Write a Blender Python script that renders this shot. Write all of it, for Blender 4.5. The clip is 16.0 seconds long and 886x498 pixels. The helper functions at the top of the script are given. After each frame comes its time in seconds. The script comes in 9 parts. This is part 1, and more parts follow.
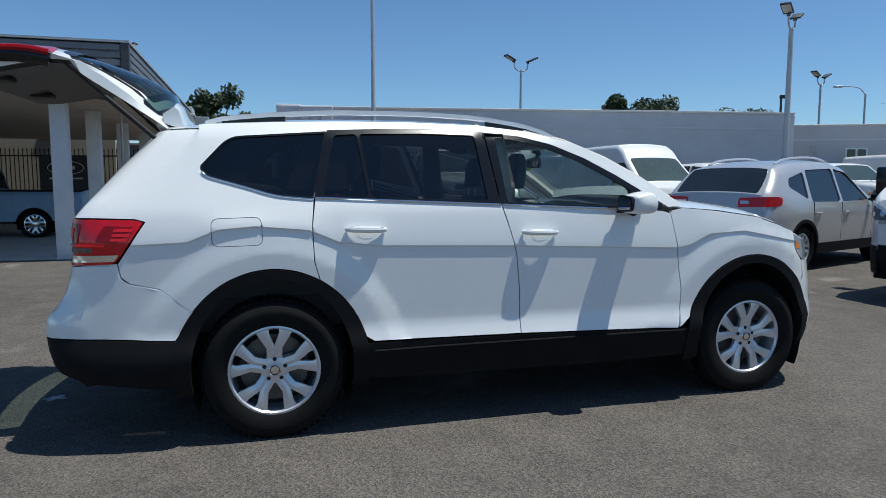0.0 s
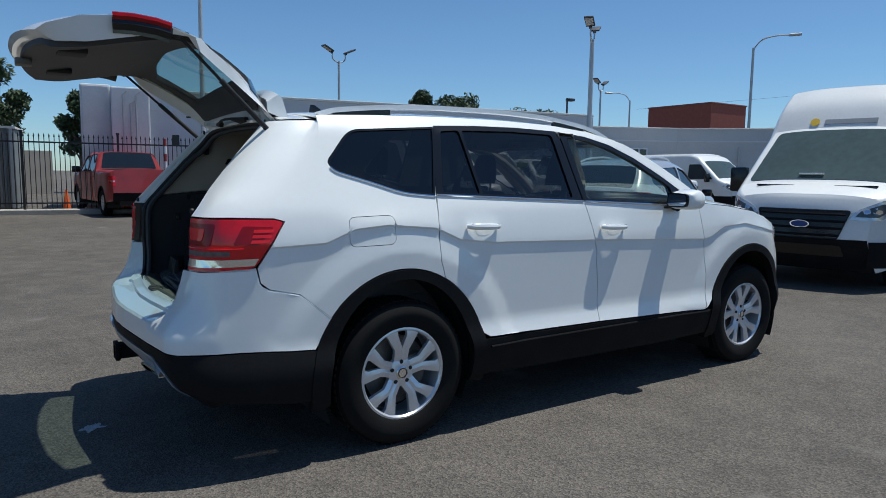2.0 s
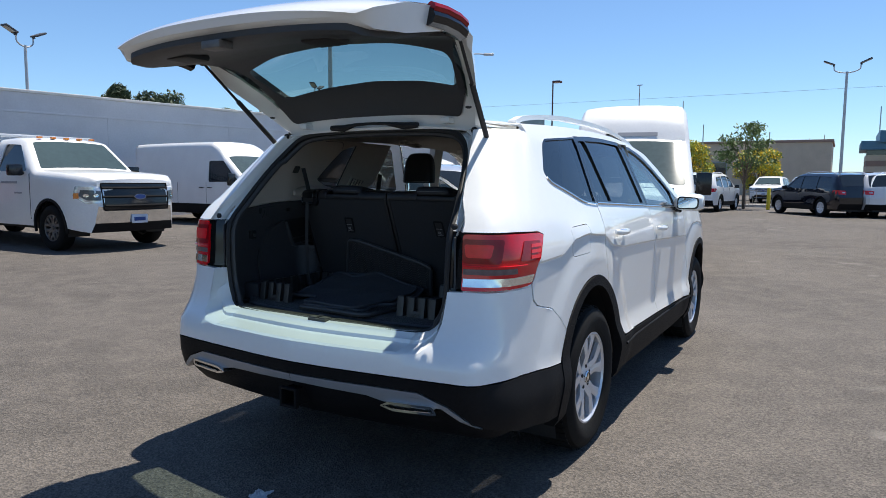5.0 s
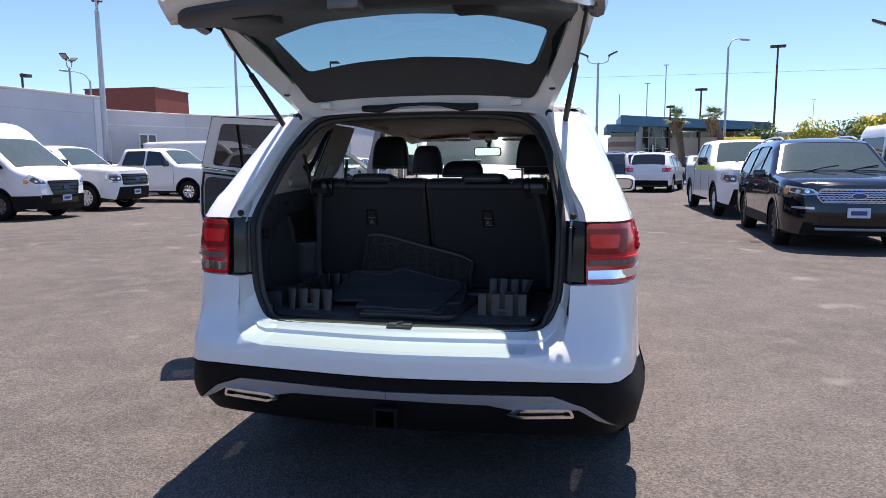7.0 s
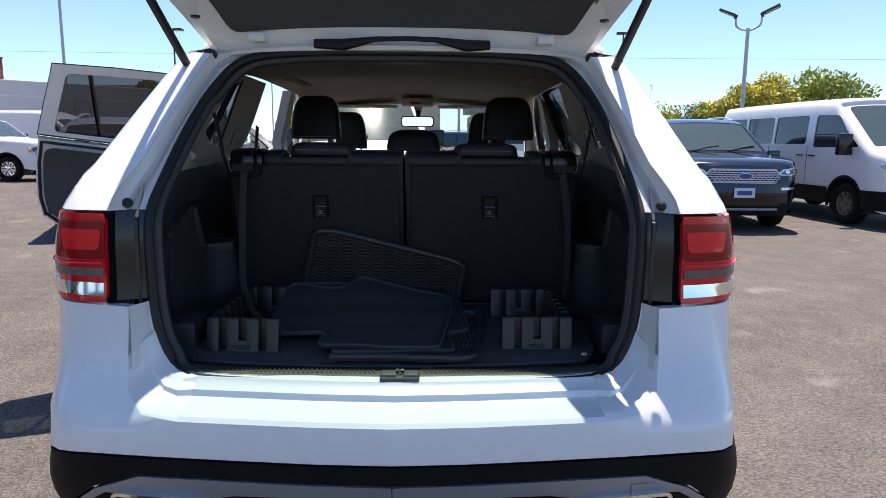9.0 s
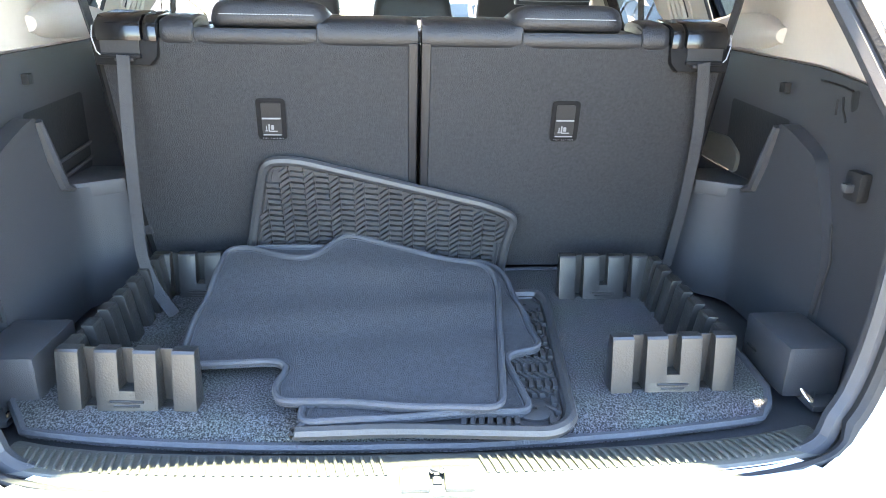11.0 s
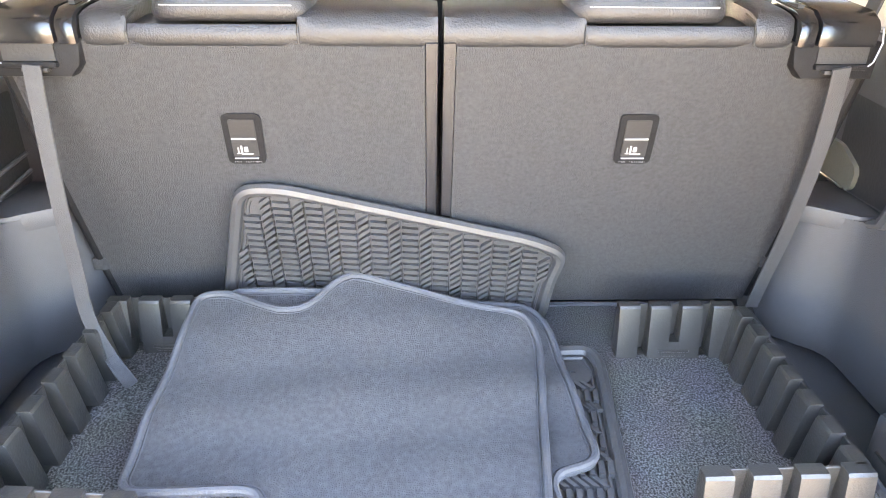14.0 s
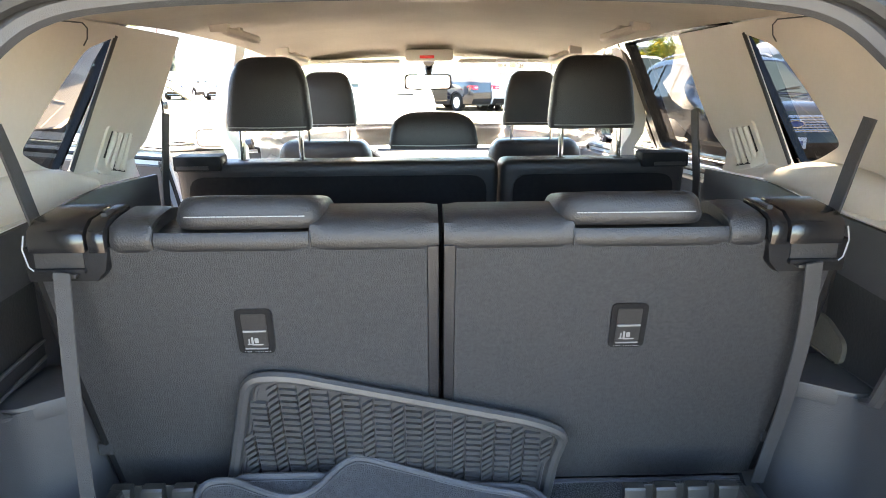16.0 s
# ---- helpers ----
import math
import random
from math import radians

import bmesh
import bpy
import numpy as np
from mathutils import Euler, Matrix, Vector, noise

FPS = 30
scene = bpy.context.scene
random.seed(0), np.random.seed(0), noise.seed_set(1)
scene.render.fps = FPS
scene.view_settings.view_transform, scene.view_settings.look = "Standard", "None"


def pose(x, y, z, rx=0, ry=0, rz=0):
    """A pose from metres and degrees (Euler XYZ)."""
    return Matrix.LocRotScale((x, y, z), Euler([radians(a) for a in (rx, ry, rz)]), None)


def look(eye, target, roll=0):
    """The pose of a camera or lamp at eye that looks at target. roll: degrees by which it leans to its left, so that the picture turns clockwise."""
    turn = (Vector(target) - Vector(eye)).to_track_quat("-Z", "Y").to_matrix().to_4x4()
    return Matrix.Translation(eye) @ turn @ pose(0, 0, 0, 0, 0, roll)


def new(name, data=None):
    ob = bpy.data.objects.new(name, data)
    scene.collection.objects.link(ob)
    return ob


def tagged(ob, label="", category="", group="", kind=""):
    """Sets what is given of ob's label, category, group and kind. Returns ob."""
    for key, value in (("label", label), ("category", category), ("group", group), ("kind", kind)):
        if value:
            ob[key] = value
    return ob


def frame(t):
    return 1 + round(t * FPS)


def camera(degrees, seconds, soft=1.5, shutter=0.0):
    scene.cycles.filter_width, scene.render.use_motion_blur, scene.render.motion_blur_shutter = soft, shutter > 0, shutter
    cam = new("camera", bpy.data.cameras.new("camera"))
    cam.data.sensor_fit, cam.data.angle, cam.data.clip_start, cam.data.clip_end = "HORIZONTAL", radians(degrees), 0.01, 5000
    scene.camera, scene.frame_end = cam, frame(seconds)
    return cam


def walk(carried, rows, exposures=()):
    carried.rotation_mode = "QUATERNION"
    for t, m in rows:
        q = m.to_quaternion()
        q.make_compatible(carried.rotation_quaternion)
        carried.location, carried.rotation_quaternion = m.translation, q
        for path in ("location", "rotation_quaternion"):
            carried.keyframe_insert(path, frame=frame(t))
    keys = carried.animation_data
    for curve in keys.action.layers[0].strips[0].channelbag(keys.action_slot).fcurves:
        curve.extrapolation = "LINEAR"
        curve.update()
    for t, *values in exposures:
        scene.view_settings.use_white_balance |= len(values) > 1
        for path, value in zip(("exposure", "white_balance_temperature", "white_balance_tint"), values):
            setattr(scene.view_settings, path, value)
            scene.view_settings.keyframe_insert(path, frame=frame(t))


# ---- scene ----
cam = camera(66.6, 16.0, 0.8)
PATH = [
    (0, (-0.085, -4.57, 1.364), (0.449, -2.653, 1.163), -0.0),
    (0.5, (-0.511, -4.472, 1.347), (0.175, -2.604, 1.155), -0.2),
    (1, (-0.915, -4.328, 1.349), (-0.092, -2.515, 1.158), 0.4),
    (1.5, (-1.261, -4.072, 1.377), (-0.291, -2.337, 1.156), 0.5),
    (2, (-1.693, -3.89, 1.383), (-0.597, -2.232, 1.162), 0.7),
    (2.5, (-2.013, -3.646, 1.362), (-0.79, -2.078, 1.147), 0.4),
    (3, (-2.322, -3.378, 1.372), (-0.995, -1.9, 1.138), 1.1),
    (3.5, (-2.698, -3.121, 1.378), (-1.259, -1.75, 1.162), 0.8),
    (4, (-2.927, -2.782, 1.361), (-1.393, -1.516, 1.154), 1.6),
    (4.2, (-3.005, -2.652, 1.379), (-1.44, -1.425, 1.172), 1.4),
    (6.3, (-3.76, -1.132, 1.408), (-1.864, -0.551, 1.148), 0.5),
    (6.5, (-3.755, -1.017, 1.421), (-1.847, -0.488, 1.143), 0.7),
    (7, (-3.618, -0.713, 1.413), (-1.673, -0.326, 1.157), -0.3),
    (7.5, (-3.468, -0.466, 1.409), (-1.5, -0.207, 1.164), -0.3),
    (8, (-3.275, -0.25, 1.414), (-1.298, -0.152, 1.131), -0.7),
    (8.5, (-2.979, -0.157, 1.401), (-1.001, -0.143, 1.107), 0.0),
    (8.7, (-2.877, -0.128, 1.383), (-0.899, -0.145, 1.09), 0.3),
    (10.8, (-1.822, 0.019, 1.339), (0.082, -0.082, 0.734), 0.8),
    (11, (-1.747, 0.035, 1.342), (0.137, -0.087, 0.681), 1.0),
    (11.5, (-1.603, 0.035, 1.339), (0.218, -0.074, 0.517), 1.4),
    (12, (-1.481, -0.011, 1.335), (0.264, -0.058, 0.36), 1.7),
    (12.5, (-1.417, 0.003, 1.34), (0.291, -0.056, 0.301), 1.9),
    (13, (-1.389, 0.015, 1.353), (0.316, -0.053, 0.31), 1.4),
    (13.5, (-1.383, 0.015, 1.386), (0.379, -0.038, 0.443), 0.9),
    (14, (-1.369, 0.019, 1.434), (0.427, -0.028, 0.556), 0.5),
    (14.5, (-1.371, 0.017, 1.463), (0.476, -0.037, 0.696), 0.2),
    (15, (-1.376, 0.02, 1.487), (0.513, -0.028, 0.833), 0.1),
    (15.5, (-1.383, 0.02, 1.505), (0.538, -0.027, 0.948), -0.1),
    (16, (-1.385, 0.021, 1.523), (0.551, -0.027, 1.024), -0.4),
]
walk(cam, [(t, look(eye, target, roll)) for t, eye, target, roll in PATH],
     [(0.0, -0.1, 6300, 4), (1.5, -0.15, 6300, 4), (2.5, -0.15, 6350, 4), (3.0, 0.05, 6550, 5), (4.2, 0.3, 6700, 6), (6.3, 0.75, 6800, 18), (7.5, 0.8, 6900, 22), (8.7, 0.75, 7000, 20), (10.8, 4.85, 8600, 13), (11.5, 5.72, 9800, 18), (12.5, 5.90, 11500, 24), (13.5, 6.3, 12600, 23), (14.5, 6.35, 12000, 21), (15.5, 5.05, 10000, 14), (16.0, 4.9, 9800, 14)])

# ---------------------------------------------------------------- light
world = bpy.data.worlds.new("sky_world")
scene.world = world
world.use_nodes = True
SUN_DIR = Vector((0.335, -0.075, 1.0)).normalized()
sky = world.node_tree.nodes.new("ShaderNodeTexSky")
sky.sky_type = "NISHITA"
sky.sun_disc = False
sky.sun_elevation = math.asin(SUN_DIR.z)
sky.sun_rotation = math.atan2(SUN_DIR.x, SUN_DIR.y)
sky.altitude = 1200
sky.air_density, sky.dust_density, sky.ozone_density = 1.0, 0.6, 3.0
back = world.node_tree.nodes["Background"]
back.inputs["Strength"].default_value = 0.105
tint = world.node_tree.nodes.new("ShaderNodeMix")
tint.data_type, tint.blend_type = "RGBA", "MULTIPLY"
tint.inputs["Factor"].default_value = 1.0
tint.inputs["B"].default_value = (0.80, 0.98, 1.13, 1)
world.node_tree.links.new(sky.outputs["Color"], tint.inputs["A"])
world.node_tree.links.new(tint.outputs["Result"], back.inputs["Color"])
sun_data = bpy.data.lights.new("sun", "SUN")
sun_data.energy, sun_data.angle, sun_data.color = 5.0, radians(0.53), (1.0, 0.96, 0.90)
sun = new("sun", sun_data)
sun.matrix_world = look(SUN_DIR * 60, (0, 0, 0))

# ---------------------------------------------------------------- materials
MATS = {}


def mat(name, color, rough=0.5, metal=0.0, vary=0.0, scale=8.0, bump=0.0, bscale=60.0, coat=0.0, spec=0.5, color2=None,
        alpha_glass=0.0, emit=0.0, rand=0.0, stretch=(1, 1, 1)):
    """Principled surface: two scales of noise in the colour, fine relief in the bump."""
    if name in MATS:
        return MATS[name]
    m = bpy.data.materials.new(name)
    MATS[name] = m
    m.use_nodes = True
    nt = m.node_tree
    b = nt.nodes["Principled BSDF"]
    b.inputs["Base Color"].default_value = (*color, 1)
    b.inputs["Roughness"].default_value = rough
    b.inputs["Metallic"].default_value = metal
    b.inputs["Coat Weight"].default_value = coat
    b.inputs["Coat Roughness"].default_value = 0.03
    b.inputs["Specular IOR Level"].default_value = spec
    if alpha_glass:
        b.inputs["Transmission Weight"].default_value = alpha_glass
    if emit:
        b.inputs["Emission Color"].default_value = (*color, 1)
        b.inputs["Emission Strength"].default_value = emit
    tc = nt.nodes.new("ShaderNodeTexCoord")
    mp = nt.nodes.new("ShaderNodeMapping")
    mp.inputs["Scale"].default_value = stretch
    nt.links.new(tc.outputs["Object"], mp.inputs["Vector"])
    if vary or rand or color2:
        n1 = nt.nodes.new("ShaderNodeTexNoise")
        n1.inputs["Scale"].default_value = scale
        n1.inputs["Detail"].default_value = 6
        n2 = nt.nodes.new("ShaderNodeTexNoise")
        n2.inputs["Scale"].default_value = scale * 14
        n2.inputs["Detail"].default_value = 3
        for n in (n1, n2):
            nt.links.new(mp.outputs["Vector"], n.inputs["Vector"])
        add = nt.nodes.new("ShaderNodeMath")
        add.operation = "MULTIPLY_ADD"
        add.inputs[1].default_value = 0.6
        nt.links.new(n1.outputs["Fac"], add.inputs[0])
        half = nt.nodes.new("ShaderNodeMath")
        half.operation = "MULTIPLY"
        half.inputs[1].default_value = 0.4
        nt.links.new(n2.outputs["Fac"], half.inputs[0])
        nt.links.new(half.outputs[0], add.inputs[2])
        mix = nt.nodes.new("ShaderNodeMix")
        mix.data_type = "RGBA"
        c2 = color2 or tuple(max(0.0, c * (1 - vary)) for c in color)
        c1 = color if color2 else tuple(min(1.0, c * (1 + vary)) for c in color)
        mix.inputs["A"].default_value = (*c2, 1)
        mix.inputs["B"].default_value = (*c1, 1)
        ramp = nt.nodes.new("ShaderNodeMapRange")
        ramp.inputs["From Min"].default_value = 0.36
        ramp.inputs["From Max"].default_value = 0.64
        nt.links.new(add.outputs[0], ramp.inputs["Value"])
        nt.links.new(ramp.outputs["Result"], mix.inputs["Factor"])
        out = mix.outputs["Result"]
        if rand:
            info = nt.nodes.new("ShaderNodeObjectInfo")
            hsv = nt.nodes.new("ShaderNodeHueSaturation")
            mr = nt.nodes.new("ShaderNodeMapRange")
            mr.inputs["To Min"].default_value = 1 - rand
            mr.inputs["To Max"].default_value = 1 + rand
            nt.links.new(info.outputs["Random"], mr.inputs["Value"])
            nt.links.new(mr.outputs["Result"], hsv.inputs["Value"])
            nt.links.new(out, hsv.inputs["Color"])
            out = hsv.outputs["Color"]
        nt.links.new(out, b.inputs["Base Color"])
    if bump:
        nb = nt.nodes.new("ShaderNodeTexNoise")
        nb.inputs["Scale"].default_value = bscale
        nb.inputs["Detail"].default_value = 4
        nt.links.new(mp.outputs["Vector"], nb.inputs["Vector"])
        bp = nt.nodes.new("ShaderNodeBump")
        bp.inputs["Strength"].default_value = min(1.0, bump)
        bp.inputs["Distance"].default_value = 0.004
        nt.links.new(nb.outputs["Fac"], bp.inputs["Height"])
        nt.links.new(bp.outputs["Normal"], b.inputs["Normal"])
    return m


def glass(name, tint, rough=0.0):
    """A thin pane: tinted see-through light with a mirror gloss that grows at grazing angles."""
    if name in MATS:
        return MATS[name]
    m = bpy.data.materials.new(name)
    MATS[name] = m
    m.use_nodes = True
    nt = m.node_tree
    nt.nodes.remove(nt.nodes["Principled BSDF"])
    tr = nt.nodes.new("ShaderNodeBsdfTransparent")
    tr.inputs["Color"].default_value = (*tint, 1)
    gl = nt.nodes.new("ShaderNodeBsdfGlossy")
    gl.inputs["Roughness"].default_value = rough
    gl.inputs["Color"].default_value = (1, 1, 1, 1)
    lw = nt.nodes.new("ShaderNodeLayerWeight")
    lw.inputs["Blend"].default_value = 0.5
    pw = nt.nodes.new("ShaderNodeMath")
    pw.operation = "POWER"
    pw.inputs[1].default_value = 5.0
    nt.links.new(lw.outputs["Facing"], pw.inputs[0])
    fr = nt.nodes.new("ShaderNodeMath")
    fr.operation = "MULTIPLY_ADD"
    fr.inputs[1].default_value, fr.inputs[2].default_value = 0.92, 0.06
    nt.links.new(pw.outputs[0], fr.inputs[0])
    mx = nt.nodes.new("ShaderNodeMixShader")
    nt.links.new(fr.outputs[0], mx.inputs[0])
    nt.links.new(tr.outputs[0], mx.inputs[1])
    nt.links.new(gl.outputs[0], mx.inputs[2])
    nt.links.new(mx.outputs[0], nt.nodes["Material Output"].inputs["Surface"])
    return m


WHITE = mat("white_car_paint", (0.825, 0.835, 0.825), 0.35, coat=1.0, vary=0.015, scale=3)
WHITE2 = mat("white_fleet_paint", (0.76, 0.76, 0.75), 0.4, coat=0.8, vary=0.04, scale=2)
SILVER = mat("silver_car_paint", (0.50, 0.50, 0.51), 0.32, metal=0.35, coat=1.0, vary=0.03, scale=3)
NAVY = mat("dark_blue_car_paint", (0.004, 0.0045, 0.010), 0.12, coat=0.9, spec=0.3, vary=0.1, scale=3)
REDPAINT = mat("red_car_paint", (0.35, 0.03, 0.03), 0.4, coat=0.5, vary=0.15, scale=3)
BLUEPAINT = mat("old_light_blue_paint", (0.22, 0.34, 0.48), 0.5, coat=0.3, vary=0.12, scale=4)
CLAD = mat("black_grained_plastic", (0.009, 0.009, 0.010), 0.6, spec=0.12, vary=0.25, scale=5, bump=0.25, bscale=500)
TRIM = mat("gloss_black_trim", (0.008, 0.008, 0.009), 0.18, vary=0.1)
RUBBER = mat("tyre_rubber", (0.007, 0.007, 0.007), 0.8, spec=0.2, vary=0.3, scale=6, bump=0.3, bscale=120)
SEAL = mat("black_rubber_seal", (0.012, 0.012, 0.013), 0.6, vary=0.15, bump=0.2, bscale=200)
ALLOY = mat("silver_alloy", (0.70, 0.71, 0.74), 0.28, metal=0.55, vary=0.04, scale=6)
STEEL = mat("dull_brake_steel", (0.16, 0.15, 0.14), 0.5, metal=0.7, vary=0.35, scale=12)
CHROME = mat("chrome", (0.78, 0.79, 0.80), 0.08, metal=1.0, vary=0.02)
RAIL = mat("satin_roof_rail", (0.88, 0.88, 0.88), 0.25, metal=0.1, vary=0.03)
SATIN = mat("satin_silver_plastic", (0.31, 0.32, 0.335), 0.38, metal=0.4, vary=0.04)
RED_L = mat("red_lamp_lens", (0.66, 0.005, 0.012), 0.12, spec=0.3, coat=0.7, vary=0.12, scale=20)
RED_D = mat("dark_red_lamp_lens", (0.27, 0.003, 0.006), 0.12, coat=0.0, spec=0.4, vary=0.15, scale=20)
RED_B = mat("bright_red_lamp_reflector", (0.85, 0.014, 0.02), 0.15, coat=0.2, spec=0.4, vary=0.1, scale=30)
CLEARL = mat("clear_lamp_lens", (0.62, 0.64, 0.66), 0.1, metal=0.5, coat=1.0, vary=0.15, scale=25)
AMBER = mat("amber_lens", (0.8, 0.25, 0.03), 0.15, coat=1.0, vary=0.1)
GLASS_DARK = glass("privacy_glass", (0.10, 0.105, 0.11))
GLASS = glass("green_tinted_glass", (0.62, 0.74, 0.70))
GLASS_CLEAR = glass("windscreen_glass", (0.72, 0.80, 0.77))
GLASS_GATE = glass("tailgate_glass", (0.40, 0.51, 0.46))
GLASS_BLACK = mat("dark_window_glass", (0.012, 0.016, 0.018), 0.04, spec=0.8, vary=0.2, scale=2)
GLASS_VAN = mat("sunlit_van_windscreen", (0.062, 0.085, 0.080), 0.05, spec=0.6, vary=0.15, scale=0.8)
GLASS_SCREEN = mat("sunlit_windscreen", (0.050, 0.075, 0.076), 0.05, spec=0.45, vary=0.10, scale=0.8)
MIRROR = mat("mirror", (0.85, 0.86, 0.87), 0.02, metal=1.0)
CLOTH_BEIGE = mat("light_beige_headliner", (0.52, 0.47, 0.40), 0.9, vary=0.05, scale=6, bump=0.25, bscale=500)
TRIM_BEIGE = mat("light_beige_pillar_plastic", (0.55, 0.50, 0.44), 0.55, vary=0.03, bump=0.15, bscale=600)
TRIM_DARK = mat("charcoal_trim_plastic", (0.040, 0.041, 0.045), 0.5, vary=0.08, scale=5, bump=0.25, bscale=600)
LEATHER = mat("black_leatherette", (0.016, 0.016, 0.018), 0.42, spec=0.4, vary=0.12, scale=9, bump=0.35, bscale=350)
STITCH = mat("white_stitching", (0.22, 0.22, 0.22), 0.7, vary=0.05)
FELT = mat("charcoal_felt", (0.0268, 0.0273, 0.0298), 0.95, vary=0.30, scale=170, bump=1.0, bscale=520)
MATBLUE = mat("blue_black_carpet_mat", (0.0430, 0.0438, 0.0490), 0.95, vary=0.28, scale=130, bump=1.0, bscale=420)
BIND = mat("mat_edge_binding", (0.046, 0.048, 0.055), 0.7, vary=0.12, bump=0.4, bscale=300)
RUBMAT = mat("black_rubber_mat", (0.036, 0.036, 0.038), 0.45, vary=0.15, scale=8, bump=0.2, bscale=300)
CRATE = mat("black_moulded_plastic", (0.024, 0.023, 0.022), 0.34, vary=0.12, scale=10, bump=0.15, bscale=300)
WEB = mat("grey_seat_belt_webbing", (0.036, 0.037, 0.040), 0.75, vary=0.12, bump=0.5, bscale=700)
SILLP = mat("ribbed_sill_plastic", (0.080, 0.076, 0.064), 0.5, vary=0.12, scale=8, bump=0.2, bscale=300)
INK = mat("white_print", (0.75, 0.75, 0.75), 0.6, vary=0.03)
PRINT = mat("worn_white_print", (0.20, 0.20, 0.205), 0.6, vary=0.1, scale=60)


def asphalt_material():
    m = bpy.data.materials.new("sun_bleached_asphalt")
    m.use_nodes = True
    nt = m.node_tree
    b = nt.nodes["Principled BSDF"]
    tc = nt.nodes.new("ShaderNodeTexCoord")

    def noise_node(scale, detail, rough=0.5):
        n = nt.nodes.new("ShaderNodeTexNoise")
        n.inputs["Scale"].default_value, n.inputs["Detail"].default_value = scale, detail
        n.inputs["Roughness"].default_value = rough
        nt.links.new(tc.outputs["Object"], n.inputs["Vector"])
        return n

    def mixc(fac, a, c, mode="MIX"):
        x = nt.nodes.new("ShaderNodeMix")
        x.data_type, x.blend_type = "RGBA", mode
        for key, v in (("Factor", fac), ("A", a), ("B", c)):
            if hasattr(v, "links"):
                nt.links.new(v, x.inputs[key])
            elif key == "Factor":
                x.inputs[key].default_value = v
            else:
                x.inputs[key].default_value = (*v, 1)
        return x.outputs["Result"]

    def ramp(src, lo, hi):
        r = nt.nodes.new("ShaderNodeMapRange")
        r.inputs["From Min"].default_value, r.inputs["From Max"].default_value = lo, hi
        nt.links.new(src, r.inputs["Value"])
        return r.outputs["Result"]

    big = noise_node(0.35, 5, 0.6)
    mid = noise_node(2.6, 6, 0.6)
    fine = noise_node(70, 3, 0.7)
    vor = nt.nodes.new("ShaderNodeTexVoronoi")
    vor.inputs["Scale"].default_value = 105
    nt.links.new(tc.outputs["Object"], vor.inputs["Vector"])
    base = mixc(ramp(big.outputs["Fac"], 0.35, 0.65), (0.081, 0.073, 0.066), (0.118, 0.106, 0.096))
    base = mixc(ramp(mid.outputs["Fac"], 0.42, 0.72), base, (0.138, 0.123, 0.110))
    stones = mixc(ramp(vor.outputs["Color"], 0.2, 0.9), (0.45, 0.45, 0.45), (1.65, 1.6, 1.52))
    base = mixc(0.70, base, stones, "MULTIPLY")
    base = mixc(ramp(fine.outputs["Fac"], 0.60, 0.75), base, (0.25, 0.23, 0.21))
    # grease spots and pale scuffs
    spot = noise_node(1.1, 3, 0.5)
    base = mixc(ramp(spot.outputs["Fac"], 0.66, 0.74), base, (0.20, 0.182, 0.166))
    dark = noise_node(0.8, 4, 0.55)
    base = mixc(ramp(dark.outputs["Fac"], 0.64, 0.80), base, (0.07, 0.064, 0.06))
    nt.links.new(base, b.inputs["Base Color"])
    b.inputs["Roughness"].default_value = 0.85
    b.inputs["Specular IOR Level"].default_value = 0.3
    bp = nt.nodes.new("ShaderNodeBump")
    bp.inputs["Strength"].default_value, bp.inputs["Distance"].default_value = 0.9, 0.008
    nt.links.new(vor.outputs["Distance"], bp.inputs["Height"])
    nt.links.new(bp.outputs["Normal"], b.inputs["Normal"])
    return m


ASPHALT = asphalt_material()
STUCCO = mat("painted_white_stucco", (0.62, 0.62, 0.63), 0.85, vary=0.06, scale=1.2, bump=0.5, bscale=90)
STUCCO2 = mat("pale_parapet_cap", (0.66, 0.64, 0.60), 0.8, vary=0.08, scale=2)
REDBRICK = mat("red_painted_block", (0.30, 0.085, 0.06), 0.8, vary=0.12, scale=1.5, bump=0.3)
TAN = mat("tan_block", (0.56, 0.46, 0.35), 0.85, vary=0.08, scale=1.0, bump=0.3)
TAN2 = mat("brown_block_band", (0.30, 0.20, 0.16), 0.85, vary=0.08, scale=1.0, bump=0.3)
BLUEROOF = mat("teal_metal_roof", (0.06, 0.17, 0.26), 0.45, vary=0.08, scale=1.0)
CORR = mat("grey_corrugated_metal", (0.24, 0.245, 0.25), 0.5, metal=0.3, vary=0.12, scale=2)
GALV = mat("galvanised_pole", (0.48, 0.49, 0.50), 0.5, metal=0.4, vary=0.08, scale=4)
IRON = mat("black_painted_iron", (0.02, 0.02, 0.022), 0.5, vary=0.2)
BROWNP = mat("brown_painted_pole", (0.10, 0.04, 0.03), 0.6, vary=0.15)
CONC = mat("weathered_concrete", (0.42, 0.40, 0.37), 0.9, vary=0.14, scale=2.5, bump=0.5, bscale=50)
YELLOWP = mat("yellow_paint", (0.75, 0.55, 0.03), 0.6, vary=0.1)
ORANGE = mat("orange_plastic", (0.75, 0.13, 0.03), 0.5, vary=0.12)
WOOD = mat("weathered_plywood", (0.36, 0.25, 0.14), 0.8, vary=0.2, scale=5, bump=0.3, stretch=(1, 6, 6))
BARK = mat("bark", (0.16, 0.11, 0.075), 0.9, vary=0.25, scale=6, bump=0.8, bscale=40)
LEAF = mat("green_leaf", (0.105, 0.155, 0.04), 0.6, vary=0.35, scale=2)
LEAF_D = mat("dark_pine_needles", (0.045, 0.07, 0.028), 0.7, vary=0.35, scale=2)
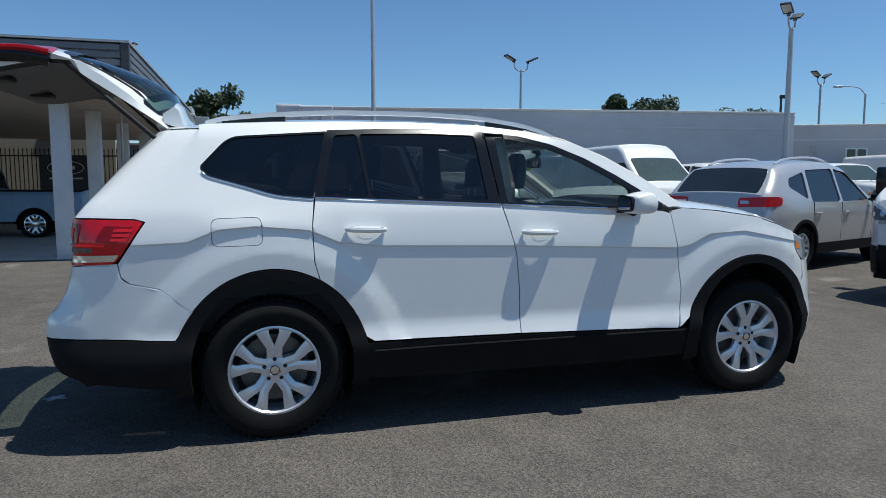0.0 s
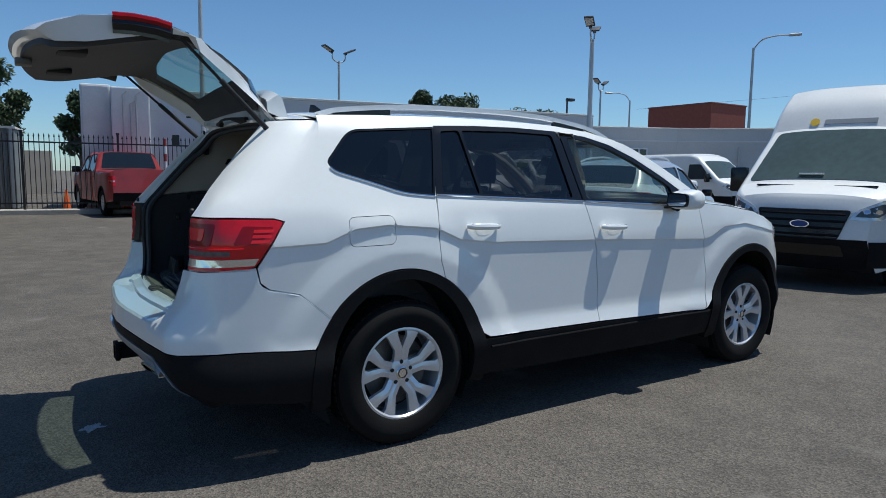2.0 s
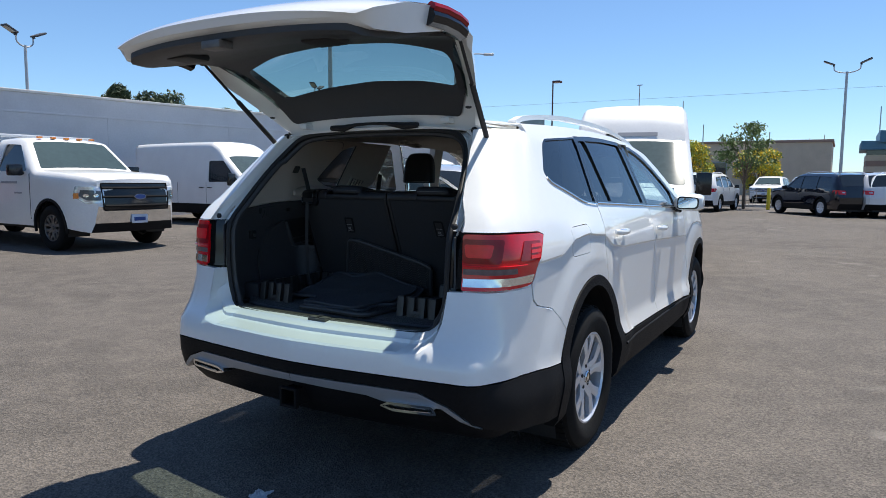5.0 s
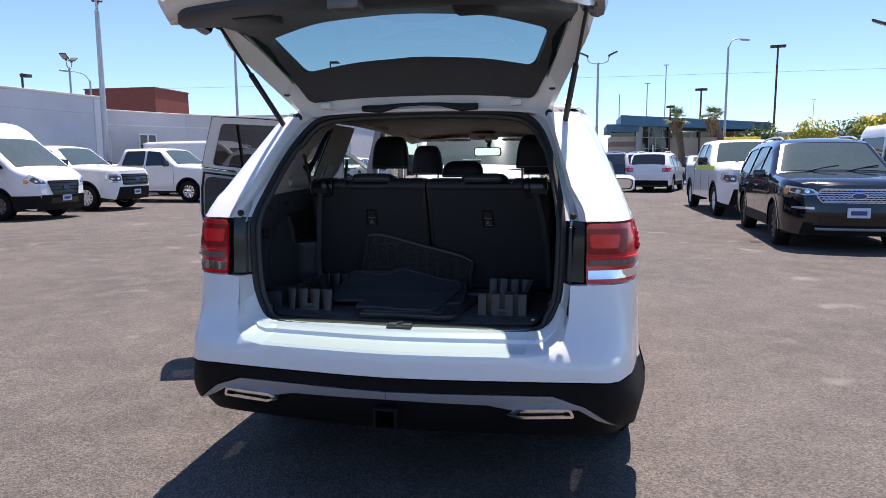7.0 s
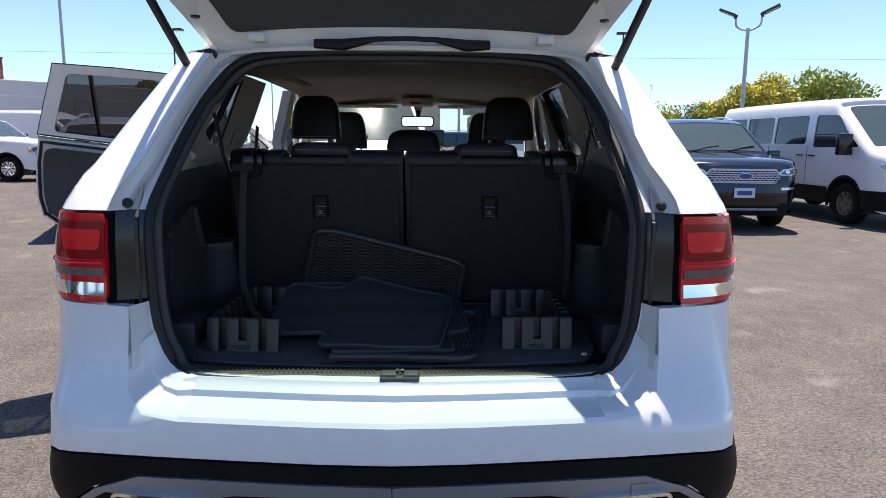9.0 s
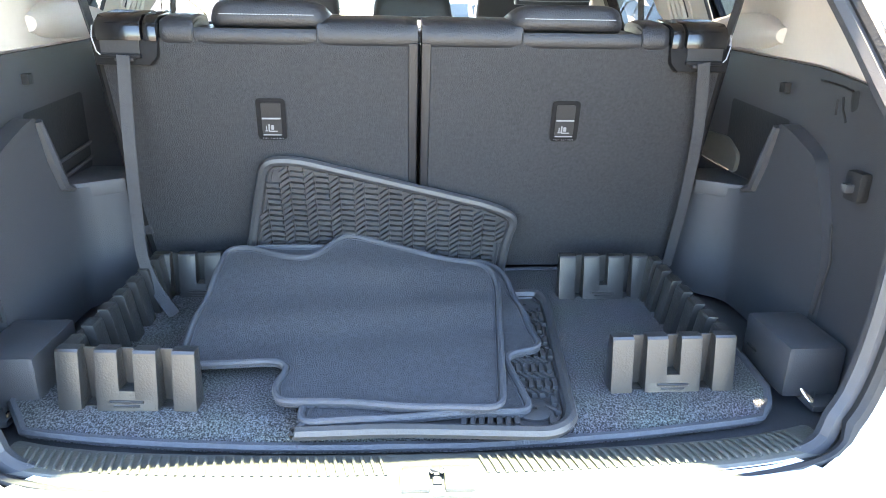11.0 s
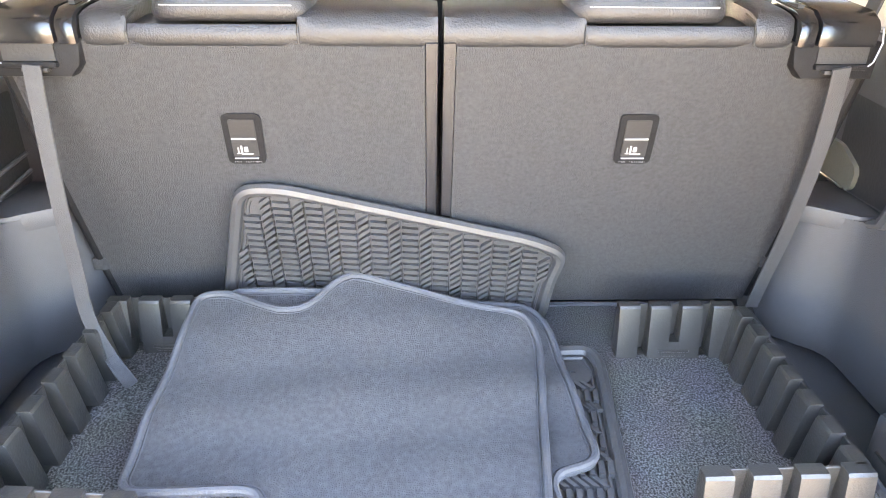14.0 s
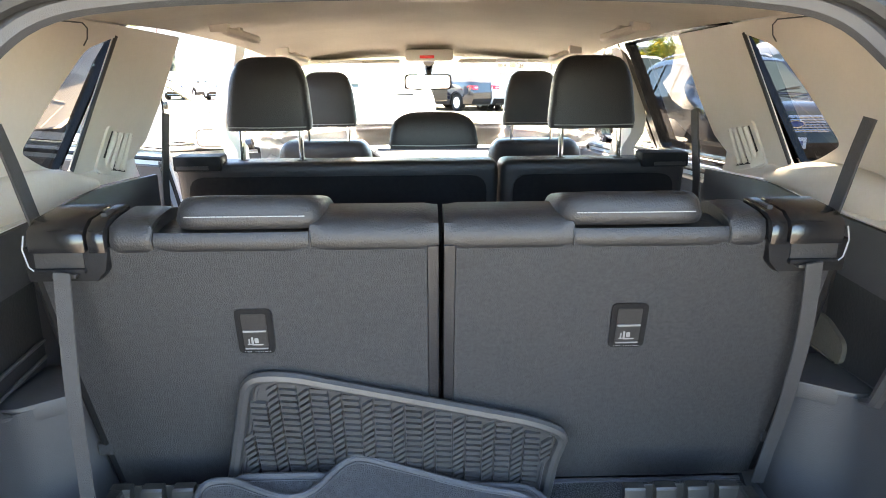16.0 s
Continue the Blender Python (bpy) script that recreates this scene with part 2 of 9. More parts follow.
LEAF_Y = mat("yellow_green_leaf", (0.30, 0.36, 0.07), 0.6, vary=0.3, scale=1.5)
BLOOM = mat("yellow_blossom", (0.85, 0.58, 0.03), 0.6, vary=0.2, scale=1.5)
YELLOWGREEN = mat("yellow_green_stripe", (0.55, 0.75, 0.05), 0.4, vary=0.05)
BLUESIGN = mat("blue_sign", (0.02, 0.06, 0.22), 0.4, vary=0.06)


# ---------------------------------------------------------------- mesh helpers
def mesh_ob(name, bm, material, smooth=False, angle=40):
    bmesh.ops.recalc_face_normals(bm, faces=bm.faces) if not smooth == "keep" else None
    me = bpy.data.meshes.new(name)
    bm.to_mesh(me)
    bm.free()
    if material:
        me.materials.append(material)
    if smooth:
        me.shade_smooth() if hasattr(me, "shade_smooth") else None
        me.set_sharp_from_angle(angle=radians(angle))
    return new(name, me)


def part(name, bm, material, parent, label="", smooth=True, angle=35):
    ob = mesh_ob(name, bm, material, smooth, angle)
    ob.parent = parent
    return tagged(ob, label)


def thing(name, m, label, category, group=""):
    ob = new(name)
    ob.empty_display_size = 0.1
    ob.matrix_world = m
    return tagged(ob, label, category, group)


def solo(name, bm, material, label, category, group="", m=None, smooth=True, angle=35, kind=""):
    ob = mesh_ob(name, bm, material, smooth, angle)
    if m is not None:
        ob.matrix_world = m
    return tagged(ob, label, category, group, kind)


def put(bm, src):
    """Adds the geometry of one bmesh to another."""
    me = bpy.data.meshes.new("tmp")
    src.to_mesh(me)
    src.free()
    bm.from_mesh(me)
    bpy.data.meshes.remove(me)
    return bm


def box(x0, x1, y0, y1, z0, z1, bevel=0.0, seg=2, into=None, m=None):
    bm = bmesh.new()
    bmesh.ops.create_cube(bm, size=1.0)
    for v in bm.verts:
        v.co = Vector(((x0 + x1) / 2 + v.co.x * (x1 - x0), (y0 + y1) / 2 + v.co.y * (y1 - y0), (z0 + z1) / 2 + v.co.z * (z1 - z0)))
    if bevel:
        bmesh.ops.bevel(bm, geom=bm.edges[:], offset=bevel, segments=seg, profile=0.6, affect="EDGES")
    if m is not None:
        bm.transform(m)
    return put(into, bm) if into is not None else bm


def tube(pts, r, seg=10, into=None, closed=False, flat=None):
    """A tube along points; r a number or one per point; flat: (width, thickness, side vector) for a strap."""
    bm = into if into is not None else bmesh.new()
    pts = [Vector(p) for p in pts]
    n = len(pts)
    rings = []
    up = Vector((0, 0, 1))
    prev = None
    for i, p in enumerate(pts):
        a = pts[(i - 1) % n] if (i > 0 or closed) else p
        b = pts[(i + 1) % n] if (i < n - 1 or closed) else p
        d = (b - a).normalized()
        if prev is None:
            s = d.cross(up)
            if s.length < 1e-3:
                s = d.cross(Vector((1, 0, 0)))
            s.normalize()
        else:
            s = (prev - d * prev.dot(d)).normalized()
        prev = s
        w = d.cross(s).normalized()
        rad = r[i] if isinstance(r, (list, tuple)) else r
        ring = []
        if flat:
            sv = Vector(flat[2])
            sv = (sv - d * sv.dot(d)).normalized()
            nv = d.cross(sv)
            for cx, cz in ((-1, -1), (1, -1), (1, 1), (-1, 1)):
                ring.append(bm.verts.new(p + sv * (cx * flat[0] / 2) + nv * (cz * flat[1] / 2)))
        else:
            for k in range(seg):
                t = 2 * math.pi * k / seg
                ring.append(bm.verts.new(p + s * (rad * math.cos(t)) + w * (rad * math.sin(t))))
        rings.append(ring)
    m = len(rings[0])
    last = n if closed else n - 1
    for i in range(last):
        for k in range(m):
            bm.faces.new((rings[i][k], rings[i][(k + 1) % m], rings[(i + 1) % n][(k + 1) % m], rings[(i + 1) % n][k]))
    if not closed:
        bm.faces.new(rings[0])
        bm.faces.new(rings[-1])
    return bm


def revolve(profile, seg=32, axis="y", into=None, m=None, cap=True):
    """Turns (r, h) pairs round an axis."""
    bm = bmesh.new()
    rings = []
    for r, h in profile:
        ring = []
        for k in range(seg):
            t = 2 * math.pi * k / seg
            a, b = r * math.cos(t), r * math.sin(t)
            ring.append(bm.verts.new({"y": (a, h, b), "z": (a, b, h), "x": (h, a, b)}[axis]))
        rings.append(ring)
    for i in range(len(rings) - 1):
        for k in range(seg):
            bm.faces.new((rings[i][k], rings[i][(k + 1) % seg], rings[i + 1][(k + 1) % seg], rings[i + 1][k]))
    if cap:
        bm.faces.new(rings[0])
        bm.faces.new(rings[-1])
    if m is not None:
        bm.transform(m)
    return put(into, bm) if into is not None else bm


def slab(pts, axis, a, b, into=None, bevel=0.0, m=None, seg=2):
    """A flat outline of 2D points given thickness along an axis from a to b."""
    bm = bmesh.new()
    def v3(p, h):
        return {"x": (h, p[0], p[1]), "y": (p[0], h, p[1]), "z": (p[0], p[1], h)}[axis]
    lo = [bm.verts.new(v3(p, a)) for p in pts]
    hi = [bm.verts.new(v3(p, b)) for p in pts]
    f0 = bm.faces.new(lo)
    f1 = bm.faces.new(hi[::-1])
    n = len(pts)
    for i in range(n):
        bm.faces.new((lo[i], hi[i], hi[(i + 1) % n], lo[(i + 1) % n]))
    bmesh.ops.recalc_face_normals(bm, faces=bm.faces)
    if bevel:
        es = [e for f in (f0, f1) if f.is_valid for e in f.edges]
        bmesh.ops.bevel(bm, geom=list(set(es)), offset=bevel, segments=seg, profile=0.6, affect="EDGES", clamp_overlap=True)
    if m is not None:
        bm.transform(m)
    return put(into, bm) if into is not None else bm


def smooth_loop(pts, n=6, closed=True):
    """Catmull-Rom through the points."""
    out = []
    k = len(pts)
    rng = range(k) if closed else range(k - 1)
    for i in rng:
        p0, p1 = pts[(i - 1) % k] if closed or i else pts[i], pts[i]
        p2 = pts[(i + 1) % k]
        p3 = pts[(i + 2) % k] if closed or i + 2 < k else p2
        for j in range(n):
            t = j / n
            out.append(tuple(0.5 * (2 * b + (c - a) * t + (2 * a - 5 * b + 4 * c - d) * t * t + (3 * b - a - 3 * c + d) * t ** 3)
                             for a, b, c, d in zip(p0, p1, p2, p3)))
    if not closed:
        out.append(tuple(pts[-1]))
    return out


def rounded(pts, r, n=4):
    """Rounds the corners of a 2D outline; r a number or one per corner."""
    out = []
    k = len(pts)
    for i in range(k):
        p, a, b = Vector(pts[i]), Vector(pts[i - 1]), Vector(pts[(i + 1) % k])
        rr = r[i] if isinstance(r, (list, tuple)) else r
        da, db = (a - p), (b - p)
        q = min(rr, da.length * 0.48, db.length * 0.48)
        if q < 1e-4:
            out.append(tuple(p))
            continue
        s, e = p + da.normalized() * q, p + db.normalized() * q
        for j in range(n + 1):
            t = j / n
            out.append(tuple(s * (1 - t) ** 2 + p * (2 * t * (1 - t)) + e * t * t))
    return out


def resample(pts, step):
    out = []
    k = len(pts)
    for i in range(k):
        a, b = Vector(pts[i]), Vector(pts[(i + 1) % k])
        n = max(1, math.ceil((b - a).length / step))
        out += [tuple(a + (b - a) * (j / n)) for j in range(n)]
    return out


def inside(p, poly):
    c = False
    j = len(poly) - 1
    for i in range(len(poly)):
        xi, yi = poly[i]
        xj, yj = poly[j]
        if (yi > p[1]) != (yj > p[1]) and p[0] < (xj - xi) * (p[1] - yi) / (yj - yi) + xi:
            c = not c
        j = i
    return c


def grow(poly, d):
    """Moves a 2D outline outwards by d (inwards if negative)."""
    area = sum(poly[i - 1][0] * poly[i][1] - poly[i][0] * poly[i - 1][1] for i in range(len(poly)))
    sg = 1 if area > 0 else -1
    out = []
    k = len(poly)
    for i in range(k):
        a, p, b = Vector(poly[i - 1]), Vector(poly[i]), Vector(poly[(i + 1) % k])
        e1, e2 = (p - a).normalized(), (b - p).normalized()
        n = Vector((e1.y + e2.y, -(e1.x + e2.x))) * sg
        l = n.length
        if l < 1e-6:
            out.append(tuple(p))
            continue
        n /= l
        c = max(0.5, abs(n.dot(Vector((e1.y, -e1.x)) * sg)))
        out.append(tuple(p + n * (d / c)))
    return out


from mathutils.geometry import delaunay_2d_cdt


def sheet(outline, f, holes=(), step=0.04, rim=0.0, rows=(), into=None, rim_dir=None, off=0.0):
    """A skin cut to a 2D outline with holes and laid on the surface f(u, v, depth). rim: the depth of its turned-in edge."""
    loops = [resample(l, step) for l in (outline, *holes)]
    pts, edges = [], []
    for l in loops:
        o = len(pts)
        pts += [Vector(p) for p in l]
        edges += [(o + i, o + (i + 1) % len(l)) for i in range(len(l))]
    us, vs = [p[0] for p in loops[0]], [p[1] for p in loops[0]]
    arr = [tuple(p) for p in pts]

    def free(u, v, gap):
        a = np.array(arr)
        return inside((u, v), loops[0]) and not any(inside((u, v), h) for h in loops[1:]) and np.min((a[:, 0] - u) ** 2 + (a[:, 1] - v) ** 2) > gap ** 2
    # feature lines: chained points joined by edges that the mesh must keep
    for r in rows:
        last = {}
        u = min(us) + step / 4
        while u < max(us):
            for k, v in enumerate(r(u)):
                if v is None or not free(u, v, step * 0.10):
                    last.pop(k, None)
                    continue
                arr.append((u, v))
                pts.append(Vector((u, v)))
                if k in last:
                    edges.append((last[k], len(pts) - 1))
                last[k] = len(pts) - 1
            u += step / 2
    u = min(us) + step / 2
    while u < max(us):
        v = min(vs) + step / 2
        while v < max(vs):
            if free(u, v, step * 0.35):
                arr.append((u, v))
                pts.append(Vector((u, v)))
            v += step
        u += step
    verts, _, faces, _, _, _ = delaunay_2d_cdt(pts, edges, [], 0, 1e-5)
    bm = bmesh.new()
    vv = [bm.verts.new(f(p[0], p[1], off)) for p in verts]
    for fc in faces:
        c = sum((verts[i] for i in fc), Vector((0, 0))) / len(fc)
        if inside(c, loops[0]) and not any(inside(c, h) for h in loops[1:]):
            try:
                bm.faces.new([vv[i] for i in fc])
            except ValueError:
                pass
    if rim:
        low = {}
        es = [e for e in bm.edges if len(e.link_faces) == 1]
        inv = {v: verts[i] for i, v in enumerate(vv)}
        for e in es:
            for v in e.verts:
                if v not in low:
                    p = inv[v]
                    low[v] = bm.verts.new(f(p[0], p[1], off + rim))
        for e in es:
            a, b = e.verts
            bm.faces.new((a, b, low[b], low[a]))
    for v in [v for v in bm.verts if not v.link_faces]:
        bm.verts.remove(v)
    bmesh.ops.recalc_face_normals(bm, faces=bm.faces)
    return put(into, bm) if into is not None else bm


def interp(x, xs, ys):
    return float(np.interp(x, xs, ys))


def sphere(c, r, into, seg=10, rings=6):
    bm = bmesh.new()
    bmesh.ops.create_uvsphere(bm, u_segments=seg, v_segments=rings, radius=1.0)
    rr = r if isinstance(r, (list, tuple)) else (r, r, r)
    for v in bm.verts:
        v.co = Vector((c[0] + v.co.x * rr[0], c[1] + v.co.y * rr[1], c[2] + v.co.z * rr[2]))
    return put(into, bm)


def words(name, body, size, m, material, parent, label=""):
    """Lettering as flat mesh from the built-in font."""
    cu = bpy.data.curves.new(name, "FONT")
    cu.body, cu.size, cu.extrude, cu.align_x = body, size, 0.0008, "CENTER"
    tmp = bpy.data.objects.new(name, cu)
    scene.collection.objects.link(tmp)
    bpy.context.view_layer.update()
    me = bpy.data.meshes.new_from_object(tmp)
    bpy.data.objects.remove(tmp)
    me.materials.clear()
    me.materials.append(material)
    ob = new(name, me)
    ob.parent = parent
    ob.matrix_local = m
    return tagged(ob, label)


# ---------------------------------------------------------------- ground
bm = bmesh.new()
bmesh.ops.create_grid(bm, x_segments=8, y_segments=8, size=900)
solo("ground", bm, ASPHALT, "sun-bleached grey asphalt car park with worn patches", "ground", kind="structure", smooth=False)

# ---------------------------------------------------------------- the white SUV: body surface
car = thing("suv", pose(0, 0, -0.012), "white three-row SUV with its tailgate and two doors open", "car")
PU = [-1.86, -1.66, -1.46, -1.26, -1.16, -1.06, -1.00, -0.95, -0.89, -0.82, -0.72, -0.60, -0.45, 0.0, 3.05, 3.20, 3.32, 3.44, 3.56, 3.68, 3.82, 4.05, 4.45]
PX = [-1.045, -1.035, -1.015, -0.993, -0.980, -0.966, -0.953, -0.930, -0.885, -0.820, -0.720, -0.600, -0.450, 0.0, 3.05, 3.20, 3.315, 3.425, 3.52, 3.60, 3.675, 3.75, 3.80]
PY = [0.0, 0.20, 0.40, 0.600, 0.700, 0.800, 0.858, 0.900, 0.935, 0.955, 0.970, 0.978, 0.983, 0.988, 0.985, 0.975, 0.955, 0.915, 0.852, 0.765, 0.64, 0.40, 0.0]
CU = [-1.8, -0.68, -0.42, -0.27, -0.09, 0.19, 0.34, 0.58, 1.35, 2.41, 2.50, 2.64, 2.89, 3.25, 3.6, 4.5]
CZ = [1.06, 1.06, 1.07, 1.13, 1.145, 1.12, 1.055, 1.03, 1.01, 0.97, 0.985, 1.05, 1.065, 1.0, 0.95, 0.93]
HUBS = ((-0.006, 0.381), (2.972, 0.370))


FLARE = 0.625


def crease(u):
    return interp(u, CU, CZ)


def side_in(u, z):
    zc = crease(u)
    if z >= 1.22:
        d = 0.036 + 0.455 * (z - 1.22) + 0.9 * max(0.0, z - 1.60) ** 1.5
    elif z >= zc:
        d = 0.036 * ((z - zc) / (1.22 - zc)) ** 1.3
    else:
        k = zc - z
        d = 0.0065 * min(1.0, k / 0.010) - 0.008 * max(0.0, min(1.0, (k - 0.010) / max(0.1, zc - 0.60)))
        if z < 0.60:
            d -= 0.029 * min(1.0, (0.60 - z) / 0.10) ** 1.2
        if z < 0.50:
            d += 0.30 * max(0.0, 0.46 - z) ** 1.25
    for hx, hz in HUBS:
        r = math.hypot(u - hx, z - hz)
        if r < FLARE + 0.10 and z > 0.3:
            d -= 0.015 * min(1.0, (FLARE + 0.10 - r) / 0.10)
    return d


REAR_Z = [0.22, 0.30, 0.36, 0.44, 0.52, 0.60, 0.66, 0.695, 0.74, 0.80, 0.90, 1.00, 1.19, 1.30, 1.45, 1.60, 1.72]
REAR_D = [0.10, 0.03, -0.05, -0.12, -0.145, -0.155, -0.155, -0.145, -0.10, -0.06, -0.03, -0.01, 0.0, 0.085, 0.215, 0.355, 0.47]
FRONT_Z = [0.22, 0.35, 0.50, 0.70, 0.90, 1.02, 1.10, 1.20]
FRONT_D = [0.08, 0.02, -0.02, -0.02, 0.02, 0.07, 0.16, 0.30]


def plan(u):
    e = 0.02
    x, y = interp(u, PU, PX), interp(u, PU, PY)
    dx = interp(u + e, PU, PX) - interp(u - e, PU, PX)
    dy = interp(u + e, PU, PY) - interp(u - e, PU, PY)
    l = math.hypot(dx, dy) or 1.0
    return x, y, abs(dy) / l, abs(dx) / l


def skin(sign):
    def f(u, z, depth=0.0):
        x, y, nx, ny = plan(u)
        if u < -0.45 and z > 1.19:
            ny = max(ny, min(1.0, (z - 1.19) / 0.12) * interp(u, [-1.11, -1.0], [0.72, 1.0]))
        y -= ny * (side_in(u, z) + depth)
        if u < 1.5:
            slant = max(nx, min(1.0, max(0.0, (-0.36 - u) / 0.40))) if z > 1.19 else nx
            x += slant * interp(z, REAR_Z, REAR_D) + nx * depth
        else:
            x -= nx * (interp(z, FRONT_Z, FRONT_D) + depth)
        return Vector((x, sign * max(0.0, y), z))
    return f


def crease_rows(u):
    c = crease(u)
    out = [c, c - 0.005, c - 0.010, c - 0.022, c + 0.012]
    for hx, hz in HUBS:
        for r in (FLARE + 0.10, FLARE):
            out.append(hz + math.sqrt(r * r - (u - hx) ** 2) if abs(u - hx) < r - 0.01 else None)
    return out


RU = [-1.10, -0.80, -0.55, -0.30, 0.0, 0.40, 0.80, 1.20, 1.50, 1.80, 2.00, 2.20, 2.40, 2.52]
RZ = [1.640, 1.650, 1.660, 1.682, 1.698, 1.712, 1.715, 1.705, 1.675, 1.605, 1.515, 1.405, 1.275, 1.195]


def roof_edge(u):
    return interp(u, RU, RZ)


def belt(u):
    return 1.287 - 0.043 * (u - 0.2)


def arch(hub, a, b, t0, t1, n=22):
    return [(hub[0] + a * math.cos(radians(t0 + (t1 - t0) * i / n)), hub[1] + b * math.sin(radians(t0 + (t1 - t0) * i / n))) for i in range(n + 1)]


ARCH_OUT = (0.505, 0.540)
ARCH_IN = (0.415, 0.488)
us = [-1.11 + i * 0.0742 for i in range(48)]
ROOF_LINE = [(u, roof_edge(u)) for u in us] + [(2.46, 1.225)]
DOOR_TOP = [(0.312, 1.655), (0.6, 1.668), (0.9, 1.672), (1.2, 1.664), (1.45, 1.640), (1.65, 1.592), (1.85, 1.512), (2.05, 1.405), (2.2, 1.312), (2.325, 1.225)]
REAR_GAP = [(0.312, 1.655), (0.262, 1.46), (0.218, 1.275), (0.203, 1.14), (0.210, 0.95), (0.236, 0.858)]
MID_GAP = [(1.225, 1.62), (1.25, 1.40), (1.275, 1.235), (1.318, 1.09), (1.354, 0.96), (1.372, 0.75), (1.374, 0.503)]
FRONT_GAP = [(2.325, 1.225), (2.372, 1.18), (2.412, 0.97), (2.436, 0.72), (2.425, 0.56), (2.405, 0.476)]
QWIN = rounded([(-0.365, 1.445), (-0.215, 1.612), (0.309, 1.650), (0.262, 1.46), (0.217, 1.283), (0.02, 1.300), (-0.12, 1.345), (-0.33, 1.405)],
               [0.03, 0.06, 0.01, 0.05, 0.01, 0.08, 0.05, 0.05])
a0 = math.degrees(math.acos((0.236 - HUBS[0][0]) / ARCH_OUT[0]))
FRAME = (ROOF_LINE + [(2.36, 1.215)] + DOOR_TOP[::-1][1:] + REAR_GAP[1:] + arch(HUBS[0], *ARCH_OUT, a0, 142)
         + [(-0.55, 0.835), (-0.69, 0.868), (-0.728, 0.90), (-0.742, 0.968), (-0.613, 1.172), (-0.66, 1.186), (-0.85, 1.192), (-1.11, 1.192)])
BUMPER = ([(-1.86, 0.603), (-1.10, 0.603), (-0.80, 0.595), (-0.485, 0.575)] + arch(HUBS[0], *ARCH_OUT, 157, 143, 5)
          + [(-0.55, 0.828), (-0.695, 0.862), (-0.735, 0.895), (-0.748, 0.958), (-1.165, 0.946), (-1.17, 0.82), (-1.185, 0.745), (-1.235, 0.703), (-1.33, 0.693), (-1.86, 0.693)])
BUMPER_LOW = ([(-0.485, 0.568), (-0.80, 0.588), (-1.10, 0.596), (-1.86, 0.596), (-1.86, 0.548), (-1.42, 0.55), (-1.22, 0.55), (-1.10, 0.505), (-0.98, 0.41), (-0.85, 0.365), (-0.62, 0.335), (-0.455, 0.325)]
              + arch(HUBS[0], *ARCH_OUT, 186, 160, 4))
DIFFUSER = [(-1.86, 0.543), (-1.42, 0.545), (-1.225, 0.545), (-1.105, 0.50), (-0.985, 0.408), (-1.06, 0.445), (-1.13, 0.490), (-1.39, 0.486), (-1.47, 0.503), (-1.86, 0.512)]
VALANCE = [(-1.86, 0.506), (-1.48, 0.497), (-1.395, 0.481), (-1.13, 0.484), (-0.99, 0.405), (-0.85, 0.36), (-1.0, 0.33), (-1.40, 0.32), (-1.86, 0.32)]
TAIL = rounded([(-0.618, 1.172), (-0.66, 1.184), (-0.85, 1.188), (-1.108, 1.188), (-1.108, 0.953), (-0.752, 0.966)], [0.01, 0.02, 0.02, 0.02, 0.015, 0.03], 3)
REAR_DOOR = ([(u, belt(u)) for u in (1.27, 1.0, 0.75, 0.5, 0.224)] + REAR_GAP[3:] + arch(HUBS[0], *ARCH_OUT, a0, 17)
             + [(0.52, 0.514), (0.9, 0.508), (1.374, 0.503)] + MID_GAP[::-1][1:5])
FRONT_DOOR = ([(u, belt(u)) for u in (2.315, 2.0, 1.7, 1.45, 1.275)] + MID_GAP[3:] + [(1.9, 0.490)] + FRONT_GAP[::-1][:-1])
GL_SMALL = rounded([(0.345, 1.628), (0.470, 1.638), (0.512, 1.288), (0.268, 1.300)], 0.02)
GL_REAR = rounded([(0.490, 1.638), (0.85, 1.648), (1.165, 1.642), (1.198, 1.262), (0.532, 1.287)], 0.02)
GL_FRONT = rounded([(1.290, 1.632), (1.45, 1.616), (1.63, 1.570), (1.83, 1.490), (2.03, 1.382), (2.125, 1.325), (2.125, 1.222), (1.315, 1.255)], [0.02, 0, 0.05, 0, 0, 0.02, 0.02, 0.02])
FENDER = ([(2.378, 1.195), (2.462, 1.213), (2.70, 1.192), (3.00, 1.150), (3.22, 1.085), (3.33, 1.045), (3.335, 0.93), (3.40, 0.86), (3.41, 0.76)]
          + arch(HUBS[1], *ARCH_OUT, 38, 162, 20) + [(2.413, 0.478)] + FRONT_GAP[::-1][1:-1])
HEADLAMP = rounded([(3.34, 1.035), (3.42, 0.998), (3.60, 0.985), (3.90, 0.985), (3.90, 0.86), (3.60, 0.855), (3.41, 0.87), (3.345, 0.935)], 0.015)
NOSE = ([(3.418, 0.75), (3.41, 0.855), (3.60, 0.845), (3.95, 0.845), (4.02, 0.62), (3.90, 0.46), (4.45, 0.46), (4.45, 0.40), (3.60, 0.40), (3.43, 0.42)]
        + arch(HUBS[1], *ARCH_OUT, 6, 36, 6))
NOSE_LOW = [(3.43, 0.412), (3.60, 0.392), (4.45, 0.392), (4.45, 0.24), (3.70, 0.235), (3.44, 0.26)] + arch(HUBS[1], *ARCH_OUT, -10, 5, 3)
GRILLE = [(3.91, 0.985), (4.45, 0.985), (4.45, 0.47), (3.92, 0.47), (4.04, 0.62), (3.96, 0.845)]
ROCKER = [(0.478, 0.505), (0.9, 0.500), (1.40, 0.495), (2.0, 0.482), (2.47, 0.470), (2.53, 0.40), (2.55, 0.30), (2.0, 0.285), (1.0, 0.29), (0.44, 0.30), (0.44, 0.40)]
